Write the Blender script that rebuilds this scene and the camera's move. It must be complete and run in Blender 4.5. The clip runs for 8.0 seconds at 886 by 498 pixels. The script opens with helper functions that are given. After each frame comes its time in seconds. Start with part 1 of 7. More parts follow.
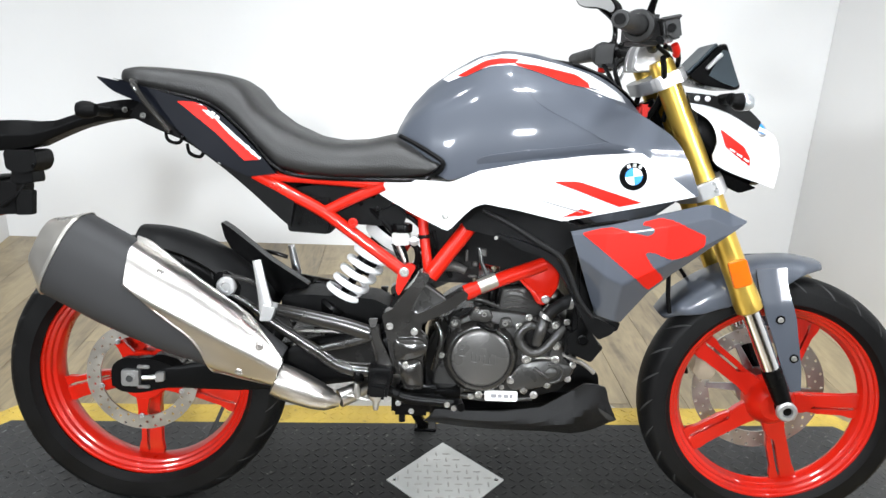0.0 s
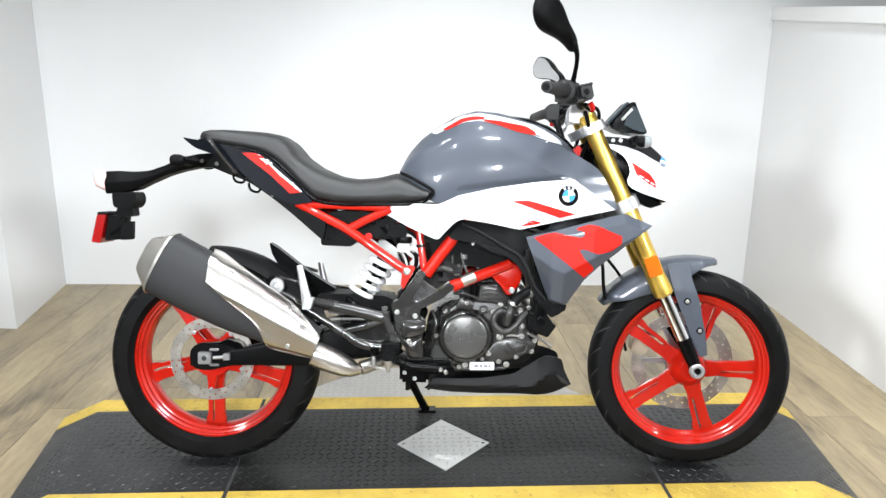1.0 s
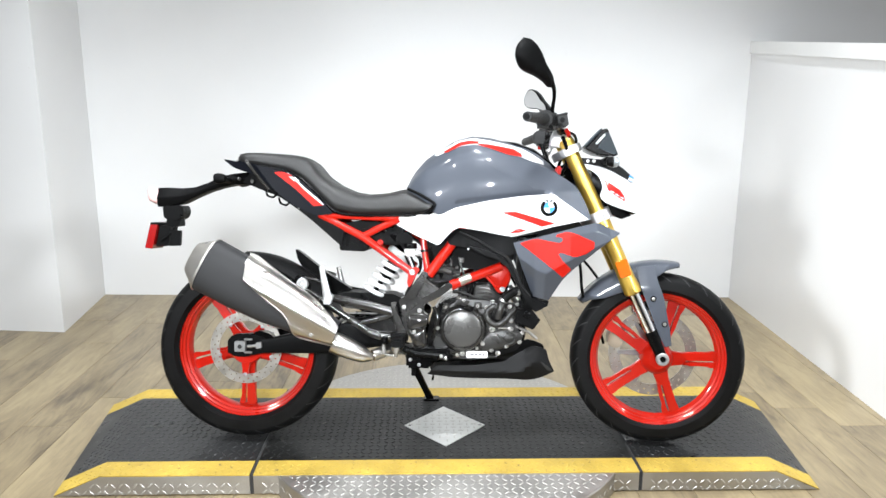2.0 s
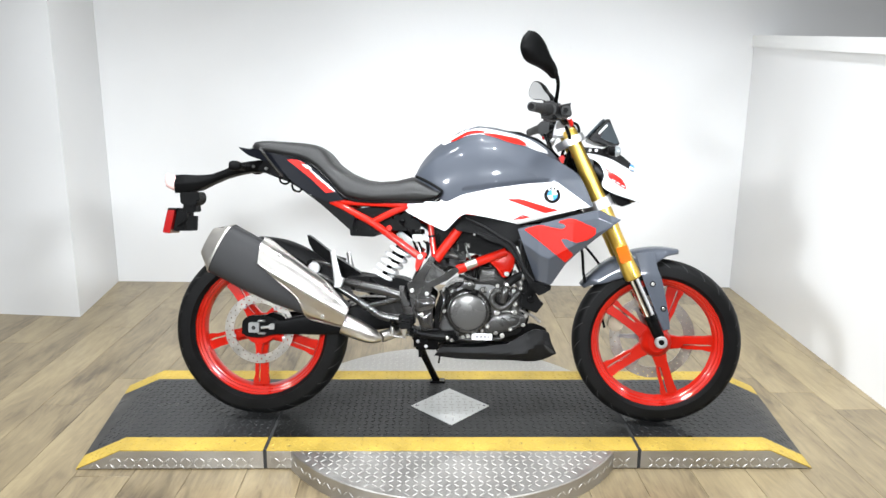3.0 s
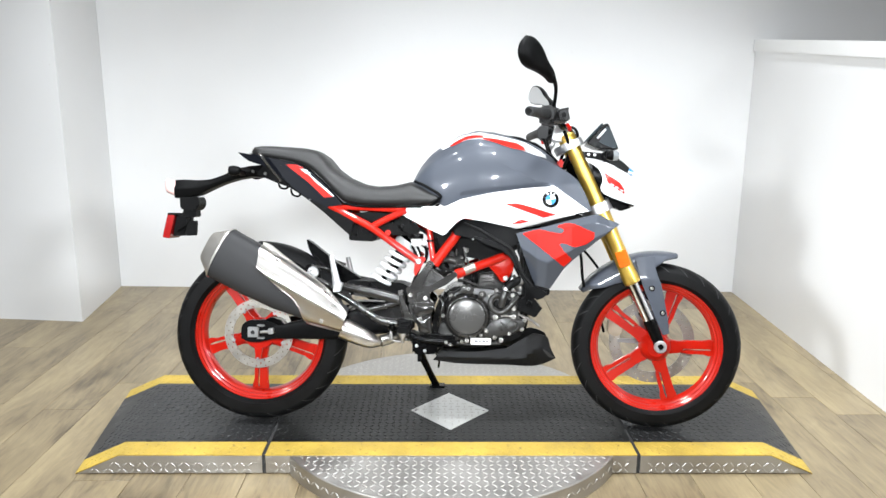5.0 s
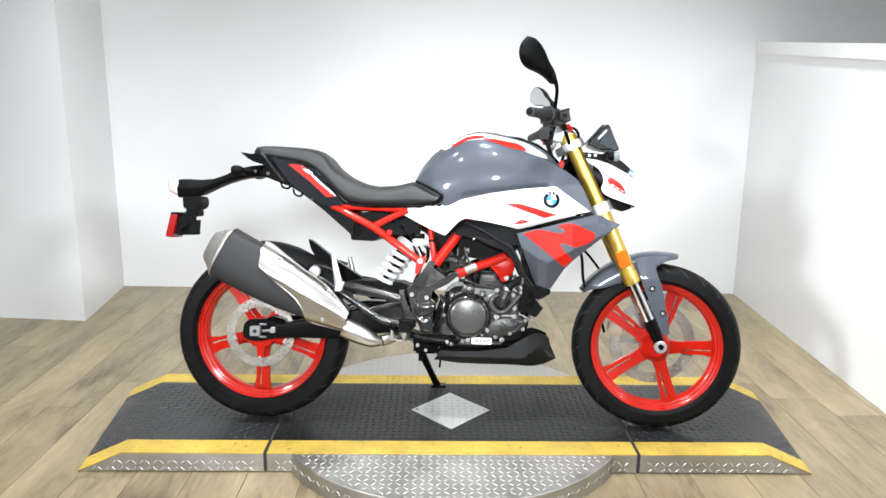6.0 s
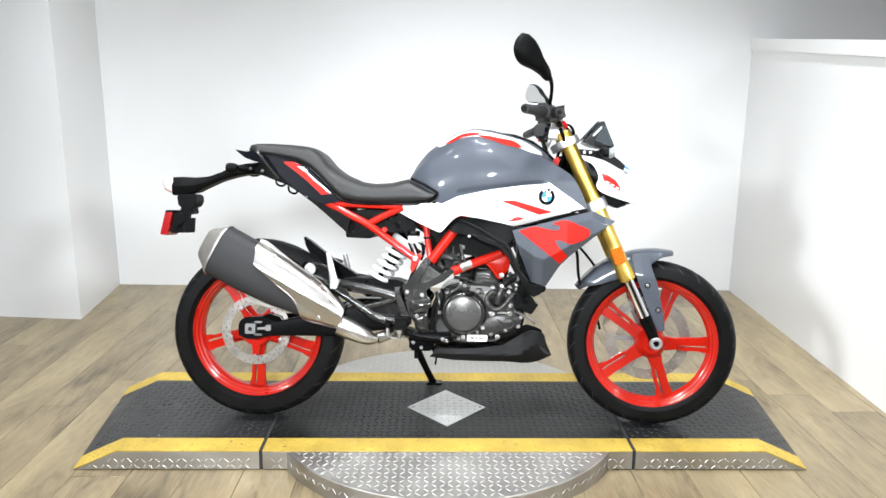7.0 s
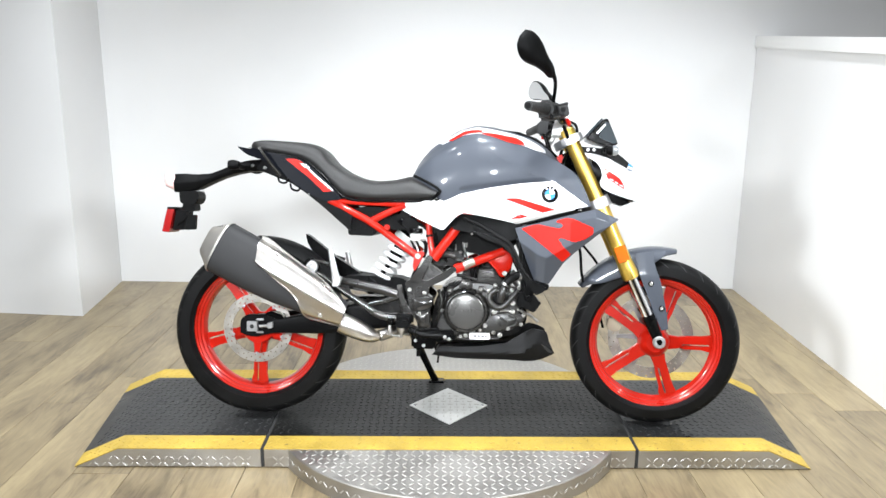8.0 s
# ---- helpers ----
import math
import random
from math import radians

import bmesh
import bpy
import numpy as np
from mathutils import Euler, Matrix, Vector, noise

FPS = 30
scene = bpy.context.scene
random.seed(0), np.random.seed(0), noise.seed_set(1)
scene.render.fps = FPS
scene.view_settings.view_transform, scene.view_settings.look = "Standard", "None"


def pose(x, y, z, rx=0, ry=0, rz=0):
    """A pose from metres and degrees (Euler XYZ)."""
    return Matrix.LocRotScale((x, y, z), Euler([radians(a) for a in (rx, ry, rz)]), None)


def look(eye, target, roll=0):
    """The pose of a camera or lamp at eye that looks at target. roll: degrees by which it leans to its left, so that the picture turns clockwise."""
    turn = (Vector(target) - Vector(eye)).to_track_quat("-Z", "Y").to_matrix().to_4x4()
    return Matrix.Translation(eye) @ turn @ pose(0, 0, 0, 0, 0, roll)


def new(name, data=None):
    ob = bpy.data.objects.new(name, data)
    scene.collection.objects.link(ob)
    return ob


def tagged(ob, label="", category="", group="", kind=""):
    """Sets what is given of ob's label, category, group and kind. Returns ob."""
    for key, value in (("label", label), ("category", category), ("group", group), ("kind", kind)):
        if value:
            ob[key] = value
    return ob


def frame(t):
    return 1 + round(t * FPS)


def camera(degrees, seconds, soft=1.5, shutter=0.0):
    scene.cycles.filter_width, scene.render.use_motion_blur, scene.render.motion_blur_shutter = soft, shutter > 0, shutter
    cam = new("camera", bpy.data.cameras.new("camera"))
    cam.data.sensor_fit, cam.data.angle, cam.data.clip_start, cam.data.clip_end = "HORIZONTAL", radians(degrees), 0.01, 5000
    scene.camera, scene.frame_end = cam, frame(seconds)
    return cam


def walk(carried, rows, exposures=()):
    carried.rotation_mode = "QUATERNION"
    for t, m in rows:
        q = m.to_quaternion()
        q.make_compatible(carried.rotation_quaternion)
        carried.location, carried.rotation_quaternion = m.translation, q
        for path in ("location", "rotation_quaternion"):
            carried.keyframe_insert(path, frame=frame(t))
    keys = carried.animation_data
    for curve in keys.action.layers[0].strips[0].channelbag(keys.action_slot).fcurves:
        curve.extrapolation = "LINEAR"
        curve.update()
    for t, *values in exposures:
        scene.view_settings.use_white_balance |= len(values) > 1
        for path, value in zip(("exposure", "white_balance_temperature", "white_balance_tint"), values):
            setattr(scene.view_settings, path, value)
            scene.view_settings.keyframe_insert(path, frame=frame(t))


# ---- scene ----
cam = camera(62.0, 8.0)
PATH = [
    (0, (-0.116, -1.506, 1.214), (-0.007, 0.374, 0.539), 2.3),
    (0.5, (-0.145, -1.813, 1.224), (-0.026, 0.093, 0.629), 1.9),
    (1, (-0.11, -2.072, 1.236), (-0.014, -0.138, 0.735), 0.6),
    (1.5, (-0.055, -2.289, 1.259), (-0.022, -0.353, 0.758), 0.7),
    (1.7, (-0.068, -2.352, 1.262), (-0.014, -0.407, 0.801), 0.3),
    (2.8, (-0.09, -2.536, 1.256), (-0.036, -0.581, 0.835), 0.6),
    (3, (-0.09, -2.523, 1.254), (-0.046, -0.575, 0.801), 0.6),
    (3.5, (-0.083, -2.513, 1.252), (-0.033, -0.565, 0.8), 0.7),
    (4, (-0.079, -2.515, 1.254), (-0.057, -0.564, 0.81), 0.6),
    (4.5, (-0.073, -2.519, 1.255), (-0.041, -0.569, 0.812), 0.4),
    (6, (-0.064, -2.539, 1.248), (-0.041, -0.587, 0.814), 0.6),
    (6.5, (-0.063, -2.542, 1.247), (-0.033, -0.591, 0.812), 0.6),
    (7, (-0.058, -2.538, 1.246), (-0.027, -0.587, 0.806), 0.5),
    (7.5, (-0.057, -2.534, 1.246), (-0.024, -0.582, 0.811), 0.5),
    (8, (-0.059, -2.528, 1.245), (-0.034, -0.579, 0.798), 0.6),
]
walk(cam, [(t, look(eye, target, roll)) for t, eye, target, roll in PATH], [(0, 0.12), (1.5, 0.20), (3.5, 0.20), (4.5, 0.19), (6.5, 0.20), (8, 0.24)])

# ---- light ----
world = bpy.data.worlds.new("world")
scene.world = world
world.use_nodes = True
wbg = world.node_tree.nodes["Background"]
wbg.inputs[0].default_value = (0.9, 0.95, 1.0, 1)
wbg.inputs[1].default_value = 0.3


def lamp(x, y, z, size, watts, aim=None, spread=100.0):
    data = bpy.data.lights.new("unseen_lamp", "AREA")
    data.shape, data.size, data.energy = "DISK", size, watts
    data.color, data.spread = (0.912, 0.958, 1.0), radians(spread)
    ob = new("unseen_lamp", data)
    ob.matrix_basis = look((x, y, z), aim or (x, y + 0.001, 0.0))
    return ob


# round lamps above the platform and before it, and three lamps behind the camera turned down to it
for lx in (-1.3, 0.0, 1.3):
    lamp(lx, 0.40, 2.8, 0.12, 8.5, (lx, 0.60, 0.0), 95.0)
    lamp(lx, -0.85, 2.8, 0.12, 17, (lx, 0.0, 0.0), 110.0)
# fill lamps added out of view, aimed to brighten partition, wall and bike
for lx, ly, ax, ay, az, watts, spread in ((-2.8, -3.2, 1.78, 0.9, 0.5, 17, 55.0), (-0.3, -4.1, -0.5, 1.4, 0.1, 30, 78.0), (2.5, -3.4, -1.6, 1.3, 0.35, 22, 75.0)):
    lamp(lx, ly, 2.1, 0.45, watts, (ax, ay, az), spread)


# ---- materials ----
def material(name, color, rough=0.5, metal=0.0, vary=0.08, scale=6.0, fine=0.0, fine_scale=300.0, coat=0.0, coat_rough=0.04, spec=0.5, wear=0.0, wear_color=(0.5, 0.5, 0.5), stretch=(1, 1, 1), rough_vary=0.08, random_tint=0.0):
    """A surface with a slow drift of colour, a fine relief, a drift of gloss and worn flecks."""
    m = bpy.data.materials.new(name)
    m.use_nodes = True
    nt = m.node_tree
    n, l = nt.nodes, nt.links
    p = n["Principled BSDF"]
    tc = n.new("ShaderNodeTexCoord")
    mp = n.new("ShaderNodeMapping")
    mp.inputs["Scale"].default_value = stretch
    l.new(tc.outputs["Object"], mp.inputs[0])
    big = n.new("ShaderNodeTexNoise")
    big.inputs["Scale"].default_value, big.inputs["Detail"].default_value = scale, 5
    l.new(mp.outputs[0], big.inputs["Vector"])
    ramp = n.new("ShaderNodeMapRange")
    ramp.inputs["From Min"].default_value, ramp.inputs["From Max"].default_value = 0.25, 0.75
    ramp.inputs["To Min"].default_value, ramp.inputs["To Max"].default_value = 1 - vary, 1 + vary
    l.new(big.outputs["Fac"], ramp.inputs["Value"])
    mul = n.new("ShaderNodeVectorMath")
    mul.operation = "SCALE"
    mul.inputs[0].default_value = color[:3]
    l.new(ramp.outputs[0], mul.inputs["Scale"])
    out = mul.outputs[0]
    if random_tint:
        oi = n.new("ShaderNodeObjectInfo")
        rr = n.new("ShaderNodeMapRange")
        rr.inputs["To Min"].default_value, rr.inputs["To Max"].default_value = 1 - random_tint, 1 + random_tint
        l.new(oi.outputs["Random"], rr.inputs["Value"])
        m2 = n.new("ShaderNodeVectorMath")
        m2.operation = "SCALE"
        l.new(out, m2.inputs[0])
        l.new(rr.outputs[0], m2.inputs["Scale"])
        out = m2.outputs[0]
    if wear:
        wn = n.new("ShaderNodeTexNoise")
        wn.inputs["Scale"].default_value, wn.inputs["Detail"].default_value, wn.inputs["Roughness"].default_value = 55, 8, 0.7
        l.new(mp.outputs[0], wn.inputs["Vector"])
        wr = n.new("ShaderNodeMapRange")
        wr.inputs["From Min"].default_value, wr.inputs["From Max"].default_value = 0.66 - 0.12 * wear, 0.74 - 0.12 * wear
        l.new(wn.outputs["Fac"], wr.inputs["Value"])
        mx = n.new("ShaderNodeMix")
        mx.data_type = "RGBA"
        mx.inputs["B"].default_value = (*wear_color, 1)
        for s in mx.inputs:
            if s.identifier == "A_Color":
                l.new(out, s)
            if s.identifier == "B_Color":
                s.default_value = (*wear_color, 1)
            if s.identifier == "Factor_Float":
                l.new(wr.outputs[0], s)
        out = [s for s in mx.outputs if s.identifier == "Result_Color"][0]
    l.new(out, p.inputs["Base Color"])
    rv = n.new("ShaderNodeMapRange")
    rv.inputs["From Min"].default_value, rv.inputs["From Max"].default_value = 0.3, 0.7
    rv.inputs["To Min"].default_value, rv.inputs["To Max"].default_value = max(0.02, rough - rough_vary), min(1, rough + rough_vary)
    l.new(big.outputs["Fac"], rv.inputs["Value"])
    l.new(rv.outputs[0], p.inputs["Roughness"])
    p.inputs["Metallic"].default_value = metal
    p.inputs["Specular IOR Level"].default_value = spec
    p.inputs["Coat Weight"].default_value = coat
    p.inputs["Coat Roughness"].default_value = coat_rough
    if fine:
        fn = n.new("ShaderNodeTexNoise")
        fn.inputs["Scale"].default_value, fn.inputs["Detail"].default_value = fine_scale, 4
        l.new(mp.outputs[0], fn.inputs["Vector"])
        bp = n.new("ShaderNodeBump")
        bp.inputs["Strength"].default_value, bp.inputs["Distance"].default_value = fine, 0.002
        l.new(fn.outputs["Fac"], bp.inputs["Height"])
        l.new(bp.outputs[0], p.inputs["Normal"])
    return m


M_WALL = material("white_wall_paint", (0.765, 0.768, 0.77), 0.42, vary=0.02, scale=2.5, fine=0.12, fine_scale=60, wear=0.03, wear_color=(0.70, 0.69, 0.68))
M_SHEET = material("white_panel_sheet", (0.82, 0.82, 0.82), 0.52, vary=0.025, scale=1.5, fine=0.04, fine_scale=6.0, spec=0.35)
M_CAPTRIM = material("white_trim_paint", (0.82, 0.82, 0.81), 0.4, vary=0.02)
M_TAN = material("tan_wall_paint", (0.20, 0.165, 0.14), 0.6, vary=0.06, scale=3)
# dark grey for the unseen walls, to keep reflections and fill low
M_DIM = material("dark_unseen_wall", (0.15, 0.15, 0.155), 0.7, vary=0.05, scale=3)
M_CEIL = material("ceiling_tile", (0.5, 0.49, 0.48), 0.9, vary=0.05, fine=0.3)
def plank_material():
    """Oak-look vinyl: broad tone drift and streaky grain along the plank, different on each plank."""
    m = bpy.data.materials.new("grey_oak_vinyl_plank")
    m.use_nodes = True
    n, l = m.node_tree.nodes, m.node_tree.links
    p = n["Principled BSDF"]
    tc, oi = n.new("ShaderNodeTexCoord"), n.new("ShaderNodeObjectInfo")
    shift = n.new("ShaderNodeVectorMath")
    shift.operation = "SCALE"
    shift.inputs[0].default_value = (17.0, 31.0, 7.0)
    l.new(oi.outputs["Random"], shift.inputs["Scale"])
    add = n.new("ShaderNodeVectorMath")
    l.new(tc.outputs["Object"], add.inputs[0])
    l.new(shift.outputs[0], add.inputs[1])
    tones = []
    for scale, stretch, detail, warp in ((1.0, (7.0, 1.5, 1), 4, 0.8), (1.0, (55.0, 3.0, 1), 6, 1.5), (1.0, (16.0, 4.0, 1), 3, 2.5)):
        mp = n.new("ShaderNodeMapping")
        mp.inputs["Scale"].default_value = stretch
        l.new(add.outputs[0], mp.inputs[0])
        t = n.new("ShaderNodeTexNoise")
        t.inputs["Scale"].default_value, t.inputs["Detail"].default_value, t.inputs["Distortion"].default_value = scale, detail, warp
        l.new(mp.outputs[0], t.inputs["Vector"])
        tones.append(t.outputs["Fac"])
    parts = []
    for tone, weight in zip(tones, (0.55, 0.25, 0.35)):
        k = n.new("ShaderNodeMath")
        k.operation = "MULTIPLY"
        k.inputs[1].default_value = weight
        l.new(tone, k.inputs[0])
        parts.append(k.outputs[0])
    rnd = n.new("ShaderNodeMath")
    rnd.operation = "MULTIPLY"
    rnd.inputs[1].default_value = 0.16
    l.new(oi.outputs["Random"], rnd.inputs[0])
    total = rnd.outputs[0]
    for q in parts:
        k = n.new("ShaderNodeMath")
        l.new(total, k.inputs[0])
        l.new(q, k.inputs[1])
        total = k.outputs[0]
    ramp_node = n.new("ShaderNodeValToRGB")
    e = ramp_node.color_ramp.elements
    e[0].position, e[0].color = 0.44, (0.078, 0.058, 0.034, 1)
    e[1].position, e[1].color = 0.86, (0.33, 0.262, 0.150, 1)
    mid = e.new(0.62)
    mid.color = (0.205, 0.159, 0.093, 1)
    l.new(total, ramp_node.inputs[0])
    l.new(ramp_node.outputs[0], p.inputs["Base Color"])
    p.inputs["Roughness"].default_value, p.inputs["Specular IOR Level"].default_value = 0.33, 0.5
    bp = n.new("ShaderNodeBump")
    bp.inputs["Strength"].default_value, bp.inputs["Distance"].default_value = 0.18, 0.002
    l.new(tones[1], bp.inputs["Height"])
    l.new(bp.outputs[0], p.inputs["Normal"])
    return m


M_PLANK = plank_material()
M_JOINT = material("dark_floor_joint", (0.16, 0.13, 0.09), 0.8)
M_BLACKPLATE = material("black_painted_tread_plate", (0.015, 0.0152, 0.0154), 0.33, vary=0.3, scale=7, fine=0.2, fine_scale=120, wear=0.3, wear_color=(0.14, 0.14, 0.14), spec=0.5)
M_WORNPLATE = material("worn_black_tread_plate", (0.013, 0.013, 0.0125), 0.40, vary=0.75, scale=5, fine=0.25, fine_scale=120, spec=0.24, wear=0.38, wear_color=(0.13, 0.125, 0.115), rough_vary=0.14)
M_YELLOW = material("yellow_safety_paint", (0.43, 0.30, 0.055), 0.5, vary=0.24, scale=9, fine=0.15, fine_scale=150, wear=0.55, wear_color=(0.17, 0.125, 0.045), spec=0.3)
M_ALU = material("aluminium_tread_plate", (0.42, 0.405, 0.38), 0.44, metal=0.88, vary=0.12, scale=8, fine=0.2, fine_scale=160, rough_vary=0.12)
M_ALUB = material("bright_aluminium_lug", (0.50, 0.485, 0.46), 0.46, metal=0.7, vary=0.05)
M_DIAMOND = material("galvanised_tread_plate", (0.58, 0.58, 0.56), 0.45, metal=0.55, vary=0.08, scale=15, fine=0.2)
# near-black that paints the shade in gaps, holes and grooves
M_SHADOWGAP = material("shade_black", (0.02, 0.02, 0.02), 0.8)

M_RED = material("red_lacquer", (0.40, 0.0085, 0.0025), 0.32, vary=0.05, coat=0.7, spec=0.2)
M_REDFRAME = material("red_frame_paint", (0.43, 0.0095, 0.003), 0.30, vary=0.05, coat=0.6, spec=0.2)
M_GREY = material("slate_grey_lacquer", (0.054, 0.061, 0.076), 0.42, metal=0.1, vary=0.03, coat=0.45, coat_rough=0.09, spec=0.22)
M_WHITE = material("white_lacquer", (0.63, 0.63, 0.635), 0.25, vary=0.02, coat=0.6)
M_DECALRED = material("red_decal", (0.45, 0.010, 0.005), 0.42, vary=0.03, coat=0.12, spec=0.15)
M_DARKBLUE = material("dark_navy_lacquer", (0.0035, 0.0042, 0.0065), 0.40, coat=0.03, coat_rough=0.05, spec=0.07)
M_BLACKPL = material("black_satin_plastic", (0.002, 0.002, 0.0021), 0.24, vary=0.15, fine=0.15, fine_scale=500, spec=0.08)
M_BLACKMATT = material("matt_black_plastic", (0.003, 0.003, 0.0031), 0.42, vary=0.15, fine=0.3, fine_scale=600, spec=0.06)
M_SEAT = material("black_seat_vinyl", (0.013, 0.0127, 0.0124), 0.42, vary=0.12, scale=10, fine=0.45, fine_scale=420, spec=0.4)
M_RUBBER = material("tyre_rubber", (0.0050, 0.0050, 0.0051), 0.5, vary=0.3, scale=14, fine=0.25, fine_scale=300, spec=0.10)
M_GOLD = material("gold_anodised_metal", (0.72, 0.49, 0.10), 0.33, metal=0.9, vary=0.06)
M_CHROME = material("chrome", (0.82, 0.82, 0.83), 0.10, metal=1.0, vary=0.03, rough_vary=0.03)
M_SILVER = material("cast_silver", (0.45, 0.45, 0.45), 0.36, metal=0.85, vary=0.06)
M_BOLT = material("bright_zinc_bolt", (0.38, 0.37, 0.355), 0.34, metal=0.85, vary=0.10, scale=40)
M_STEEL = material("brushed_stainless", (0.52, 0.50, 0.475), 0.30, metal=1.0, vary=0.06, scale=5, fine=0.03, fine_scale=200, rough_vary=0.05)
M_CAPSTEEL = material("bare_steel", (0.70, 0.67, 0.62), 0.33, metal=0.9, vary=0.08, scale=12)
M_CAN = material("dark_grey_heat_paint", (0.026, 0.026, 0.027), 0.5, vary=0.08, fine=0.15, fine_scale=500, spec=0.18)
M_ENGINE = material("graphite_engine_paint", (0.026, 0.0252, 0.0238), 0.32, metal=0.2, vary=0.15, scale=20, fine=0.25, fine_scale=180)
M_ENGDARK = material("dark_cast_metal", (0.010, 0.0097, 0.0094), 0.22, metal=0.3, vary=0.25, scale=30, fine=0.35, fine_scale=220, spec=0.2)
M_COVER = material("satin_graphite_cover", (0.072, 0.070, 0.067), 0.3, metal=0.4, vary=0.08, fine=0.1)
M_BRACKET = material("gloss_graphite_paint", (0.017, 0.016, 0.0148), 0.24, metal=0.1, vary=0.15, scale=14, coat=0.5, coat_rough=0.08, fine=0.05, fine_scale=90)
M_SPRING = material("white_spring_paint", (0.80, 0.80, 0.80), 0.35, vary=0.03)
M_BELLY = material("worn_matt_black_plastic", (0.0075, 0.0075, 0.0077), 0.44, vary=0.2, fine=0.3, fine_scale=600, spec=0.12)
M_GRIP = material("black_grip_rubber", (0.022, 0.022, 0.0222), 0.5, vary=0.2, fine=0.4, fine_scale=350, spec=0.25)
M_DUCT = material("satin_black_moulding", (0.0032, 0.0032, 0.0034), 0.36, vary=0.15, fine=0.2, fine_scale=500, spec=0.08)
M_HANGER = material("gloss_black_casting", (0.011, 0.0104, 0.0097), 0.28, metal=0.1, vary=0.15, scale=14, coat=0.3, coat_rough=0.16)
M_RESERVOIR = material("white_fluid_plastic", (0.30, 0.30, 0.285), 0.4, vary=0.04)
M_DISC = material("brake_disc_steel", (0.46, 0.435, 0.395), 0.36, metal=0.85, vary=0.1, scale=30)
M_ORANGE = material("amber_reflector", (0.48, 0.10, 0.003), 0.22, vary=0.05, coat=0.5)
M_REDLENS = material("red_reflector", (0.26, 0.006, 0.006), 0.15, vary=0.1, coat=0.8)
M_PALELENS = material("pale_red_lens", (0.80, 0.52, 0.50), 0.15, vary=0.03, coat=0.8)
M_GLASSDARK = material("smoked_screen", (0.022, 0.030, 0.036), 0.4, vary=0.05, spec=0.15)
M_MIRROR = material("mirror_glass", (0.86, 0.87, 0.88), 0.02, metal=1.0, vary=0.0, rough_vary=0.0)
M_BRASS = material("cream_caliper_paint", (0.42, 0.36, 0.27), 0.42, metal=0.3, vary=0.15, scale=20)
M_BLUE = material("blue_enamel", (0.05, 0.25, 0.62), 0.2, coat=0.7)
M_LABEL = material("white_label", (0.78, 0.78, 0.77), 0.4, vary=0.03)
M_INK = material("grey_ink", (0.16, 0.16, 0.17), 0.6)
M_LAMPGLASS = material("clear_lens", (0.28, 0.30, 0.31), 0.06, metal=0.3, vary=0.05, coat=1.0)


# ---- mesh tools ----
def part(name, bm, mat, parent=None, label="", xf=None, sharp=38.0, recalc=True):
    """Links a bmesh as one mesh object under a thing or a part."""
    if xf is not None:
        bm.transform(xf)
    if recalc:
        bmesh.ops.recalc_face_normals(bm, faces=bm.faces[:])
    limit = radians(sharp)
    for f in bm.faces:
        f.smooth = True
    for e in bm.edges:
        e.smooth = len(e.link_faces) == 2 and e.calc_face_angle(0) < limit
    me = bpy.data.meshes.new(name)
    bm.to_mesh(me)
    bm.free()
    me.materials.append(mat)
    ob = new(name, me)
    ob.parent = parent
    if parent is not None and name not in ("plank", "lug", "tread_lug", "bolt"):
        wn = ob.modifiers.new("face_weights", "WEIGHTED_NORMAL")
        wn.keep_sharp = True
    if label:
        ob["label"] = label
    return ob


def share(ob, name, loc, parent, rot=(0, 0, 0), scale=(1, 1, 1)):
    """Another object on the mesh of ob."""
    o = new(name, ob.data)
    o.parent = parent
    o.matrix_basis = Matrix.LocRotScale(loc, Euler([radians(a) for a in rot]), scale)
    return o


def smooth_line(points, n):
    """n points evenly along a Catmull-Rom curve through the given ones."""
    p = [np.array(q, float) for q in points]
    if len(p) == 2:
        return [p[0] + (p[1] - p[0]) * k / (n - 1) for k in range(n)]
    p = [2 * p[0] - p[1]] + p + [2 * p[-1] - p[-2]]
    dense = []
    for i in range(1, len(p) - 2):
        for k in range(24):
            t = k / 24
            dense.append(0.5 * (2 * p[i] + (p[i + 1] - p[i - 1]) * t + (2 * p[i - 1] - 5 * p[i] + 4 * p[i + 1] - p[i + 2]) * t * t + (3 * p[i] - p[i - 1] - 3 * p[i + 1] + p[i + 2]) * t ** 3))
    dense.append(p[-2])
    return even(dense, n)


def even(points, n):
    """n points evenly along a polyline."""
    p = np.array(points, float)
    d = np.r_[0, np.cumsum(np.linalg.norm(np.diff(p, axis=0), axis=1))]
    s = np.linspace(0, d[-1], n)
    return [np.array([np.interp(v, d, p[:, k]) for k in range(p.shape[1])]) for v in s]


def add_rings(bm, rings, closed=True, caps=True):
    """A skin over rings of equal length."""
    vs = [[bm.verts.new(tuple(q)) for q in ring] for ring in rings]
    n = len(vs[0])
    for a, b in zip(vs, vs[1:]):
        for k in range(n if closed else n - 1):
            j = (k + 1) % n
            bm.faces.new((a[k], a[j], b[j], b[k]))
    if caps and closed:
        bm.faces.new(vs[0][::-1])
        bm.faces.new(vs[-1])
    return vs


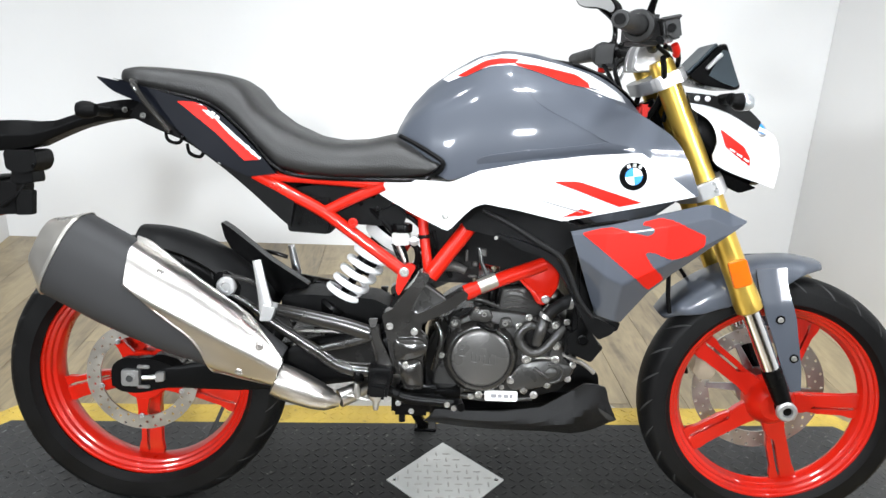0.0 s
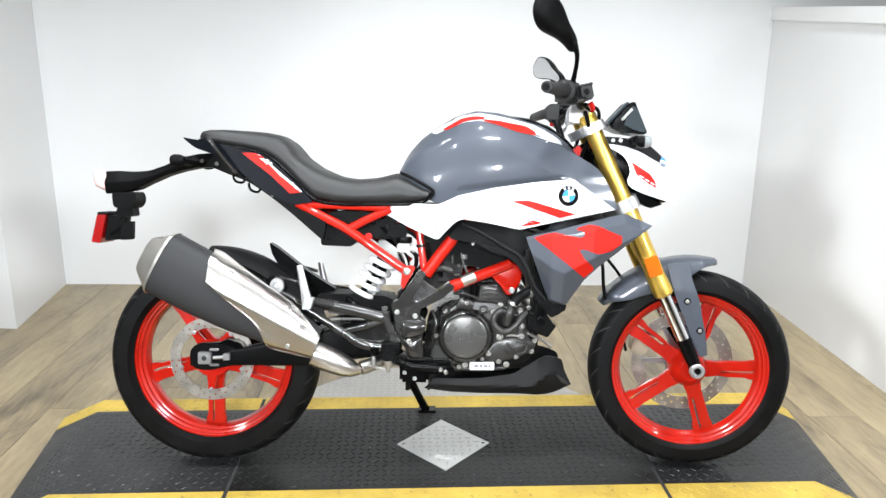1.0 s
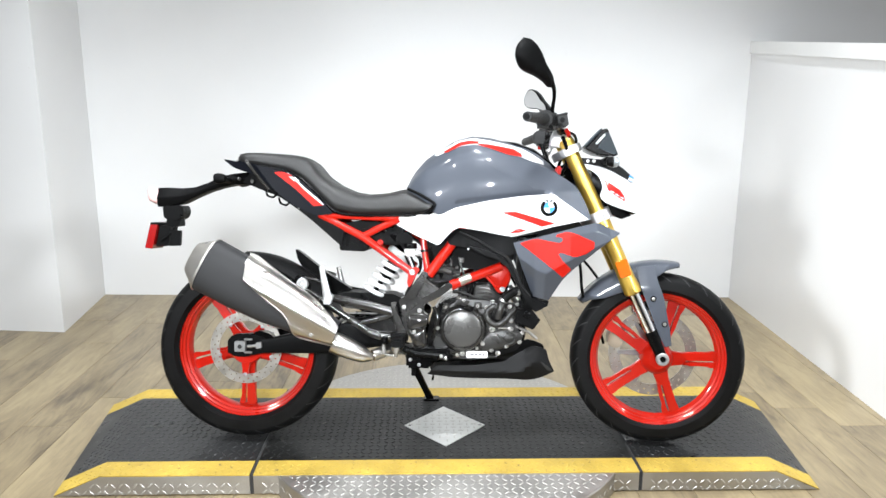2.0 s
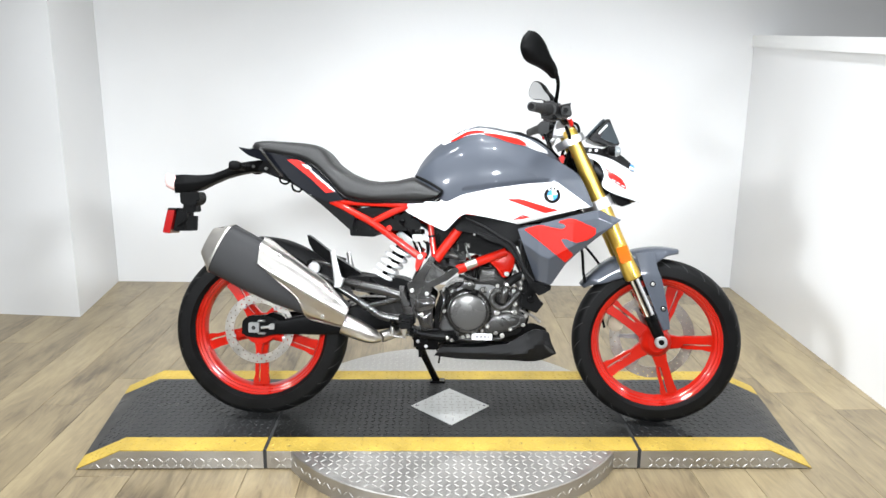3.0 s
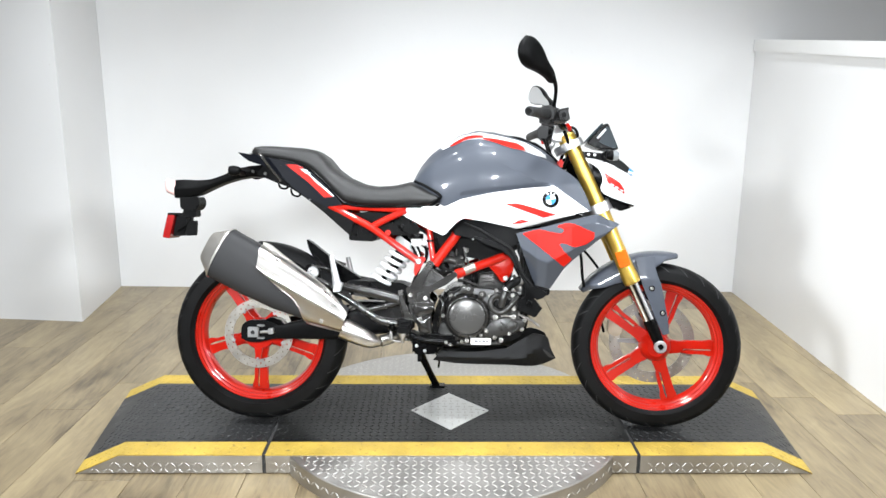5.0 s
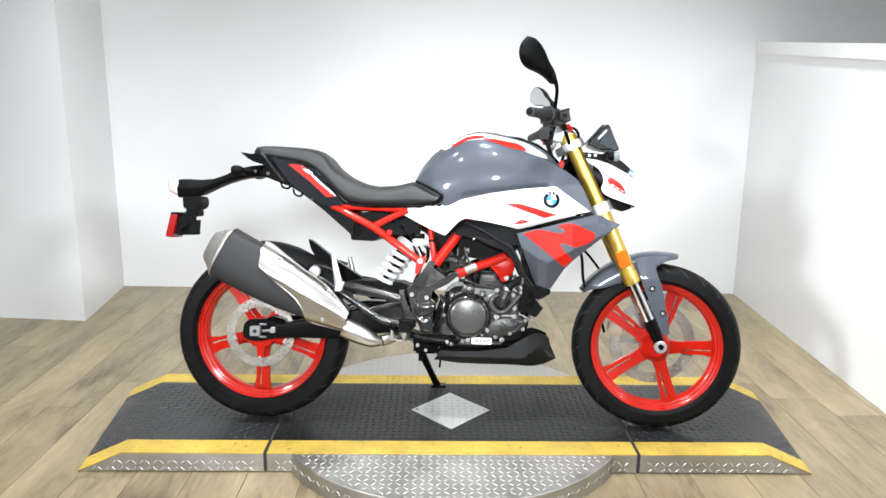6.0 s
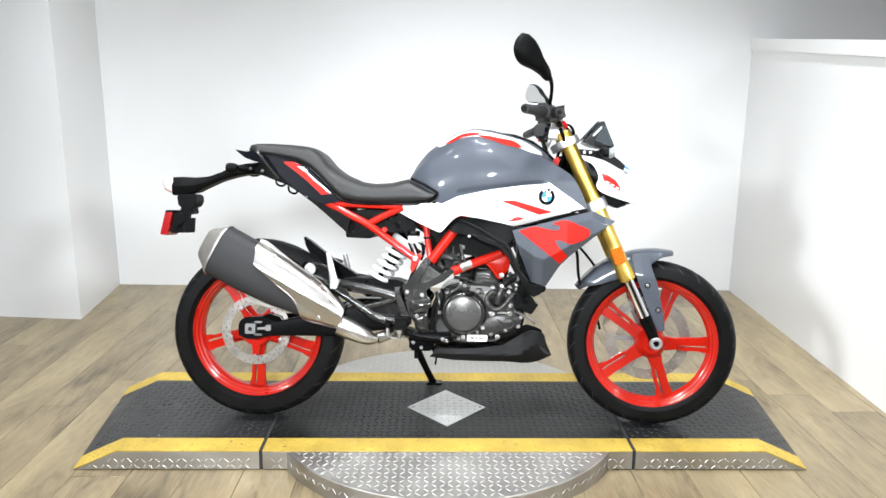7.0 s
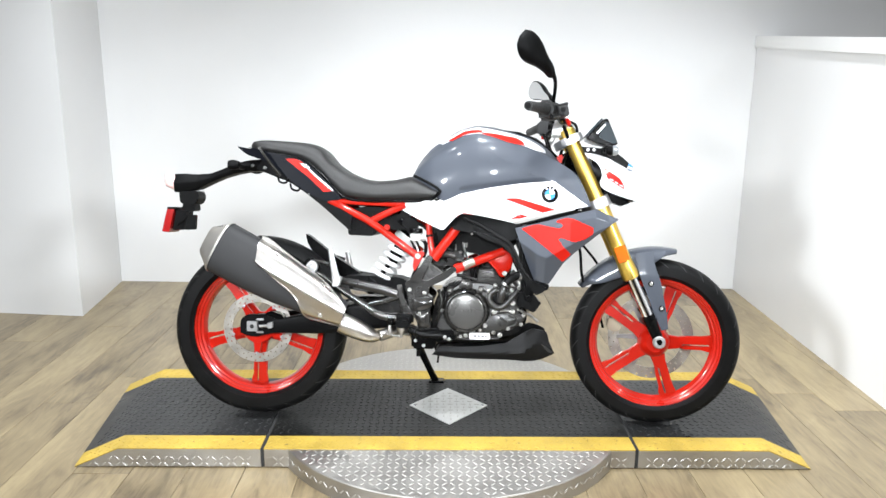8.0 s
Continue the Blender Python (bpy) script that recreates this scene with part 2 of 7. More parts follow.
def add_tube(bm, points, r, seg=10, n=0, caps=True, flat=1.0):
    """A round bar along a smooth line; r is one radius or one for each end point."""
    pts = smooth_line(points, n or max(2, 7 * (len(points) - 1) if len(points) > 2 else 2))
    radii = np.interp(np.linspace(0, 1, len(pts)), np.linspace(0, 1, len(r)), r) if isinstance(r, (list, tuple)) else [r] * len(pts)
    side, rings = None, []
    for i, q in enumerate(pts):
        d = Vector(pts[min(i + 1, len(pts) - 1)] - pts[max(i - 1, 0)]).normalized()
        if side is None:
            side = d.orthogonal().normalized() if abs(d.y) > 0.9 else Vector((0, 1, 0))
        side = (side - d * side.dot(d)).normalized()
        up = d.cross(side)
        rings.append([Vector(q) + float(radii[i]) * (flat * math.cos(a) * side + math.sin(a) * up) for a in (2 * math.pi * k / seg for k in range(seg))])
    add_rings(bm, rings, caps=caps)


def add_lathe(bm, profile, centre=(0, 0, 0), axis=(0, -1, 0), seg=32, closed=False):
    """Turns a profile of (radius, height along the axis)."""
    ax = Vector(axis).normalized()
    u = ax.orthogonal().normalized()
    if abs(ax.y) > 0.99:
        u = Vector((1, 0, 0))
    v = ax.cross(u)
    c = Vector(centre)
    rings = []
    for k in range(seg):
        a = 2 * math.pi * k / seg
        d = math.cos(a) * u + math.sin(a) * v
        rings.append([c + max(r, 1e-5) * d + h * ax for r, h in profile])
    vs = [[bm.verts.new(q) for q in ring] for ring in rings]
    m = len(profile)
    for k in range(seg):
        a, b = vs[k], vs[(k + 1) % seg]
        for j in range(m if closed else m - 1):
            i = (j + 1) % m
            bm.faces.new((a[j], a[i], b[i], b[j]))
    bmesh.ops.remove_doubles(bm, verts=bm.verts[:], dist=3e-5)


def add_prism(bm, outline, y0, y1, bevel=0.003, seg=2):
    """A plate: an outline of (x, z) from y0 to y1 with rounded edges."""
    made = bmesh.new()
    a = [made.verts.new((x, y0, z)) for x, z in outline]
    b = [made.verts.new((x, y1, z)) for x, z in outline]
    n = len(a)
    made.faces.new(a)
    made.faces.new(b[::-1])
    for k in range(n):
        made.faces.new((a[k], b[k], b[(k + 1) % n], a[(k + 1) % n]))
    if bevel:
        bmesh.ops.bevel(made, geom=made.edges[:], offset=bevel, segments=seg, affect="EDGES", clamp_overlap=True)
    merge(bm, made)


def merge(bm, other, xf=None):
    if xf is not None:
        other.transform(xf)
    me = bpy.data.meshes.new("tmp")
    other.to_mesh(me)
    other.free()
    bm.from_mesh(me)
    bpy.data.meshes.remove(me)


def add_box(bm, lo, hi, bevel=0.002, seg=1):
    made = bmesh.new()
    bmesh.ops.create_cube(made, size=1)
    made.transform(Matrix.LocRotScale([(p + q) / 2 for p, q in zip(lo, hi)], None, [q - p for p, q in zip(lo, hi)]))
    if bevel:
        bmesh.ops.bevel(made, geom=made.edges[:], offset=bevel, segments=seg, affect="EDGES", clamp_overlap=True)
    merge(bm, made)


def rounded(outline, r, n=3):
    """An outline with its corners rounded."""
    out, m = [], len(outline)
    for i in range(m):
        p, a, b = (np.array(outline[j % m], float) for j in (i, i - 1, i + 1))
        da, db = a - p, b - p
        la, lb = np.linalg.norm(da), np.linalg.norm(db)
        s = min(r, 0.45 * la, 0.45 * lb)
        p0, p2 = p + da / la * s, p + db / lb * s
        for k in range(n + 1):
            t = k / n
            out.append(tuple((1 - t) ** 2 * p0 + 2 * t * (1 - t) * p + t * t * p2))
    return out


def add_panel(bm, top, bottom, face, n=20, m=8, thick=0.004, curved=True, lift=0.0):
    """A shell between two edge lines of (x, z); face(x, z) gives its y on the right-hand side, thick goes inwards."""
    line = smooth_line if curved else even
    a, b = line(top, n), line(bottom, n)
    grid = [[(p + (q - p) * j / (m - 1)) for j in range(m)] for p, q in zip(a, b)]
    outer = [[bm.verts.new((x, face(x, z) - lift, z)) for x, z in row] for row in grid]
    inner = [[bm.verts.new((x, face(x, z) + thick, z)) for x, z in row] for row in grid]
    for i in range(n - 1):
        for j in range(m - 1):
            bm.faces.new((outer[i][j], outer[i + 1][j], outer[i + 1][j + 1], outer[i][j + 1]))
            bm.faces.new((inner[i][j], inner[i][j + 1], inner[i + 1][j + 1], inner[i + 1][j]))
    rim = [(i, 0) for i in range(n)] + [(n - 1, j) for j in range(1, m)] + [(i, m - 1) for i in range(n - 2, -1, -1)] + [(0, j) for j in range(m - 2, 0, -1)]
    for (i, j), (k, l2) in zip(rim, rim[1:] + rim[:1]):
        bm.faces.new((outer[i][j], inner[i][j], inner[k][l2], outer[k][l2]))
    bmesh.ops.remove_doubles(bm, verts=bm.verts[:], dist=1e-5)


def add_patch(bm, outline, face, lift=0.0016, cuts=4):
    """A thin skin of any outline of (x, z) laid on a surface; face(x, z) gives its y."""
    f = bm.faces.new([bm.verts.new((x, 0, z)) for x, z in outline])
    bmesh.ops.triangulate(bm, faces=[f])
    bmesh.ops.subdivide_edges(bm, edges=bm.edges[:], cuts=cuts, use_grid_fill=True)
    for v in bm.verts:
        v.co.y = face(v.co.x, v.co.z) - lift


def inside(line, x, z):
    hit = False
    for (xa, za), (xb, zb) in zip(line, line[1:] + line[:1]):
        if (za > z) != (zb > z) and x < xa + (xb - xa) * (z - za) / (zb - za):
            hit = not hit
    return hit


def add_cutout(bm, top, bottom, line, face, n, m, lift):
    """The cells of a panel's grid that lie inside an outline, lifted off the panel."""
    a, b = even(top, n), even(bottom, n)
    grid = [[p + (q - p) * j / (m - 1) for j in range(m)] for p, q in zip(a, b)]
    made = {}
    for i in range(n - 1):
        for j in range(m - 1):
            x, z = (grid[i][j] + grid[i + 1][j + 1]) / 2
            if inside(line, x, z):
                keys = ((i, j), (i + 1, j), (i + 1, j + 1), (i, j + 1))
                for k in keys:
                    if k not in made:
                        gx, gz = grid[k[0]][k[1]]
                        made[k] = bm.verts.new((gx, face(gx, gz) - lift, gz))
                bm.faces.new([made[k] for k in keys])


def add_pad(bm, outline, y0, y1, bulge, edge=0.004):
    """A cast cover on the right-hand side: a rounded rim from y0 out to y1, and a crowned face."""
    c = np.mean(outline, axis=0)

    def ring(k, y):
        return [(c[0] + (x - c[0]) * k, y, c[1] + (z - c[1]) * k) for x, z in outline]
    size = float(np.mean([math.hypot(x - c[0], z - c[1]) for x, z in outline]))
    k1 = 1 - edge / size
    add_rings(bm, [ring(1, y0), ring(1, y1 + edge), ring(1 - 0.3 * (1 - k1), y1 + 0.35 * edge), ring(k1, y1), ring(k1 * 0.75, y1 - bulge * 0.45), ring(k1 * 0.45, y1 - bulge * 0.82), ring(k1 * 0.15, y1 - bulge)])


def part_pair(name, bm, mat, parent=None, label="", xf=None):
    """A right-hand part and its left-hand twin."""
    twin = bm.copy()
    bmesh.ops.scale(twin, vec=(1, -1, 1), verts=twin.verts[:])
    bmesh.ops.reverse_faces(twin, faces=twin.faces[:])
    right = part(name, bm, mat, parent, label, xf)
    part(name, twin, mat, parent, label, xf)
    return right


def ramp(x, pts):
    return float(np.interp(x, [p[0] for p in pts], [p[1] for p in pts]))


# ---- room ----
WX0, WX1, WYB, WYF, CEIL = -3.4, 1.783, 1.94, -4.6, 2.85
LX, LY = -1.965, 1.245


def wall(name, lo, hi, mat, label):
    bm = bmesh.new()
    add_box(bm, lo, hi, 0.0)
    return tagged(part(name, bm, mat), label, "wall", kind="structure")


def wall_on(name, plan, mat, label):
    """A wall block over a plan of (x, y)."""
    bm = bmesh.new()
    a = [bm.verts.new((x, y, 0)) for x, y in plan]
    b = [bm.verts.new((x, y, CEIL)) for x, y in plan]
    bm.faces.new(a[::-1])
    bm.faces.new(b)
    for k in range(len(a)):
        bm.faces.new((a[k], a[(k + 1) % len(a)], b[(k + 1) % len(a)], b[k]))
    return tagged(part(name, bm, mat), label, "wall", kind="structure")


wall_on("wall_back", [(-2.02, 1.938), (3.6, 1.816), (3.6, 2.06), (-2.02, 2.06)], M_WALL, "smooth white painted wall behind the motorcycle")
wall_on("wall_block", [(WX0, 1.39), (-1.922, 1.237), (-2.004, 1.936), (-2.02, 1.938), (-2.02, 2.06), (WX0, 2.06)], M_WALL, "white painted wall block with a square corner")
# side and front walls added out of view, dark to hold back bounced light
wall("wall_left", (WX0 - 0.12, WYF, 0), (WX0, WYB + 0.12, CEIL), M_DIM, "plain dark grey side wall, added out of view")
wall("wall_front", (WX0 - 0.12, WYF - 0.12, 0), (3.6, WYF, CEIL), M_DIM, "plain dark grey front wall, added out of view")
wall("wall_far", (3.48, WYF, 0), (3.6, WYB, CEIL), M_TAN, "tan painted wall beyond the low partition")
# the low partition, whose top falls a little towards the front
zb, zf = 1.445, 1.055
for x0, x1, lo_b, lo_f, hi_b, hi_f, mat, nm, lb in ((WX1, WX1 + 0.09, 0, 0, zb, zf, M_SHEET, "wall_partition", "low white partition with a faintly wavy glossy sheet"), (WX1 - 0.012, WX1 + 0.105, zb, zf, zb + 0.065, zf + 0.065, M_CAPTRIM, "trim_partition", "white wooden cap along the low partition")):
    bm = bmesh.new()
    bmesh.ops.create_cube(bm, size=1)
    for v in bm.verts:
        back, high = v.co.y > 0, v.co.z > 0
        shift = 0.010 if back else -0.26
        v.co = ((x1 if v.co.x > 0 else x0) + shift, 1.852 if back else WYF, (hi_b if back else hi_f) if high else (lo_b if back else lo_f))
    tagged(part(nm, bm, mat), lb, "wall", kind="structure")

bm = bmesh.new()
add_box(bm, (WX0 - 0.12, WYF - 0.12, CEIL), (3.6, WYB + 0.12, CEIL + 0.1), 0)
tagged(part("ceiling", bm, M_CEIL), "plain off-white ceiling with small round lamps", "ceiling", kind="structure")
bm = bmesh.new()
add_box(bm, (WX0 - 0.12, WYF - 0.12, -0.1), (3.6, WYB + 0.12, -0.004), 0)
floor = tagged(part("floor", bm, M_JOINT), "worn grey-brown oak look vinyl plank floor", "floor", kind="structure")


# ---- display platform ----
TOP, PYF, PYB, CX, DISC_R = 0.07, -0.328, 0.338, 0.613, 0.622
STRIPE = 0.088


def lug_mesh():
    """One raised lug of tread plate, lying along x."""
    bm = bmesh.new()
    n = 8
    ring0, ring1 = [], []
    for k in range(n):
        a = 2 * math.pi * k / n
        ring0.append(bm.verts.new((0.0116 * math.cos(a), 0.0030 * math.sin(a), -0.0005)))
        ring1.append(bm.verts.new((0.0088 * math.cos(a), 0.0015 * math.sin(a), 0.0015)))
    for k in range(n):
        j = (k + 1) % n
        bm.faces.new((ring0[k], ring0[j], ring1[j], ring1[k]))
    bm.faces.new(ring1)
    return bm


def add_lugs(bm, inside, place, u0, u1, v0, v1, pitch=0.0245):
    """Lugs in turned pairs over a flat field; place(u, v) gives a matrix."""
    one = lug_mesh()
    co = [v.co.copy() for v in one.verts]
    one.verts.index_update()
    faces = [[v.index for v in f.verts] for f in one.faces]
    one.free()
    for i in range(int((u1 - u0) / pitch) + 1):
        for j in range(int((v1 - v0) / pitch) + 1):
            u, v = u0 + (i + 0.5) * pitch, v0 + (j + 0.5) * pitch
            if not inside(u, v):
                continue
            turn = Matrix.Rotation(radians(45 if (i + j) % 2 else -45), 4, "Z")
            m = place(u, v) @ turn
            vs = [bm.verts.new(m @ c) for c in co]
            for f in faces:
                bm.faces.new([vs[k] for k in f])


def slope_z(x, y):
    """Height of the platform: level, then falling to the floor at both ends."""
    end = (1.192 if x > 0 else 1.226) + 0.085 * (y - PYF) / (PYB - PYF)
    knee = end - 0.145
    a = abs(x)
    return TOP if a <= knee else max(0.004, TOP - (TOP - 0.004) * (a - knee) / 0.145)


def section(name, x0, x1, label):
    """A stretch of the platform: a tread-plate body with black and yellow paint on top."""
    base = new(name)
    base.location = ((x0 + x1) / 2, 0, 0)
    tagged(base, label, "platform")

    def strip(nm, ya, yb, mat, lift, lb, lugs=True):
        bm = bmesh.new()
        vs = []
        for k, x in enumerate(xs):
            ring = []
            for y, dz in ((ya, lift), (yb, lift), (yb, lift - 0.004), (ya, lift - 0.004)):
                xx = edge_x(x, y)
                ring.append(bm.verts.new((xx - base.location.x, y, slope_z(xx, y) + dz)))
            vs.append(ring)
        for a, b in zip(vs, vs[1:]):
            for k in range(4):
                bm.faces.new((a[k], a[(k + 1) % 4], b[(k + 1) % 4], b[k]))
        bm.faces.new(vs[0])
        bm.faces.new(vs[-1][::-1])
        p = part(nm, bm, mat, base, lb)
        if lugs:
            bm = bmesh.new()

            def place(u, v):
                z = slope_z(u, v)
                dz = (slope_z(u + 0.005, v) - slope_z(u - 0.005, v)) / 0.01
                return Matrix.Translation((u - base.location.x, v, z + lift)) @ Matrix.Rotation(-math.atan(dz), 4, "Y")

            def inside(u, v):
                return ya + 0.006 < v < yb - 0.006 and min(x0, x1) + 0.012 < u < max(x0, x1) - 0.012 and slope_z(u, v) > 0.012 and (abs(u) + abs(v) * 0.93 > 0.158 if abs(u) < 0.2 else True)
            add_lugs(bm, inside, place, min(x0, x1), max(x0, x1), PYF, PYB)
            tagged(part("tread_lug", bm, mat, p, recalc=False), kind="stuff")
        return p

    inner = min(abs(x0), abs(x1))
    sign = 1 if x1 + x0 > 0 else -1
    if inner < 0.62 and x0 * x1 < 0:
        xs = [x0, x1]
        edge_x = lambda x, y: x
    else:
        tip = 1.192 if sign > 0 else 1.226
        xs = [sign * v for v in (inner, tip - 0.145, tip)]

        def edge_x(x, y):
            k = abs(x)
            shift = 0.085 * (y - PYF) / (PYB - PYF)
            return sign * (k + (shift if k > 1.0 else 0))
    # body with plain metal sides
    bm = bmesh.new()
    vs = []
    for x in xs:
        ring = []
        for y, up in ((PYF, 1), (PYB, 1), (PYB, 0), (PYF, 0)):
            xx = edge_x(x, y)
            ring.append(bm.verts.new((xx - base.location.x, y, max(0.001, slope_z(xx, y) - 0.004) if up else min(0.005, 0.5 * slope_z(xx, y)))))
        vs.append(ring)
    for a, b in zip(vs, vs[1:]):
        for k in range(4):
            bm.faces.new((a[k], a[(k + 1) % 4], b[(k + 1) % 4], b[k]))
    bm.faces.new(vs[0])
    bm.faces.new(vs[-1][::-1])
    body = part("side_plate", bm, M_ALU, base, "bare aluminium tread plate side")
    # recessed dark block added to carry the plate and darken its shadow gap
    bm = bmesh.new()
    far = inner if x0 * x1 < 0 else tip - 0.15
    lo_x, hi_x = (x0, x1) if x0 * x1 < 0 else sorted((sign * inner, sign * far))
    add_box(bm, (lo_x + 0.01 - base.location.x, PYF + 0.012, 0.0), (hi_x - 0.01 - base.location.x, PYB - 0.012, 0.012), 0)
    part("under_shade", bm, M_SHADOWGAP, base, "dark strip added for the shadow gap under the plate")
    bm = bmesh.new()
    add_lugs(bm, lambda u, v: v < slope_z(u, PYF) - 0.014 and min(x0, x1) + 0.015 < u < max(x0, x1) - 0.02 and abs(u) < 1.2, lambda u, v: Matrix.Translation((u - base.location.x, PYF, v)) @ Matrix.Rotation(radians(90), 4, "X"), min(x0, x1), max(x0, x1), 0.0, TOP, 0.0225)
    tagged(part("tread_lug", bm, M_ALUB, body, "bright metal lugs", recalc=False), kind="stuff")
    strip("yellow_border", PYF, PYF + STRIPE, M_YELLOW, 0.0, "worn yellow painted border")
    strip("yellow_border", PYB - STRIPE, PYB, M_YELLOW, 0.0, "worn yellow painted border")
    if x0 * x1 < 0:
        strip("black_deck", PYF + STRIPE, PYB - STRIPE, M_WORNPLATE, 0.0, "black painted tread plate worn grey in patches")
    else:
        strip("black_deck", PYF + STRIPE, PYB - STRIPE, M_BLACKPLATE, 0.0, "black painted tread plate")
    return base


section("platform_section", -CX + 0.006, CX - 0.006, "middle platform section of black tread plate with yellow borders")
section("platform_ramp", -1.21, -CX - 0.006, "sloping end ramp of black tread plate with yellow borders")
section("platform_ramp", 1.21, CX + 0.006, "sloping end ramp of black tread plate with yellow borders")

# round turntable under the middle section
table = tagged(new("turntable"), "round bare aluminium tread plate turntable on the floor", "turntable")
table.location = (0, 0, 0)
bm = bmesh.new()
add_lathe(bm, [(0.0, 0.0), (DISC_R, 0.0), (DISC_R, TOP - 0.006), (DISC_R - 0.003, TOP - 0.003), (0.0, TOP - 0.003)], (0, 0, 0), (0, 0, 1), 128)
# the middle section sits in a slot of the disc
tt = part("disc", bm, M_ALU, table)
bm = bmesh.new()
add_lugs(bm, lambda u, v: u * u + v * v < (DISC_R - 0.016) ** 2 and (v < PYF - 0.008 or v > PYB + 0.008), lambda u, v: Matrix.Translation((u, v, TOP - 0.003)), -DISC_R, DISC_R, -DISC_R, DISC_R)
tagged(part("tread_lug", bm, M_ALUB, tt, "bright metal lugs", recalc=False), kind="stuff")
bm = bmesh.new()


def rim_place(u, v):
    a = u / DISC_R
    return Matrix.Translation((DISC_R * math.sin(a), -DISC_R * math.cos(a), v)) @ Matrix.Rotation(a, 4, "Z") @ Matrix.Rotation(radians(90), 4, "X")


add_lugs(bm, lambda u, v: 0.012 < v < TOP - 0.02 and abs(u / DISC_R) < 1.0, rim_place, -0.63, 0.63, 0.0, TOP, 0.0225)
tagged(part("rim_lug", bm, M_ALUB, tt, "bright metal lugs", recalc=False), kind="stuff")

# bare diamond plate screwed to the deck
diamond = tagged(new("diamond_plate"), "diamond shaped bare tread plate screwed to the deck", "plate")
diamond.location = (0, 0, TOP)
bm = bmesh.new()
made = bmesh.new()
cor = [(-0.144, 0), (0, -0.155), (0.144, 0), (0, 0.155)]
a = [made.verts.new((x, y, 0.0005)) for x, y in cor]
b = [made.verts.new((x, y, 0.0035)) for x, y in cor]
made.faces.new(a[::-1])
made.faces.new(b)
for k in range(4):
    made.faces.new((a[k], a[(k + 1) % 4], b[(k + 1) % 4], b[k]))
merge(bm, made)
dplate = part("sheet", bm, M_DIAMOND, diamond)
bm = bmesh.new()
add_lugs(bm, lambda u, v: abs(u) / 0.144 + abs(v) / 0.155 < 0.86, lambda u, v: Matrix.Translation((u, v, 0.0035)) @ Matrix.Rotation(radians(45), 4, "Z"), -0.153, 0.153, -0.153, 0.153, 0.0245)
tagged(part("tread_lug", bm, M_ALUB, dplate, recalc=False), kind="stuff")
bm = bmesh.new()
add_lathe(bm, [(0.006, 0), (0.006, 0.001), (0.0045, 0.0022), (0, 0.0025)], (0, 0, 0.0035), (0, 0, 1), 12)
scr = part("screw", bm, M_CHROME, diamond)
scr.location = (-0.125, 0, 0)
share(scr, "screw", (0.125, 0, 0), diamond)
# dark strips that stand for the shade between the platform sections
for sx in (-CX, CX):
    bm = bmesh.new()
    add_box(bm, (sx - 0.0058, PYF + 0.004, 0.002), (sx + 0.0058, PYB - 0.004, TOP - 0.002), 0)
    part("gap_shade", bm, M_SHADOWGAP, table, "dark strip for the shade in the gap")

# ---- motorcycle ----
bike = tagged(new("motorcycle"), "grey white and red naked sport motorcycle on its side stand", "motorcycle")
bike.matrix_basis = Matrix.Translation((-0.675, -0.06, TOP + 0.002)) @ Matrix.Rotation(radians(-3.0), 4, "Z") @ Matrix.Rotation(radians(-10.0), 4, "X")
FX, FZ, RZ = 1.388, 0.293, 0.306
AXP, AXD = Vector((1.487, 0, 0)), Vector((-0.424, 0, 0.906)).normalized()
STEER = Matrix.Translation(AXP) @ Matrix.Rotation(radians(-5.0), 4, AXD) @ Matrix.Translation(-AXP)


def bolt_mesh(name, r, h, mat, hollow=True):
    bm = bmesh.new()
    r *= 0.8
    prof = [(r * 1.25, 0), (r * 1.25, h * 0.2), (r, h * 0.25), (r, h * 0.8), (r * 0.85, h)]
    prof += [(r * 0.5, h), (r * 0.42, h * 0.45), (0, h * 0.45)] if hollow else [(0, h)]
    add_lathe(bm, prof, seg=14)
    return bm


def bolt(x, y, z, r=0.007, h=0.007, parent=None, mat=None, xf=None, rot=(0, 0, 0)):
    o = part("bolt", bolt_mesh("bolt", r, h, None), mat or M_BOLT, parent or bike)
    m = Matrix.LocRotScale((x, y, z), Euler([radians(a) for a in rot]), None)
    o.matrix_basis = (xf @ m) if xf is not None else m
    return o


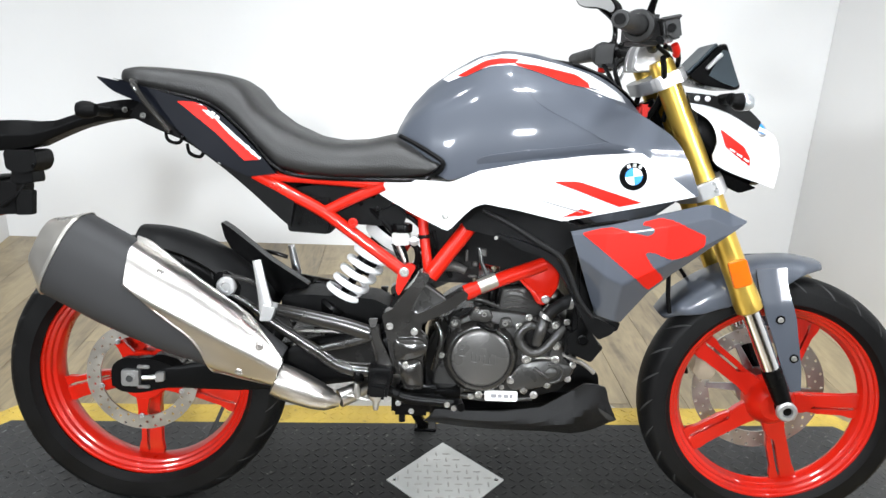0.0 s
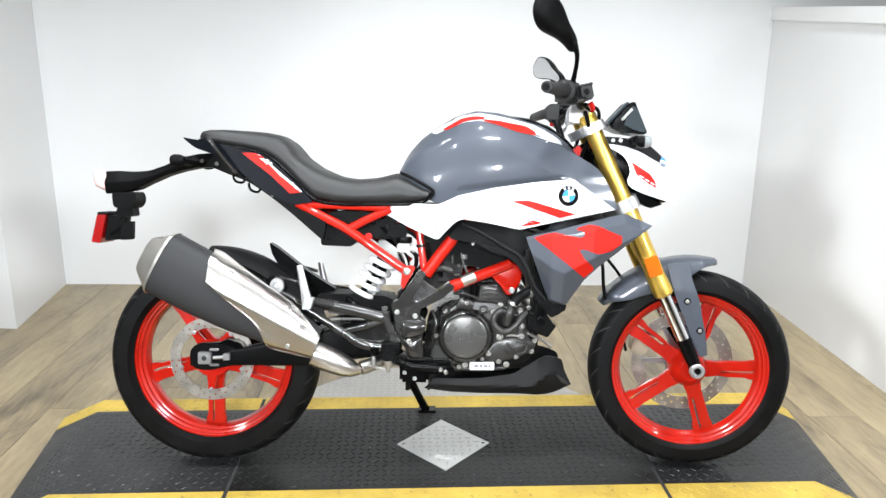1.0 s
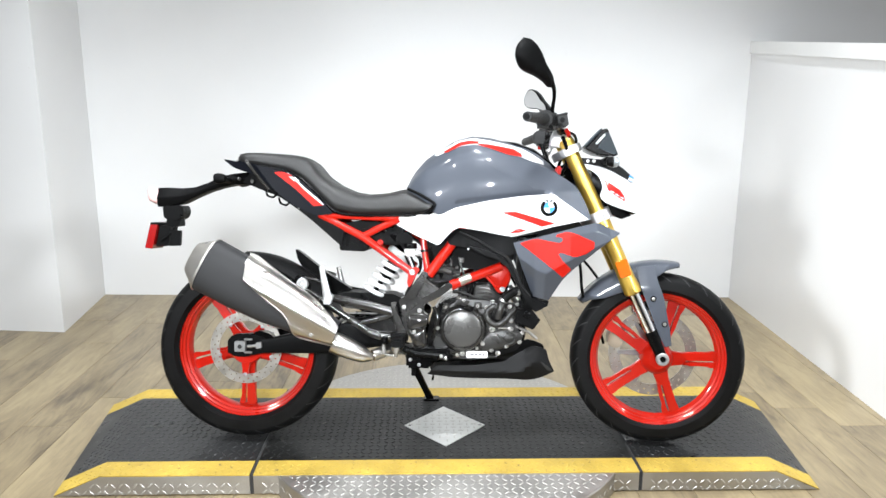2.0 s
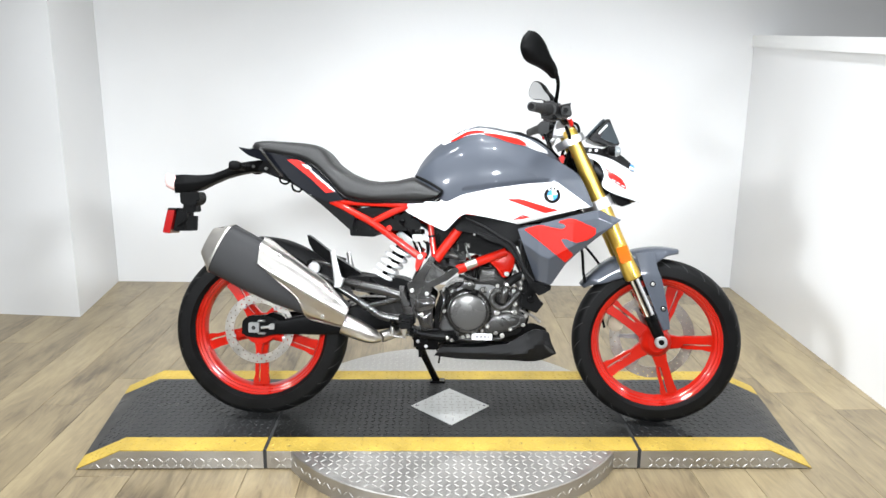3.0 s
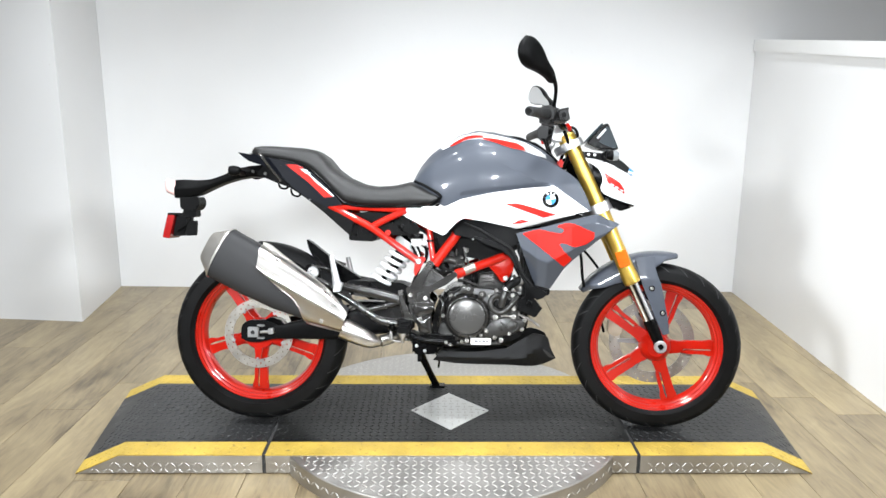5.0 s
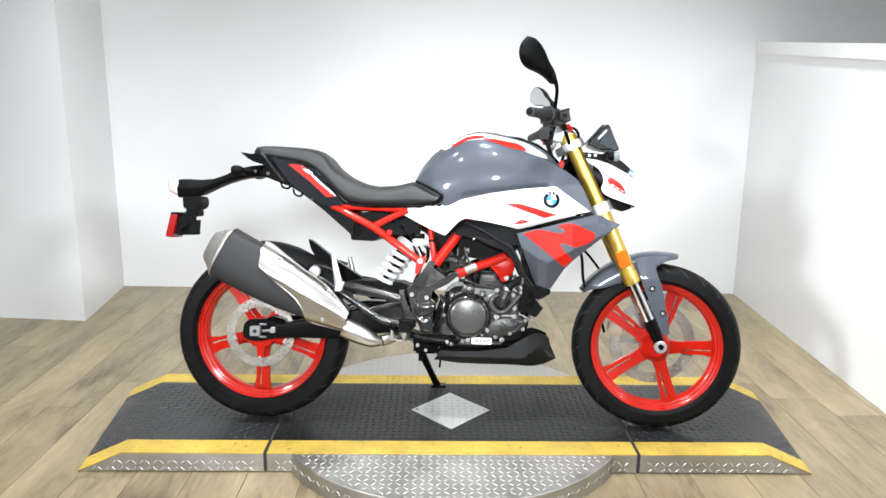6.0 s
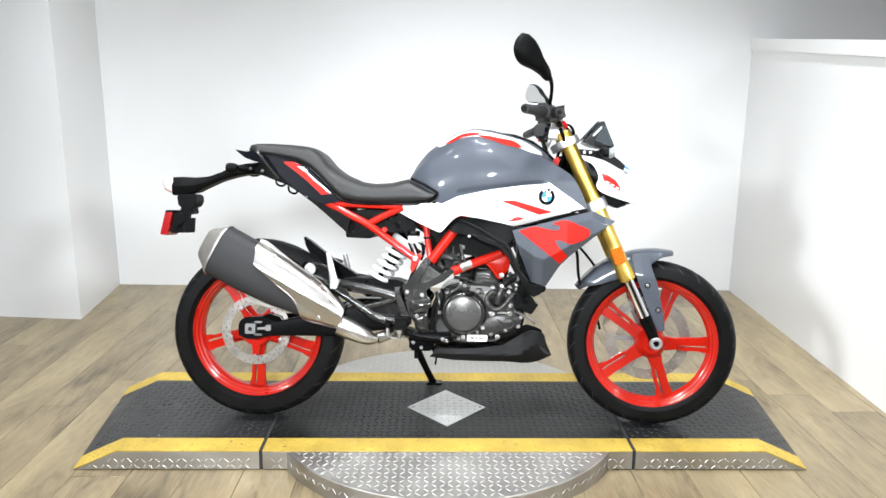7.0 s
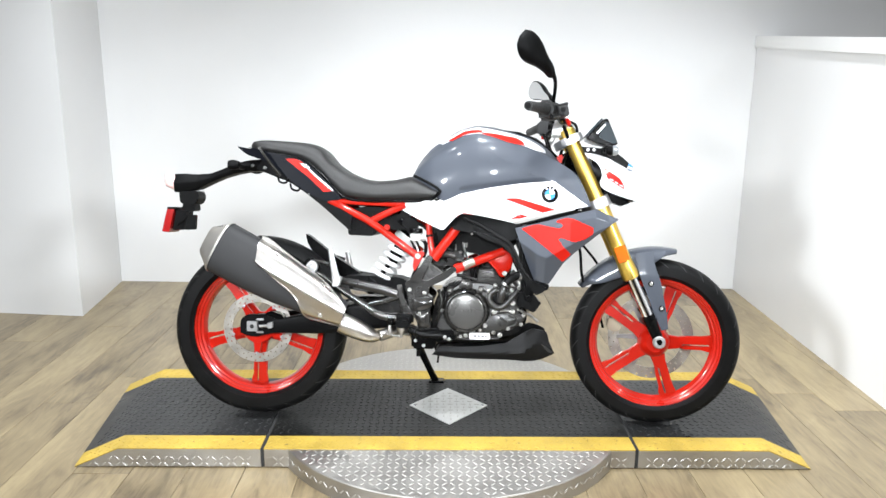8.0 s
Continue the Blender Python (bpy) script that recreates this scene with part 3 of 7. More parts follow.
# wheels
def disc_with_holes(r0, r1, thick, rows, seg):
    """A brake disc about the y axis with drilled holes; rows: (radius, hole radius, count offset)."""
    bm = bmesh.new()
    radii = [r0] + [x for x in rows] + [r1]
    for side in (-1, 1):
        y = side * thick / 2
        for k in range(seg):
            a0, a1 = 2 * math.pi * k / seg, 2 * math.pi * (k + 1) / seg
            for j in range(len(radii) - 1):
                ra, rb = radii[j], radii[j + 1]
                hole = (k + j) % 2 == 0

                def at(a, r):
                    return Vector((r * math.cos(a), y, r * math.sin(a)))
                am, rm = (a0 + a1) / 2, (ra + rb) / 2
                outer = [at(a0, ra), at(am, ra), at(a1, ra), at(a1, rm), at(a1, rb), at(am, rb), at(a0, rb), at(a0, rm)]
                if not hole:
                    bm.faces.new([bm.verts.new(q) for q in outer])
                    continue
                c = at(am, rm)
                hr = 0.0032
                inner = [c + (q - c).normalized() * hr for q in outer]
                deep = [q - Vector((0, side * thick, 0)) for q in inner]
                vo, vi = [bm.verts.new(q) for q in outer], [bm.verts.new(q) for q in inner]
                vd = [bm.verts.new(q) for q in deep]
                for n2 in range(8):
                    m2 = (n2 + 1) % 8
                    bm.faces.new((vo[n2], vo[m2], vi[m2], vi[n2]))
                    if side < 0:
                        bm.faces.new((vi[n2], vi[m2], vd[m2], vd[n2]))
    for r in (r0, r1):
        for k in range(seg):
            q = [(r * math.cos(a), y, r * math.sin(a)) for a, y in ((2 * math.pi * k / seg, -thick / 2), (2 * math.pi * (k + 1) / seg, -thick / 2), (2 * math.pi * (k + 1) / seg, thick / 2), (2 * math.pi * k / seg, thick / 2))]
            bm.faces.new([bm.verts.new(v) for v in q])
    bmesh.ops.remove_doubles(bm, verts=bm.verts[:], dist=1e-6)
    return bm


def tyre(radius, width, bead):
    """A tyre with a rounded tread; its grooves are laid on apart."""
    hw = width / 2
    prof = []
    for k in range(25):
        a = math.pi * k / 24
        y = -hw * math.cos(a)
        shape = math.sin(a) ** 0.62
        prof.append((bead + (radius - bead) * (0.06 + 0.94 * shape) if 0 < k < 24 else bead, y if 0 < k < 24 else y * 0.86))
    # moulded lip near the rim
    prof = [(bead - 0.002, -hw * 0.70), (bead + 0.006, -hw * 0.84), (bead + 0.010, -hw * 0.95)] + prof[3:-3] + [(bead + 0.010, hw * 0.95), (bead + 0.006, hw * 0.84), (bead - 0.002, hw * 0.70)]
    bm = bmesh.new()
    add_lathe(bm, prof, axis=(0, 1, 0), seg=96)
    return bm


def groove(bm, radius, width, bead, a0, a1, p0, p1, w=0.0035):
    """A dark inlay along the tread from side angle p0 to p1, painting a groove's shade."""
    hw = width / 2
    n = 7
    left, right = [], []
    for k in range(n):
        t = k / (n - 1)
        a, p = a0 + (a1 - a0) * t, p0 + (p1 - p0) * t
        r = bead + (radius - bead) * (0.06 + 0.94 * math.sin(p) ** 0.62) + 0.0006
        y = -hw * math.cos(p)
        half = w * math.sin(math.pi * (0.12 + 0.88 * t) ** 1) / radius
        left.append(bm.verts.new((r * math.cos(a - half), y, r * math.sin(a - half))))
        right.append(bm.verts.new((r * math.cos(a + half), y, r * math.sin(a + half))))
    for k in range(n - 1):
        bm.faces.new((left[k], right[k], right[k + 1], left[k + 1]))


def spoke(r0, r1, hw):
    """One cast spoke lying along x from hub to rim: a broad web and a thin side rib, parted by a long slot."""
    bm = bmesh.new()
    span = r1 - r0
    rs = r0 + span * 0.32
    web = [(r0 - 0.004, -0.027), (r0 + span * 0.22, -0.0215), (rs, -0.0205), (rs + 0.004, -0.0010), (r1 - 0.016, -0.0010), (r1 - 0.006, -0.0080), (r1 + 0.008, -0.0080), (r1 + 0.008, 0.032), (r1 - 0.006, 0.0235), (r1 - 0.028, 0.0190), (r0 + span * 0.25, 0.0205), (r0 - 0.004, 0.027)]
    rib = [(rs - 0.006, -0.0205), (rs + 0.02, -0.0238), (r1 - 0.030, -0.0240), (r1 - 0.008, -0.0265), (r1 + 0.008, -0.033), (r1 + 0.008, -0.006), (r1 - 0.006, -0.0100), (r1 - 0.020, -0.0150), (rs + 0.02, -0.0148), (rs - 0.002, -0.0090)]
    for o, bev, deep in ((web, 0.0045, 1.0), (rib, 0.0032, 0.8)):
        made = bmesh.new()
        add_prism(made, o, -hw * deep, hw, bev, 3)
        for v in made.verts:
            t = max(0, (v.co.x - r0) / span)
            v.co.y *= 1.0 - 0.55 * t
            v.co.y -= 0.008 * max(0, 1 - t) ** 1.5
        merge(bm, made)
    return bm


def wheel(name, centre, radius, width, rim_w, rim_r, first, label, xf=None):
    hw = rim_w / 2
    # flange, bead seat and well, each set off by a small step
    side = [(rim_r, hw), (rim_r - 0.002, hw + 0.002), (rim_r - 0.007, hw + 0.002), (rim_r - 0.0095, hw), (rim_r - 0.0105, hw - 0.006), (rim_r - 0.0165, hw - 0.008), (rim_r - 0.0180, hw - 0.010), (rim_r - 0.0188, hw - 0.017), (rim_r - 0.0250, hw - 0.019), (rim_r - 0.0265, hw - 0.022), (rim_r - 0.0290, hw - 0.031)]
    under = [(rim_r - 0.008, hw - 0.008), (rim_r - 0.018, hw - 0.016)]
    prof = [(r, -y) for r, y in side] + [(rim_r - 0.033, 0)] + side[::-1] + under + [(rim_r - 0.022, 0)] + [(r, -y) for r, y in under[::-1]]
    bm = bmesh.new()
    add_lathe(bm, prof, axis=(0, 1, 0), seg=96, closed=True)
    m = Matrix.Translation(centre)
    rim = part(name, bm, M_RED, bike, label, sharp=50)
    rim.matrix_basis = (xf @ m) if xf is not None else m
    part("tyre", tyre(radius, width, rim_r - 0.002), M_RUBBER, rim, "black rubber road tyre")
    bm = bmesh.new()
    add_lathe(bm, [(0.0, -0.050), (0.030, -0.050), (0.036, -0.044), (0.044, -0.034), (0.054, -0.018), (0.054, 0.014), (0.040, 0.030), (0.036, 0.046), (0, 0.046)], axis=(0, 1, 0), seg=40)
    part("hub", bm, M_RED, rim)
    sp = None
    for k in range(5):
        if sp is None:
            sp = part("spoke", spoke(0.042, rim_r - 0.034, 0.012), M_RED, rim, sharp=50)
            sp.matrix_basis = Matrix.Rotation(radians(-first), 4, "Y")
        else:
            share(sp, "spoke", (0, 0, 0), rim, (0, -(first + 72 * k), 0))
    # tread grooves as dark strips, their shade put into the colour
    bm = bmesh.new()
    n = 26
    for k in range(n):
        a = 2 * math.pi * k / n
        for s in (0, 1):
            p0, p1 = (0.42, 1.30) if s == 0 else (math.pi - 0.42, math.pi - 1.30)
            groove(bm, radius, width, rim_r - 0.002, a + s * 0.12, a + 0.17 + s * 0.12, p0, p1)
    tagged(part("tread_groove", bm, M_SHADOWGAP, rim, "dark inlays for the shade of the tread grooves", recalc=False), kind="stuff")
    return rim


rear = wheel("rear_wheel", (0.002, 0, RZ + 0.003), 0.304, 0.150, 0.088, 0.2325, 52, "red five-spoke rear wheel")
front = wheel("front_wheel", (FX, 0, FZ), 0.2895, 0.112, 0.072, 0.2275, 71, "red five-spoke front wheel", STEER)

# rear brake disc and carrier, caliper
d = part("brake_disc", disc_with_holes(0.090, 0.120, 0.0045, [0.1000, 0.1100], 44), M_DISC, rear, "drilled steel brake disc")
d.location = (0.004, -0.072, 0.008)
bm = bmesh.new()
add_lathe(bm, [(0.028, -0.006), (0.052, -0.006), (0.056, 0.0), (0.052, 0.010), (0.028, 0.012)], axis=(0, 1, 0), seg=40, closed=True)
c = part("disc_carrier", bm, M_RED, rear, "red disc carrier")
for k in range(5):
    bm = bmesh.new()
    add_prism(bm, rounded([(0.045, -0.016), (0.075, -0.010), (0.094, -0.010), (0.099, 0.0), (0.094, 0.010), (0.075, 0.010), (0.045, 0.016)], 0.006), -0.005, 0.003, 0.001, 1)
    o = part("disc_lug", bm, M_RED, rear, "red lug")
    o.matrix_basis = Matrix.Translation((0.004, -0.066, 0.008)) @ Matrix.Rotation(radians(20 + 72 * k), 4, "Y")
c.location = (0.004, -0.066, 0.008)
for k in range(5):
    a = radians(20 + 72 * k)
    o = part("bolt", bolt_mesh("bolt", 0.006, 0.005, None), M_SILVER, rear)
    o.location = (0.004 + 0.09 * math.cos(a), -0.075, 0.008 - 0.09 * math.sin(a))
# front brake disc on the far side
d = part("brake_disc", disc_with_holes(0.112, 0.150, 0.0045, [0.1245, 0.1375], 52), M_DISC, front, "drilled steel brake disc")
d.location = (0, 0.066, 0)
bm = bmesh.new()
add_lathe(bm, [(0.030, 0.056), (0.052, 0.056), (0.052, 0.066), (0.030, 0.066)], axis=(0, 1, 0), seg=32, closed=True)
part("disc_carrier", bm, M_SILVER, front, "silver disc carrier")
for k in range(6):
    bm = bmesh.new()
    add_prism(bm, [(0.045, -0.010), (0.120, -0.006), (0.120, 0.006), (0.045, 0.010)], 0.058, 0.064, 0.001, 1)
    o = part("carrier_arm", bm, M_SILVER, front)
    o.matrix_basis = Matrix.Rotation(radians(60 * k), 4, "Y")
bm = bmesh.new()
cal = rounded([(-0.158, 0.018), (-0.152, 0.062), (-0.118, 0.078), (-0.104, 0.052), (-0.106, 0.014), (-0.130, 0.002)], 0.010)
add_prism(bm, cal, 0.045, 0.10, 0.006, 2)
o = part("front_caliper", bm, M_BRASS, bike, "cream painted brake caliper")
o.matrix_basis = STEER @ Matrix.Translation((FX, 0, FZ + 0.012))
bm = bmesh.new()
add_tube(bm, [(-0.17, 0.05, 0.03), (-0.185, 0.045, 0.10), (-0.16, 0.045, 0.15), (-0.19, 0.05, 0.25), (-0.28, 0.05, 0.36)], 0.0045, 8)
o = part("brake_hose", bm, M_BLACKMATT, bike)
o.matrix_basis = STEER @ Matrix.Translation((FX, 0, FZ))

# front axle
bm = bmesh.new()
add_lathe(bm, [(0.0215, 0), (0.0215, 0.008), (0.018, 0.012), (0.011, 0.012), (0.010, 0.004), (0, 0.004)], (FX + 0.002, -0.104, FZ + 0.016), (0, -1, 0), 24)
part("axle_nut", bm, M_SILVER, bike, "silver axle nut", STEER)

# fork legs: gold outer tube, chrome lower tube, black foot
FD = Vector((-0.4226, 0, 0.9063))


def fork_at(s, y):
    """A point on a fork leg, s metres up from the axle."""
    return Vector((FX + 0.012, y, FZ)) + FD * s


for y, nm in ((-0.094, "right"), (0.094, "left")):
    a, b2, c2, d2, e2 = (fork_at(s, y) for s in (0.275, 0.315, 0.60, 0.62, 0.785))
    leg = bmesh.new()
    ax = FD
    add_lathe(leg, [(0.0, -0.005), (0.021, -0.005), (0.0275, 0.0), (0.0285, 0.02), (0.026, 0.055), (0.0255, 0.16), (0.0275, 0.20), (0.0275, 0.262), (0.0255, 0.285), (0.025, 0.30), (0.0235, 0.45), (0.0245, 0.50), (0.0245, 0.535), (0.021, 0.545), (0.0, 0.547)], fork_at(0.255, y), ax, 28)
    leg_ob = part("fork_leg", leg, M_GOLD, bike, "gold anodised upside-down fork leg", STEER)
    bm = bmesh.new()
    add_lathe(bm, [(0.0, 0.0), (0.0185, 0.0), (0.0185, 0.19), (0, 0.19)], fork_at(0.09, y), ax, 24)
    part("fork_slider", bm, M_CHROME, leg_ob, "chrome slider", STEER)
    bm = bmesh.new()
    add_lathe(bm, [(0.0, -0.02), (0.012, -0.02), (0.017, 0.0), (0.0185, 0.03), (0.0205, 0.085), (0.0205, 0.10), (0.018, 0.102)], fork_at(0.015, y), ax, 22)
    base_pt = fork_at(0.0, y)
    add_tube(bm, [fork_at(0.05, y), (FX - 0.004, y, FZ + 0.034), (FX + 0.004, y, FZ + 0.004)], [0.0165, 0.018, 0.017], 12, flat=0.62)
    part("fork_foot", bm, M_BLACKPL, leg_ob, "black cast foot", STEER)
# amber reflector on the fork
bm = bmesh.new()
add_prism(bm, rounded([(-0.019, -0.028), (0.019, -0.028), (0.019, 0.028), (-0.019, 0.028)], 0.006), -0.006, 0.004, 0.0015, 1)
q = fork_at(0.345, -0.124)
o = part("side_reflector", bm, M_ORANGE, bike, "amber side reflector")
o.matrix_basis = STEER @ Matrix.Translation(q) @ Matrix.Rotation(radians(-20), 4, "Y")


# mudguard: an arched blade whose skirts run deep beside the fork, and a stay on each side down to the axle
def arch(bm, r, a0, a1, w0, thick, skirt, n=40, m=15):
    rings = []
    for k in range(n):
        t = k / (n - 1)
        deg = a0 + (a1 - a0) * t
        a, drop = radians(deg), ramp(deg, skirt)
        w = w0 * (1 - 0.45 * max(0, abs(2 * t - 1) - 0.75) / 0.25)
        out, inn = [], []
        for j in range(m):
            u = -1 + 2 * j / (m - 1)
            y = w * math.sin(u * math.pi / 2)
            rr = r - drop * abs(u) ** 3.2 - 0.010 * u * u
            out.append((FX + rr * math.cos(a), y, FZ + rr * math.sin(a)))
            inn.append((FX + (rr - thick) * math.cos(a), y * (1 - thick / w), FZ + (rr - thick) * math.sin(a)))
        rings.append(out + inn[::-1])
    add_rings(bm, rings)


bm = bmesh.new()
arch(bm, 0.331, 79, 144, 0.072, 0.003, ((79, 0.003), (87, 0.014), (93, 0.036), (100, 0.052), (120, 0.058), (131, 0.043), (139, 0.016), (144, 0.006)))
part("front_mudguard", bm, M_GREY, bike, "slate grey front mudguard", STEER, sharp=60)


def stay_y(x, z):
    mid = ramp(z, ((0.34, 1.408), (0.46, 1.375), (0.53, 1.350), (0.60, 1.336)))
    return -0.094 + 0.24 * max(0, z - 0.535) + 0.10 * abs(x - mid)


for s in (-1, 1):
    bm = bmesh.new()
    add_panel(bm, [(1.303, 0.606), (1.309, 0.577), (1.323, 0.527), (1.350, 0.461), (1.379, 0.388), (1.398, 0.347)], [(1.366, 0.612), (1.368, 0.585), (1.374, 0.556), (1.390, 0.513), (1.401, 0.464), (1.414, 0.403), (1.420, 0.352)], stay_y, 26, 9, 0.006)
    if s > 0:
        bmesh.ops.scale(bm, vec=(1, -1, 1), verts=bm.verts[:])
    part("mudguard_stay", bm, M_GREY, bike, "slate grey mudguard stay", STEER)
for x, z in ((1.358, 0.505), (1.396, 0.422)):
    bm = bmesh.new()
    add_lathe(bm, [(0.0095, 0.0), (0.0095, 0.002), (0.0070, 0.0025), (0, 0.0025)], (x, stay_y(x, z) + 0.001, z), (0, -1, 0), 18)
    part("stay_grommet", bm, M_BLACKPL, bike, "black rubber grommet", STEER)
    bolt(x, stay_y(x, z) - 0.001, z, 0.006, 0.005, None, M_BOLT, STEER)

# fork yokes, bar clamp


def yoke(bm, centre, tilt, outline, thick):
    made = bmesh.new()
    a = [made.verts.new((x, y, 0)) for x, y in outline]
    b = [made.verts.new((x, y, thick)) for x, y in outline]
    made.faces.new(a[::-1])
    made.faces.new(b)
    for k in range(len(a)):
        made.faces.new((a[k], a[(k + 1) % len(a)], b[(k + 1) % len(a)], b[k]))
    bmesh.ops.bevel(made, geom=made.edges[:], offset=0.003, segments=2, affect="EDGES", clamp_overlap=True)
    merge(bm, made, Matrix.Translation(centre) @ Matrix.Rotation(radians(tilt), 4, "Y"))


flat_out = rounded([(-0.055, -0.06), (-0.032, -0.13), (0.032, -0.13), (0.045, -0.05), (0.045, 0.05), (0.032, 0.13), (-0.032, 0.13), (-0.055, 0.06)], 0.018)
bm = bmesh.new()
yoke(bm, fork_at(0.748, 0) , -25.5, flat_out, 0.026)
part("upper_yoke", bm, M_SILVER, bike, "cast silver fork yoke", STEER)
bm = bmesh.new()
yoke(bm, fork_at(0.512, 0), -25.5, flat_out, 0.034)
part("lower_yoke", bm, M_SILVER, bike, "cast silver fork yoke", STEER)
for s in (0.530, 0.545):
    q = fork_at(s, -0.131)
    bolt(q.x + 0.012, q.y, q.z, 0.005, 0.005, None, M_SILVER, STEER)

# handlebar with grips, levers, reservoir, mirrors
bm = bmesh.new()
for s in (-1, 1):
    low = 0.024 if s > 0 else 0.0
    add_tube(bm, [(1.055, 0, 1.045), (1.050, s * 0.07, 1.045), (1.020, s * 0.17, 1.068 - low), (0.975, s * 0.27, 1.072 - low), (0.945, s * 0.36, 1.067 - low)], 0.0125, 14, 30)
bar = part("handlebar", bm, M_BLACKPL, bike, "black handlebar", STEER)
for s in (-1, 1):
    def hb(x, y, z):
        return (x, s * y, z - (0.024 if s > 0 else 0.0))
    bm = bmesh.new()
    add_tube(bm, [hb(0.992, 0.235, 1.072), hb(0.966, 0.29, 1.070), hb(0.942, 0.372, 1.066)], [0.0185, 0.0160, 0.0145], 16, 12)
    part("grip", bm, M_GRIP, bar, "black ribbed rubber grip", STEER)
    bm = bmesh.new()
    add_tube(bm, [hb(0.942, 0.372, 1.066), hb(0.937, 0.388, 1.065)], 0.0148, 16, 3)
    add_lathe(bm, [(0.0148, 0.0), (0.0135, 0.006), (0.009, 0.007), (0.0075, 0.001), (0.0, 0.001)], hb(0.937, 0.388, 1.065), (-0.3, s, -0.05), 16)
    end = part("bar_end", bm, M_GRIP, bar, "", STEER)
    bm = bmesh.new()
    add_lathe(bm, [(0.0, 0.0), (0.0092, 0.0), (0.0092, 0.0085), (0.0, 0.0085)], hb(0.937, 0.388, 1.065), (-0.3, s, -0.05), 14)
    part("end_plug", bm, M_BLACKMATT, bar, "black plug", STEER)
    bm = bmesh.new()
    made = bmesh.new()
    add_box(made, (-0.026, -0.034, -0.026), (0.026, 0.034, 0.028), 0.008, 2)
    merge(bm, made, Matrix.Translation(hb(1.002, 0.205, 1.064)) @ Matrix.Rotation(radians(-s * 22), 4, "Z"))
    add_lathe(bm, [(0.027, 0.0), (0.030, 0.010), (0.028, 0.024), (0.02, 0.028)], hb(0.996, 0.222, 1.070), (-0.35, s, 0), 18)
    part("switch_housing", bm, M_GRIP, bar, "black switch housing", STEER)
    bm = bmesh.new()
    add_box(bm, hb(1.005, 0.21, 1.088) if s > 0 else hb(1.005, 0.225, 1.088), hb(1.017, 0.225, 1.094) if s > 0 else hb(1.017, 0.21, 1.094), 0.001)
    part("switch_button", bm, M_DECALRED, bar, "red switch", STEER)
    bm = bmesh.new()
    add_tube(bm, [hb(1.035, 0.205, 1.056), hb(1.045, 0.24, 1.050), hb(1.030, 0.30, 1.044), hb(1.005, 0.37, 1.036)], [0.009, 0.0075, 0.007, 0.008], 10, 14, flat=0.7)
    part("lever", bm, M_BLACKPL, bar, "black hand lever", STEER)
    bm = bmesh.new()
    add_box(bm, (1.02, min(s * 0.17, s * 0.215), 1.045), (1.05, max(s * 0.17, s * 0.215), 1.075), 0.005, 2)
    part("lever_clamp", bm, M_BLACKPL, bar, "", STEER)
    # mirror
    bm = bmesh.new()
    add_tube(bm, [hb(1.010, 0.215, 1.085), hb(1.016, 0.235, 1.120), hb(1.016, 0.275, 1.150), hb(1.006, 0.310, 1.172), hb(0.985, 0.332, 1.195)], [0.0075, 0.006, 0.006, 0.0075, 0.010], 10, 20)
    add_lathe(bm, [(0.013, 0), (0.013, 0.012), (0.010, 0.02), (0.006, 0.022)], hb(1.010, 0.215, 1.078), (0, 0, 1), 12)
    mir = part("mirror", bm, M_BLACKPL, bike, "black rear-view mirror on a curved stalk", STEER)
    # housing: a leaf-shaped shell, turned in towards the rider
    N = Vector((-0.74, 0.66, 0.08)).normalized() if s < 0 else Vector((-0.88, -0.44, 0.10)).normalized()
    C = Vector(hb(0.955, 0.345, 1.235))
    drop = 0.012 if s < 0 else 0.020
    leaf = [(0.917, 1.297), (0.902, 1.276), (0.896, 1.248), (0.903, 1.222), (0.919, 1.206), (0.956, 1.195), (0.982, 1.181), (0.995, 1.170), (1.004, 1.180), (0.997, 1.204), (0.976, 1.234), (0.960, 1.266), (0.944, 1.288), (0.930, 1.297)]
    if s > 0:
        leaf = [(0.972 + (x - 0.952) * 0.80, 1.212 + (z - 1.237) * 0.80) for x, z in leaf]
    leaf = [(x, z - drop) for x, z in leaf]
    leaf = [q for q in smooth_line(leaf + leaf[:1], 49)][:-1]
    mid = np.mean(leaf, axis=0)

    def on_plane(x, z, depth, k):
        x, z = mid[0] + (x - mid[0]) * k, mid[1] + (z - mid[1]) * k
        y = C.y - (N.x * (x - C.x) + N.z * (z - C.z)) / N.y
        return Vector((x, y, z)) - N * depth
    bm = bmesh.new()
    add_rings(bm, [[on_plane(x, z, d, k) for x, z in leaf] for d, k in ((0.0, 0.90), (0.001, 0.97), (0.006, 1.0), (0.016, 0.97), (0.024, 0.86), (0.031, 0.62), (0.034, 0.25))])
    part("mirror_shell", bm, M_BLACKMATT, mir, "matt black shell", STEER)
    bm = bmesh.new()
    bm.faces.new([bm.verts.new(on_plane(x, z, -0.0012, 0.9)) for x, z in leaf])
    part("mirror_glass", bm, M_MIRROR, mir, "silvered glass", STEER, recalc=False)
bm = bmesh.new()
add_box(bm, (1.012, 0.150, 1.012), (1.046, 0.190, 1.044), 0.006, 2)
part("clutch_perch", bm, M_GRIP, bar, "black clutch lever perch", STEER)
bm = bmesh.new()
add_tube(bm, [(1.030, 0.160, 1.015), (1.020, 0.150, 0.990), (1.010, 0.120, 0.975)], 0.008, 8, 8)
part("cable_adjuster", bm, M_SILVER, bar, "silver cable adjuster", STEER)
bm = bmesh.new()
add_box(bm, (0.982, 0.228, 1.004), (0.998, 0.246, 1.022), 0.003, 1)
part("switch_button", bm, M_DECALRED, bar, "red switch", STEER)
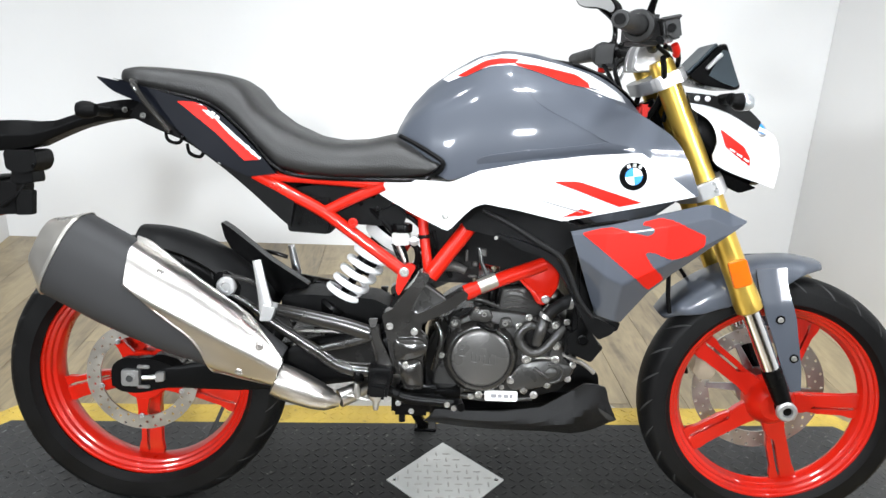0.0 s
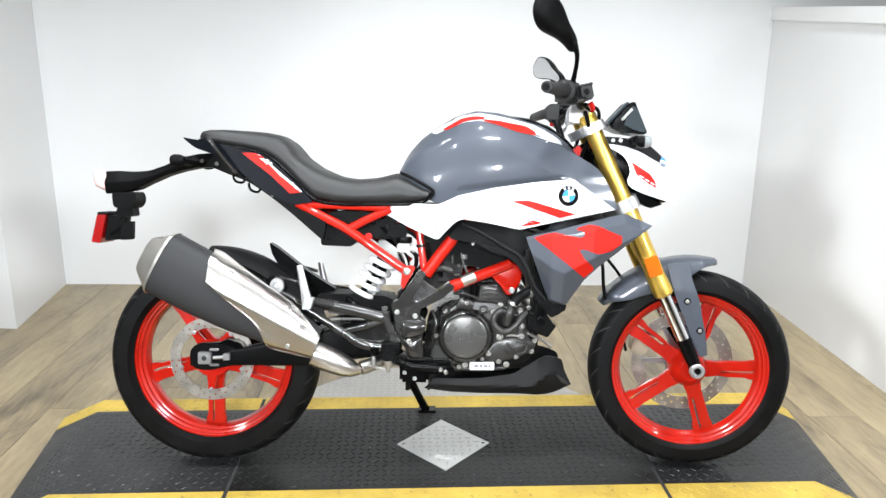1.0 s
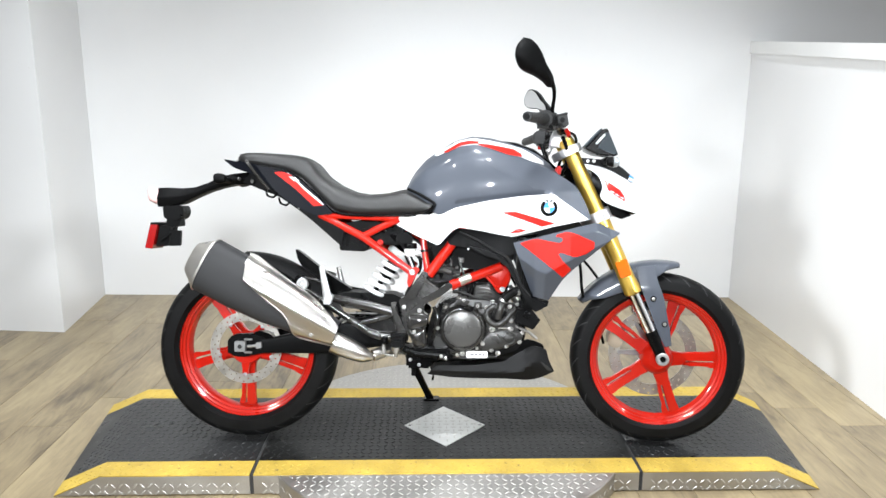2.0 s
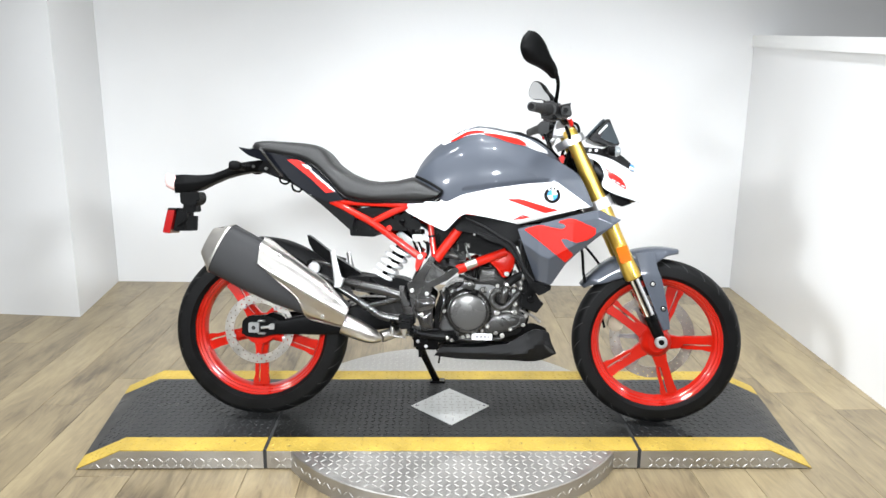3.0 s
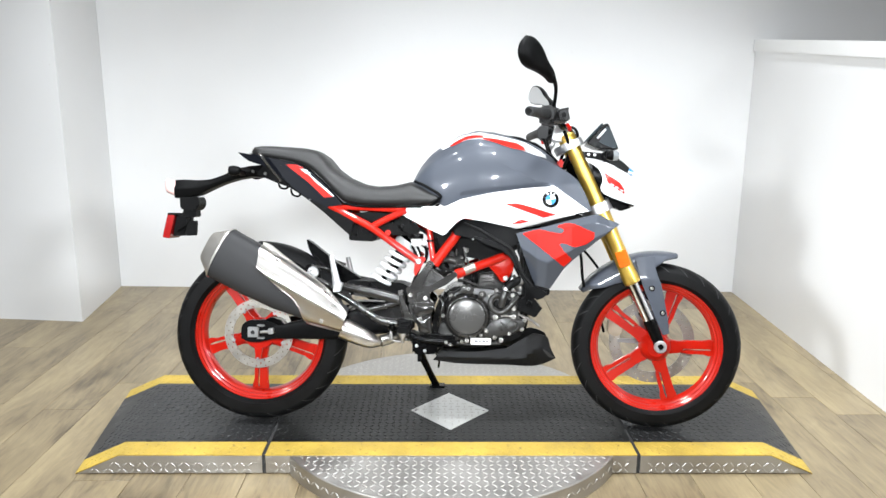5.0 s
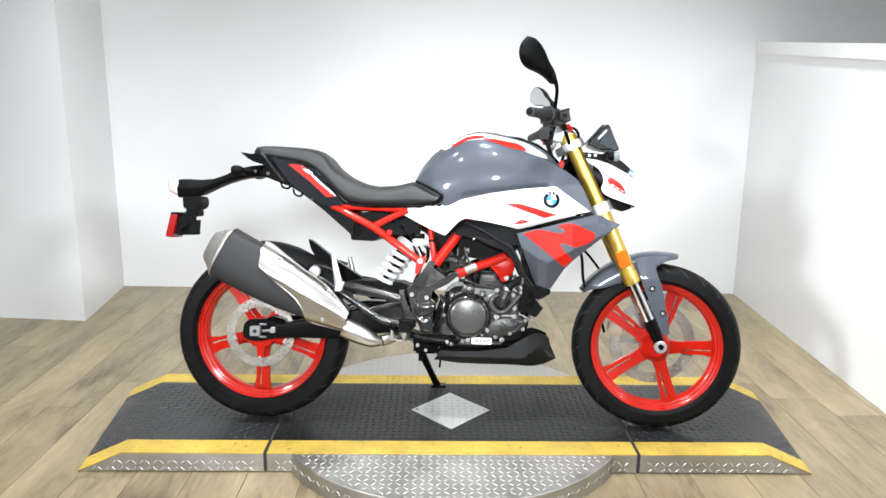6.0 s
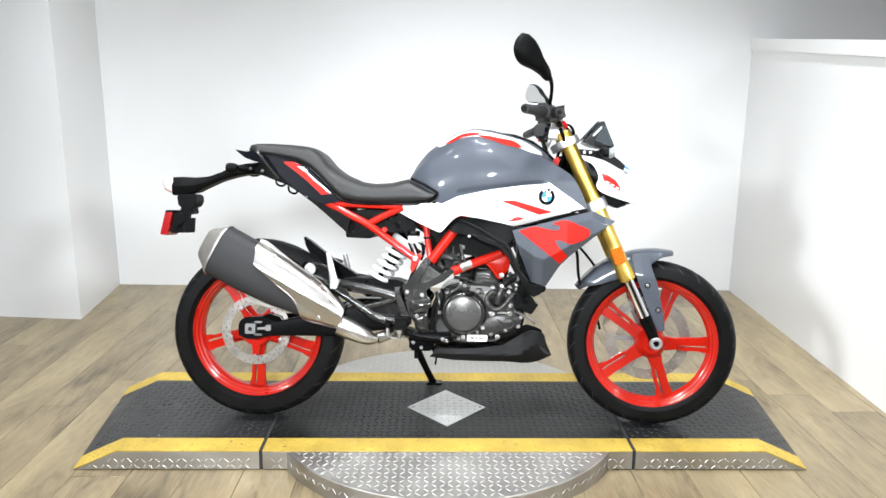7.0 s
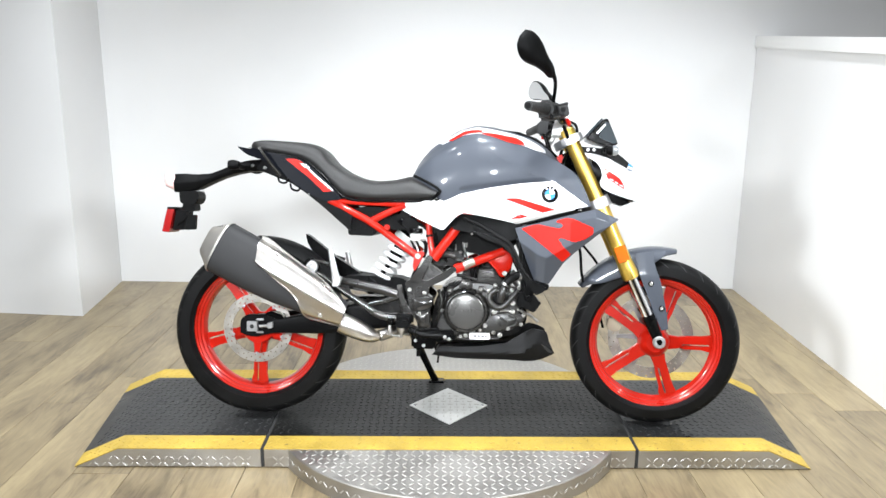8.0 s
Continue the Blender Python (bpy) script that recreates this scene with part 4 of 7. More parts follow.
# brake fluid box on the right of the bar
bm = bmesh.new()
made = bmesh.new()
add_box(made, (-0.015, -0.026, -0.021), (0.015, 0.026, 0.017), 0.004, 2)
add_box(made, (-0.018, -0.029, 0.012), (0.018, 0.029, 0.019), 0.003, 1)
merge(bm, made, Matrix.Translation((1.045, -0.235, 1.068)) @ Matrix.Rotation(radians(-12), 4, "Y"))
box = part("brake_fluid_box", bm, M_GRIP, bar, "black brake fluid box with a sight glass", STEER)
bm = bmesh.new()
add_lathe(bm, [(0.008, 0), (0.008, 0.002), (0.006, 0.002), (0.006, 0.001), (0, 0.001)], (1.043, -0.263, 1.066), (0, -1, 0), 16)
part("sight_glass", bm, M_BLACKMATT, box, "", STEER)
bm = bmesh.new()
add_tube(bm, [(1.056, -0.238, 1.040), (1.062, -0.232, 1.030), (1.064, -0.222, 1.024)], 0.007, 10)
part("hose_joint", bm, M_DECALRED, bar, "red joint", STEER)
# bar clamps
for y in (-0.055, 0.055):
    bm = bmesh.new()
    made = bmesh.new()
    add_prism(made, rounded([(1.015, 0.998), (1.085, 1.004), (1.082, 1.045), (1.070, 1.066), (1.040, 1.066), (1.022, 1.045)], 0.012), y - 0.02, y + 0.02, 0.003, 2)
    merge(bm, made)
    part("bar_clamp", bm, M_SILVER, bike, "cast silver handlebar clamp", STEER)
for y in (-0.055,):
    for x in (1.028, 1.078):
        bolt(x, y - 0.02, 1.045, 0.006, 0.006, None, M_SILVER, STEER)
for pts, r in (([(1.05, -0.18, 1.02), (1.065, -0.13, 0.99), (1.07, -0.09, 0.95), (1.05, -0.06, 0.90), (1.02, -0.05, 0.86)], 0.006), ([(1.03, 0.16, 1.05), (1.09, 0.10, 1.01), (1.10, 0.05, 0.95), (1.07, 0.04, 0.88)], 0.006), ([(1.05, -0.19, 1.04), (1.09, -0.12, 1.03), (1.10, -0.06, 0.99), (1.09, -0.04, 0.90)], 0.005), ([(1.04, 0.15, 1.03), (1.075, 0.11, 1.02), (1.06, 0.07, 0.97), (1.04, 0.06, 0.90)], 0.006), ([(1.02, 0.10, 1.03), (1.0, 0.08, 1.01), (1.01, 0.06, 0.97), (1.03, 0.04, 0.92)], 0.005), ([(1.05, -0.12, 1.045), (1.085, -0.09, 1.02), (1.10, -0.07, 0.98), (1.12, -0.05, 0.94)], 0.005), ([(0.985, 0.20, 1.03), (1.0, 0.14, 0.99), (1.01, 0.09, 0.95), (1.03, 0.05, 0.90)], 0.005)):
    bm = bmesh.new()
    add_tube(bm, pts, r, 8)
    part("control_cable", bm, M_BLACKMATT, bike, "black control cable", STEER)
bm = bmesh.new()
add_box(bm, (1.034, -0.07, 0.902), (1.058, -0.03, 0.934), 0.006, 2)
part("ignition_housing", bm, M_DECALRED, bike, "red connector below the yoke", STEER)
bm = bmesh.new()
add_lathe(bm, [(0.0, 0.0), (0.03, 0.0), (0.03, 0.20), (0.0, 0.20)], fork_at(0.53, 0.0) + Vector((-0.045, 0, -0.02)), FD, 20)
part("steering_head", bm, M_BLACKPL, bike, "black steering head", STEER)

# instrument screen and its cowl
bm = bmesh.new()
rings = []
for y, k in ((-0.080, 0.93), (-0.074, 0.99), (0.0, 1.0), (0.074, 0.99), (0.080, 0.93)):
    ring = []
    for x, z in rounded([(1.125, 0.990), (1.184, 1.058), (1.198, 1.060), (1.236, 0.972), (1.222, 0.966), (1.158, 0.975)], 0.008):
        ring.append((1.18 + (x - 1.18) * k, y, 1.005 + (z - 1.005) * k))
    rings.append(ring)
add_rings(bm, rings)
scr = part("instrument_cowl", bm, M_BLACKPL, bike, "black instrument cowl", STEER)
scr.location = (0.010, 0.045, 0.003)
bm = bmesh.new()
add_panel(bm, [(1.190, 1.046), (1.202, 1.040), (1.229, 0.978)], [(1.168, 0.995), (1.195, 0.982), (1.222, 0.973)], lambda x, z: -0.083, 10, 5, 0.004)
part("cowl_side", bm, M_GLASSDARK, scr, "smoked side window", STEER)
bm = bmesh.new()
made = bmesh.new()
add_box(made, (-0.040, -0.076, -0.003), (0.040, 0.060, 0.004), 0.002, 1)
merge(bm, made, Matrix.Translation((1.153, 0, 1.028)) @ Matrix.Rotation(radians(-48), 4, "Y"))
part("display", bm, M_GLASSDARK, scr, "dark instrument display", STEER)
bm = bmesh.new()
made = bmesh.new()
add_box(made, (-0.020, -0.0875, -0.010), (0.022, -0.075, -0.002), 0.002, 1)
merge(bm, made, Matrix.Translation((1.170, 0, 1.026)) @ Matrix.Rotation(radians(-48), 4, "Y"))
part("display_edge", bm, M_SILVER, scr, "pale display edge", STEER)

# headlamp: white shell, black surround, lamp glass
def head_y(x, z):
    t = (x - 1.115) / 0.225
    return -0.118 + 0.085 * max(0, t) ** 1.9 - 0.012 * math.sin(max(0, min(1, (z - 0.77) / 0.17)) * math.pi)


bm = bmesh.new()
ht = [(1.122, 0.940), (1.155, 0.940), (1.205, 0.926), (1.268, 0.900), (1.312, 0.876), (1.332, 0.822)]
hb2 = [(1.128, 0.928), (1.165, 0.905), (1.182, 0.868), (1.176, 0.833), (1.215, 0.808), (1.329, 0.772)]
add_panel(bm, ht, hb2, head_y, 24, 8, 0.006)
head = part_pair("headlamp_shell", bm, M_WHITE, bike, "white headlamp shell with a red accent", STEER)
bm = bmesh.new()
add_patch(bm, rounded([(1.184, 0.893), (1.218, 0.872), (1.240, 0.858), (1.256, 0.836), (1.258, 0.820), (1.243, 0.828), (1.222, 0.842), (1.200, 0.857)], 0.003, 2), head_y, 0.0015, 3)
part("accent", bm, M_DECALRED, head, "red accent", STEER)
for k in range(3):
    x, z = 1.205 + 0.0165 * k, 0.8515 - 0.0095 * k
    for dx, dz, w in ((0.004, 0.0045, 0.012), (0.002, -0.002, 0.011), (0.0, -0.0085, 0.012)):
        bm = bmesh.new()
        add_patch(bm, [(x + dx, z + dz), (x + dx + w, z + dz - 0.0060), (x + dx + w - 0.001, z + dz - 0.0092), (x + dx - 0.001, z + dz - 0.0032)], head_y, 0.0026, 1)
        part("accent_bar", bm, M_LABEL, head, "white bar", STEER)
bm = bmesh.new()
rings = []
for x, w, z0, z1 in ((1.15, 0.085, 0.84, 0.93), (1.20, 0.090, 0.80, 0.925), (1.255, 0.080, 0.775, 0.905), (1.295, 0.058, 0.775, 0.868), (1.312, 0.035, 0.785, 0.835)):
    rings.append([(x, w * math.copysign(abs(math.cos(a)) ** 0.6, math.cos(a)), (z0 + z1) / 2 + (z1 - z0) / 2 * math.copysign(abs(math.sin(a)) ** 0.6, math.sin(a))) for a in (2 * math.pi * k / 24 for k in range(24))])
add_rings(bm, rings)
part("headlamp_body", bm, M_BLACKPL, bike, "black headlamp body", STEER)
bm = bmesh.new()
add_panel(bm, [(1.113, 0.960), (1.165, 0.956), (1.215, 0.947), (1.245, 0.930), (1.272, 0.908)], [(1.122, 0.940), (1.165, 0.934), (1.207, 0.920), (1.242, 0.902), (1.266, 0.890)], lambda x, z: head_y(x, z) - 0.003, 18, 4, 0.010)
hbk = part_pair("headlamp_bracket", bm, M_BELLY, bike, "black headlamp bracket", STEER)
# visor between the brackets, and the round badge on the nose
bm = bmesh.new()
rings = []
for x, z, w in ((1.165, 0.950, 0.100), (1.215, 0.945, 0.088), (1.248, 0.928, 0.072), (1.272, 0.904, 0.052), (1.286, 0.882, 0.030)):
    rings.append([(x, -w + 2 * w * k / 10, z + 0.006 * (1 - (k / 5 - 1) ** 2)) for k in range(11)] + [(x - 0.004, w - 2 * w * k / 10, z - 0.006) for k in range(11)])
add_rings(bm, rings)
part("headlamp_visor", bm, M_BELLY, bike, "black headlamp visor", STEER)
bm = bmesh.new()
add_lathe(bm, [(0.0, -0.012), (0.0175, -0.012), (0.0175, 0.002), (0.0165, 0.003), (0.0, 0.003)], (1.275, -0.074, 0.893), (0.50, -0.66, 0.56), 28)
nose = part("nose_badge", bm, M_SILVER, bike, "small round silver badge", STEER)
bm = bmesh.new()
add_lathe(bm, [(0.0, 0.0032), (0.0125, 0.0032), (0.0125, 0.0036), (0.0, 0.0037)], (1.275, -0.074, 0.893), (0.50, -0.66, 0.56), 24)
part("badge_face", bm, M_BLUE, nose, "blue badge face", STEER)
for x in (1.133, 1.153):
    bolt(x, -0.126, 0.949, 0.0055, 0.004, hbk, M_SILVER, STEER)
bm = bmesh.new()
add_prism(bm, rounded([(1.18, 0.815), (1.285, 0.775), (1.250, 0.762), (1.20, 0.785)], 0.006), -0.07, 0.07, 0.003, 1)
part("headlamp_underside", bm, M_BLACKPL, bike, "", STEER)
for s in (-1, 1):
    bm = bmesh.new()
    add_tube(bm, [(1.185, s * 0.10, 0.948), (1.192, s * 0.15, 0.950)], [0.011, 0.012], 12)
    sig = part("turn_signal", bm, M_BLACKMATT, bike, "black turn signal stalk", STEER)
    bm = bmesh.new()
    add_lathe(bm, [(0.0, -0.014), (0.010, -0.012), (0.016, -0.004), (0.0172, 0.006), (0.0165, 0.009), (0.0, 0.009)], (1.200, s * 0.162, 0.945), (1, 0, 0), 20)
    part("signal_lamp", bm, M_BLACKMATT, sig, "", STEER)
    bm = bmesh.new()
    add_lathe(bm, [(0.0165, 0.0), (0.016, 0.010), (0.011, 0.018), (0.0, 0.021)], (1.209, s * 0.162, 0.945), (1, 0, 0), 20)
    part("signal_lens", bm, M_LAMPGLASS, sig, "clear lens", STEER)

# ---- tank ----
TANK = [(0.540, 0.866, 0.080, 0.838), (0.562, 0.908, 0.108, 0.812), (0.600, 0.950, 0.134, 0.790), (0.645, 0.983, 0.152, 0.768), (0.700, 1.016, 0.166, 0.782), (0.755, 1.030, 0.176, 0.795), (0.815, 1.025, 0.181, 0.806), (0.875, 1.010, 0.181, 0.815), (0.935, 0.992, 0.177, 0.823), (0.975, 0.972, 0.168, 0.830), (1.010, 0.945, 0.150, 0.845), (1.040, 0.915, 0.118, 0.860)]


def tank_dims(x):
    xs = [r[0] for r in TANK]
    return [float(np.interp(x, xs, [r[k] for r in TANK])) for k in (1, 2, 3)]


def tank_section(x, top, w, low):
    """Half a cross-section from the crown to the lower edge, as (y, z)."""
    h = top - low
    return smooth_line([(0, top), (0.34 * w, top - 0.004), (0.62 * w, top - 0.030 * min(1, h / 0.2) - 0.004), (0.84 * w, top - 0.30 * h), (0.97 * w, top - 0.56 * h), (1.0 * w, top - 0.76 * h), (0.97 * w, low)], 15)


def tank_y(x, z):
    top, w, low = tank_dims(x)
    sec = tank_section(x, top, w, low)
    zs, ys = [q[1] for q in sec][::-1], [q[0] for q in sec][::-1]
    return -float(np.interp(z, zs, ys))


bm = bmesh.new()
rings = []
for x, *_ in [(v,) for v in np.linspace(0.540, 1.040, 34)]:
    top, w, low = tank_dims(x)
    sec = tank_section(x, top, w, low)
    rings.append([(x, -y, z) for y, z in sec[::-1]] + [(x, y, z) for y, z in sec[1:]])
add_rings(bm, rings)
tank = part("fuel_tank", bm, M_GREY, bike, "slate grey fuel tank with white and red stripes", sharp=60)


def tank_decal(name, top, bottom, mat, lift, n=24, lb=""):
    bm = bmesh.new()
    add_panel(bm, top, bottom, tank_y, n, 5, 0.0, False, lift)
    part(name, bm, mat, tank, lb)


tank_decal("white_stripe", [(0.628, 0.966), (0.655, 0.984), (0.713, 1.014), (0.764, 1.020), (0.85, 1.004), (0.913, 0.988), (0.955, 0.965), (0.985, 0.944)], [(0.640, 0.960), (0.668, 0.972), (0.720, 0.992), (0.764, 0.996), (0.85, 0.974), (0.905, 0.955), (0.945, 0.940), (0.985, 0.930)], M_WHITE, 0.0012, 30)
tank_decal("red_stripe", [(0.655, 0.972), (0.713, 1.005), (0.740, 1.010), (0.779, 1.008)], [(0.672, 0.971), (0.718, 0.993), (0.742, 0.997), (0.768, 0.999)], M_DECALRED, 0.0024, 16)
tank_decal("red_stripe", [(0.765, 1.001), (0.811, 0.997), (0.891, 0.983), (0.913, 0.966)], [(0.775, 0.994), (0.815, 0.982), (0.869, 0.962), (0.912, 0.955)], M_DECALRED, 0.0024, 16)
# dark spine with the filler behind the bar
bm = bmesh.new()
rings = []
for x, z, w in ((0.78, 1.018, 0.03), (0.83, 1.016, 0.050), (0.90, 1.007, 0.062), (0.96, 0.986, 0.055), (1.01, 0.952, 0.045), (1.05, 0.915, 0.03)):
    rings.append([(x, -w, z - 0.004), (x, -w * 0.8, z + 0.002), (x, 0, z + 0.004), (x, w * 0.8, z + 0.002), (x, w, z - 0.004), (x, 0, z - 0.02)])
add_rings(bm, rings)
part("tank_spine", bm, M_BLACKPL, tank, "black tank spine")


# grey nose panels beside the fork, white side panels, radiator shrouds
def side_y(x, z):
    return -(ramp(x, ((0.50, 0.120), (0.62, 0.150), (0.72, 0.176), (0.85, 0.192), (1.0, 0.190), (1.13, 0.168))) + 0.006 * math.sin(math.pi * max(0, min(1, (z - 0.70) / 0.13))))


def nose_y(x, z):
    """The nose panel leaves the tank's skin and flares out beside the fork."""
    t = max(0.0, min(1.0, (x - 0.895) / 0.13))
    t = t * t * (3 - 2 * t)
    return (1 - t) * (tank_y(min(x, 1.035), z) - 0.0010) + t * (side_y(x, z) - 0.001 + 0.30 * max(0, z - 0.845))


for s in (-1, 1):
    def put(bm):
        if s > 0:
            bmesh.ops.scale(bm, vec=(1, -1, 1), verts=bm.verts[:])
        return bm
    bm = bmesh.new()
    add_panel(bm, [(0.772, 0.968), (0.83, 0.964), (0.90, 0.950), (0.985, 0.918), (1.035, 0.892), (1.078, 0.862), (1.108, 0.815), (1.130, 0.760)], [(0.775, 0.961), (0.814, 0.921), (0.875, 0.889), (0.941, 0.857), (0.985, 0.838), (1.030, 0.815), (1.085, 0.785), (1.124, 0.756)], nose_y, 40, 11, 0.006)
    part("tank_nose_panel", put(bm), M_GREY, bike, "slate grey tank nose panel")
    bm = bmesh.new()
    add_panel(bm, [(0.700, 0.810), (0.714, 0.818), (0.777, 0.831), (0.862, 0.841), (0.910, 0.848), (0.955, 0.853), (1.030, 0.836)], [(0.702, 0.795), (0.722, 0.801), (0.780, 0.810), (0.862, 0.822), (0.912, 0.829), (0.955, 0.833), (1.030, 0.818)], lambda x, z: min(tank_y(min(x, 1.035), z), nose_y(x, z)) - 0.003 + 0.35 * max(0.0, (0.80 + 0.135 * (x - 0.70) + 0.014) - z), 34, 6, 0.004)
    part("tank_seam", put(bm), M_GREY, bike, "slate grey tank lower edge")
    bm = bmesh.new()
    add_panel(bm, [(0.505, 0.754), (0.540, 0.767), (0.600, 0.767), (0.652, 0.766), (0.705, 0.791), (0.800, 0.812), (0.915, 0.829), (1.008, 0.837), (1.042, 0.813), (1.122, 0.758)], [(0.505, 0.738), (0.540, 0.719), (0.575, 0.701), (0.612, 0.685), (0.642, 0.672), (0.650, 0.671), (0.657, 0.677), (0.674, 0.697), (0.696, 0.720), (0.717, 0.729), (0.782, 0.719), (0.868, 0.702), (0.977, 0.727), (1.122, 0.757)], lambda x, z: side_y(x, z) - 0.004, 64, 8, 0.005, False)
    white = part("side_panel", put(bm), M_WHITE, bike, "white side panel with a red flash")

    def flash(name, top, bottom, mat, lift=0.0055, n=14, lb="", par=white):
        bm = bmesh.new()
        add_panel(bm, top, bottom, side_y, n, 4, 0.0, False, lift)
        part(name, put(bm), mat, par, lb)
    flash("red_flash", [(0.847, 0.778), (0.891, 0.780), (1.015, 0.744)], [(0.849, 0.775), (0.873, 0.768), (0.972, 0.734)], M_DECALRED)
    flash("red_flash", [(0.890, 0.722), (0.900, 0.728), (0.926, 0.721)], [(0.866, 0.710), (0.885, 0.713), (0.900, 0.714)], M_DECALRED)
    flash("thin_line", [(0.822, 0.742), (0.905, 0.722)], [(0.822, 0.7405), (0.903, 0.7195)], M_INK)
    # round badge: black ring, blue and white quarters
    cy = side_y(0.994, 0.793) - 0.005
    bm = bmesh.new()
    add_lathe(bm, [(0.0, 0.0), (0.0265, 0.0), (0.0265, 0.002), (0.0255, 0.0034), (0.0160, 0.0036), (0.0, 0.0036)], (0.994, cy, 0.793), (0, -1, 0), 40)
    badge = part("badge", put(bm), M_BLACKPL, white, "round badge with a black ring")
    for q in range(4):
        bm = bmesh.new()
        c0 = bm.verts.new((0.994, cy - 0.0042, 0.793))
        arc = [bm.verts.new((0.994 + 0.0162 * math.cos(a), cy - 0.0042, 0.793 + 0.0162 * math.sin(a))) for a in (radians(8 + 90 * q + 9 * k) for k in range(11))]
        for k in range(10):
            bm.faces.new((c0, arc[k], arc[k + 1]))
        part("badge_quarter", put(bm), M_LABEL if q % 2 == 0 else M_BLUE, badge, "white quarter" if q % 2 == 0 else "blue quarter")
    if s < 0:
        for k, a in enumerate((120, 90, 60)):
            bm = bmesh.new()
            add_box(bm, (-0.0032, -0.0008, -0.0035), (0.0032, 0, 0.0035), 0)
            o = part("badge_bar", bm, M_SILVER, badge, "silver bar")
            o.matrix_basis = Matrix.Translation((0.994 + 0.0212 * math.cos(radians(a)), cy - 0.0036, 0.793 + 0.0212 * math.sin(radians(a)))) @ Matrix.Rotation(radians(90 - a), 4, "Y")

    # radiator shroud
    def shroud_y(x, z):
        crease = ramp(x, ((0.89, 0.640), (0.923, 0.623), (0.957, 0.598), (0.985, 0.586), (1.036, 0.617), (1.087, 0.645), (1.144, 0.675), (1.20, 0.702)))
        ridge = ramp(x, ((0.89, 0.676), (1.0, 0.692), (1.14, 0.722), (1.185, 0.706), (1.21, 0.714)))
        fold = 0.62 * max(0, crease - z) + 0.45 * max(0, z - ridge)
        return -(ramp(x, ((0.88, 0.190), (0.95, 0.212), (1.06, 0.228), (1.14, 0.222), (1.21, 0.208)))) + fold
    bm = bmesh.new()
    sh_top = [(0.886, 0.682), (0.915, 0.690), (0.977, 0.705), (1.060, 0.728), (1.133, 0.746), (1.152, 0.745), (1.215, 0.717)]
    sh_bot = [(0.893, 0.660), (0.910, 0.615), (0.938, 0.545), (0.952, 0.511), (1.002, 0.499), (1.042, 0.569), (1.074, 0.603), (1.145, 0.662), (1.213, 0.714)]
    add_panel(bm, sh_top, sh_bot, shroud_y, 91, 52, 0.005, False)
    shroud = part("radiator_shroud", put(bm), M_GREY, bike, "slate grey radiator shroud with a broken red pattern", sharp=30)
    for line in ([(0.905, 0.681), (0.930, 0.690), (0.958, 0.697), (0.998, 0.688), (1.026, 0.683), (1.038, 0.693), (1.031, 0.702), (1.014, 0.704), (1.021, 0.712), (1.048, 0.719), (1.068, 0.716), (1.093, 0.705), (1.134, 0.688), (1.132, 0.668), (1.108, 0.650), (1.072, 0.641), (1.033, 0.654), (1.021, 0.651), (1.036, 0.628), (1.066, 0.601), (1.040, 0.575), (1.005, 0.604), (0.959, 0.640), (0.925, 0.666)],):
        bm = bmesh.new()
        add_cutout(bm, sh_top, sh_bot, [tuple(q) for q in rounded(line, 0.005, 3)], shroud_y, 181, 103, 0.0014)
        part("red_pattern", put(bm), M_DECALRED, shroud, "red pattern")
    # black air duct behind
    bm = bmesh.new()
    add_panel(bm, [(0.672, 0.690), (0.707, 0.727), (0.785, 0.718), (0.874, 0.700), (0.905, 0.690), (1.0, 0.705)], [(0.686, 0.672), (0.745, 0.662), (0.800, 0.648), (0.862, 0.628), (0.884, 0.645), (0.99, 0.69)], lambda x, z: side_y(x, z) + 0.022, 26, 6, 0.02, False)
    part("air_duct", put(bm), M_DUCT, bike, "black plastic air duct")
    bm = bmesh.new()
    add_prism(bm, rounded([(0.740, 0.672), (0.811, 0.654), (0.862, 0.632), (0.892, 0.592), (0.921, 0.537), (0.950, 0.502), (0.926, 0.498), (0.894, 0.560), (0.868, 0.602), (0.840, 0.628), (0.79, 0.642)], 0.018), s * 0.150, s * 0.186, 0.011, 4)
    duct = part("duct_edge", bm, M_DUCT, bike, "black duct edge")
    bm = bmesh.new()
    add_tube(bm, [(0.716, s * 0.168, 0.714), (0.771, s * 0.176, 0.689), (0.826, s * 0.182, 0.657), (0.866, s * 0.186, 0.634), (0.888, s * 0.187, 0.600), (0.911, s * 0.187, 0.549), (0.940, s * 0.187, 0.513)], [0.003, 0.005, 0.0055, 0.006, 0.006, 0.0055, 0.004], 10, 40)
    part("moulded_ridge", bm, M_BELLY, duct, "raised black ridge")
for line, y0, y1 in (([(0.915, 0.515), (0.958, 0.504), (0.996, 0.485), (0.984, 0.471), (0.961, 0.460), (0.935, 0.486)], -0.160, -0.135), ([(0.909, 0.455), (0.945, 0.479), (0.974, 0.436), (0.940, 0.402), (0.909, 0.424)], -0.112, -0.09)):
    bm = bmesh.new()
    add_prism(bm, rounded(line, 0.005), y0, y1, 0.003, 2)
    part("radiator_mount", bm, M_BLACKMATT, bike, "black plastic radiator mount")
bm = bmesh.new()
add_lathe(bm, [(0.012, 0), (0.0125, 0.003), (0.009, 0.004), (0.008, 0.001), (0, 0.001)], (0.940, -0.112, 0.444), (0, -1, 0), 20)
part("mount_boss", bm, M_BLACKPL, bike)
bolt(0.644, side_y(0.644, 0.70) - 0.003, 0.700, 0.008, 0.003, None, M_SILVER)
bolt(0.745, -0.160, 0.660, 0.0038, 0.003, None, M_BOLT)
bm = bmesh.new()
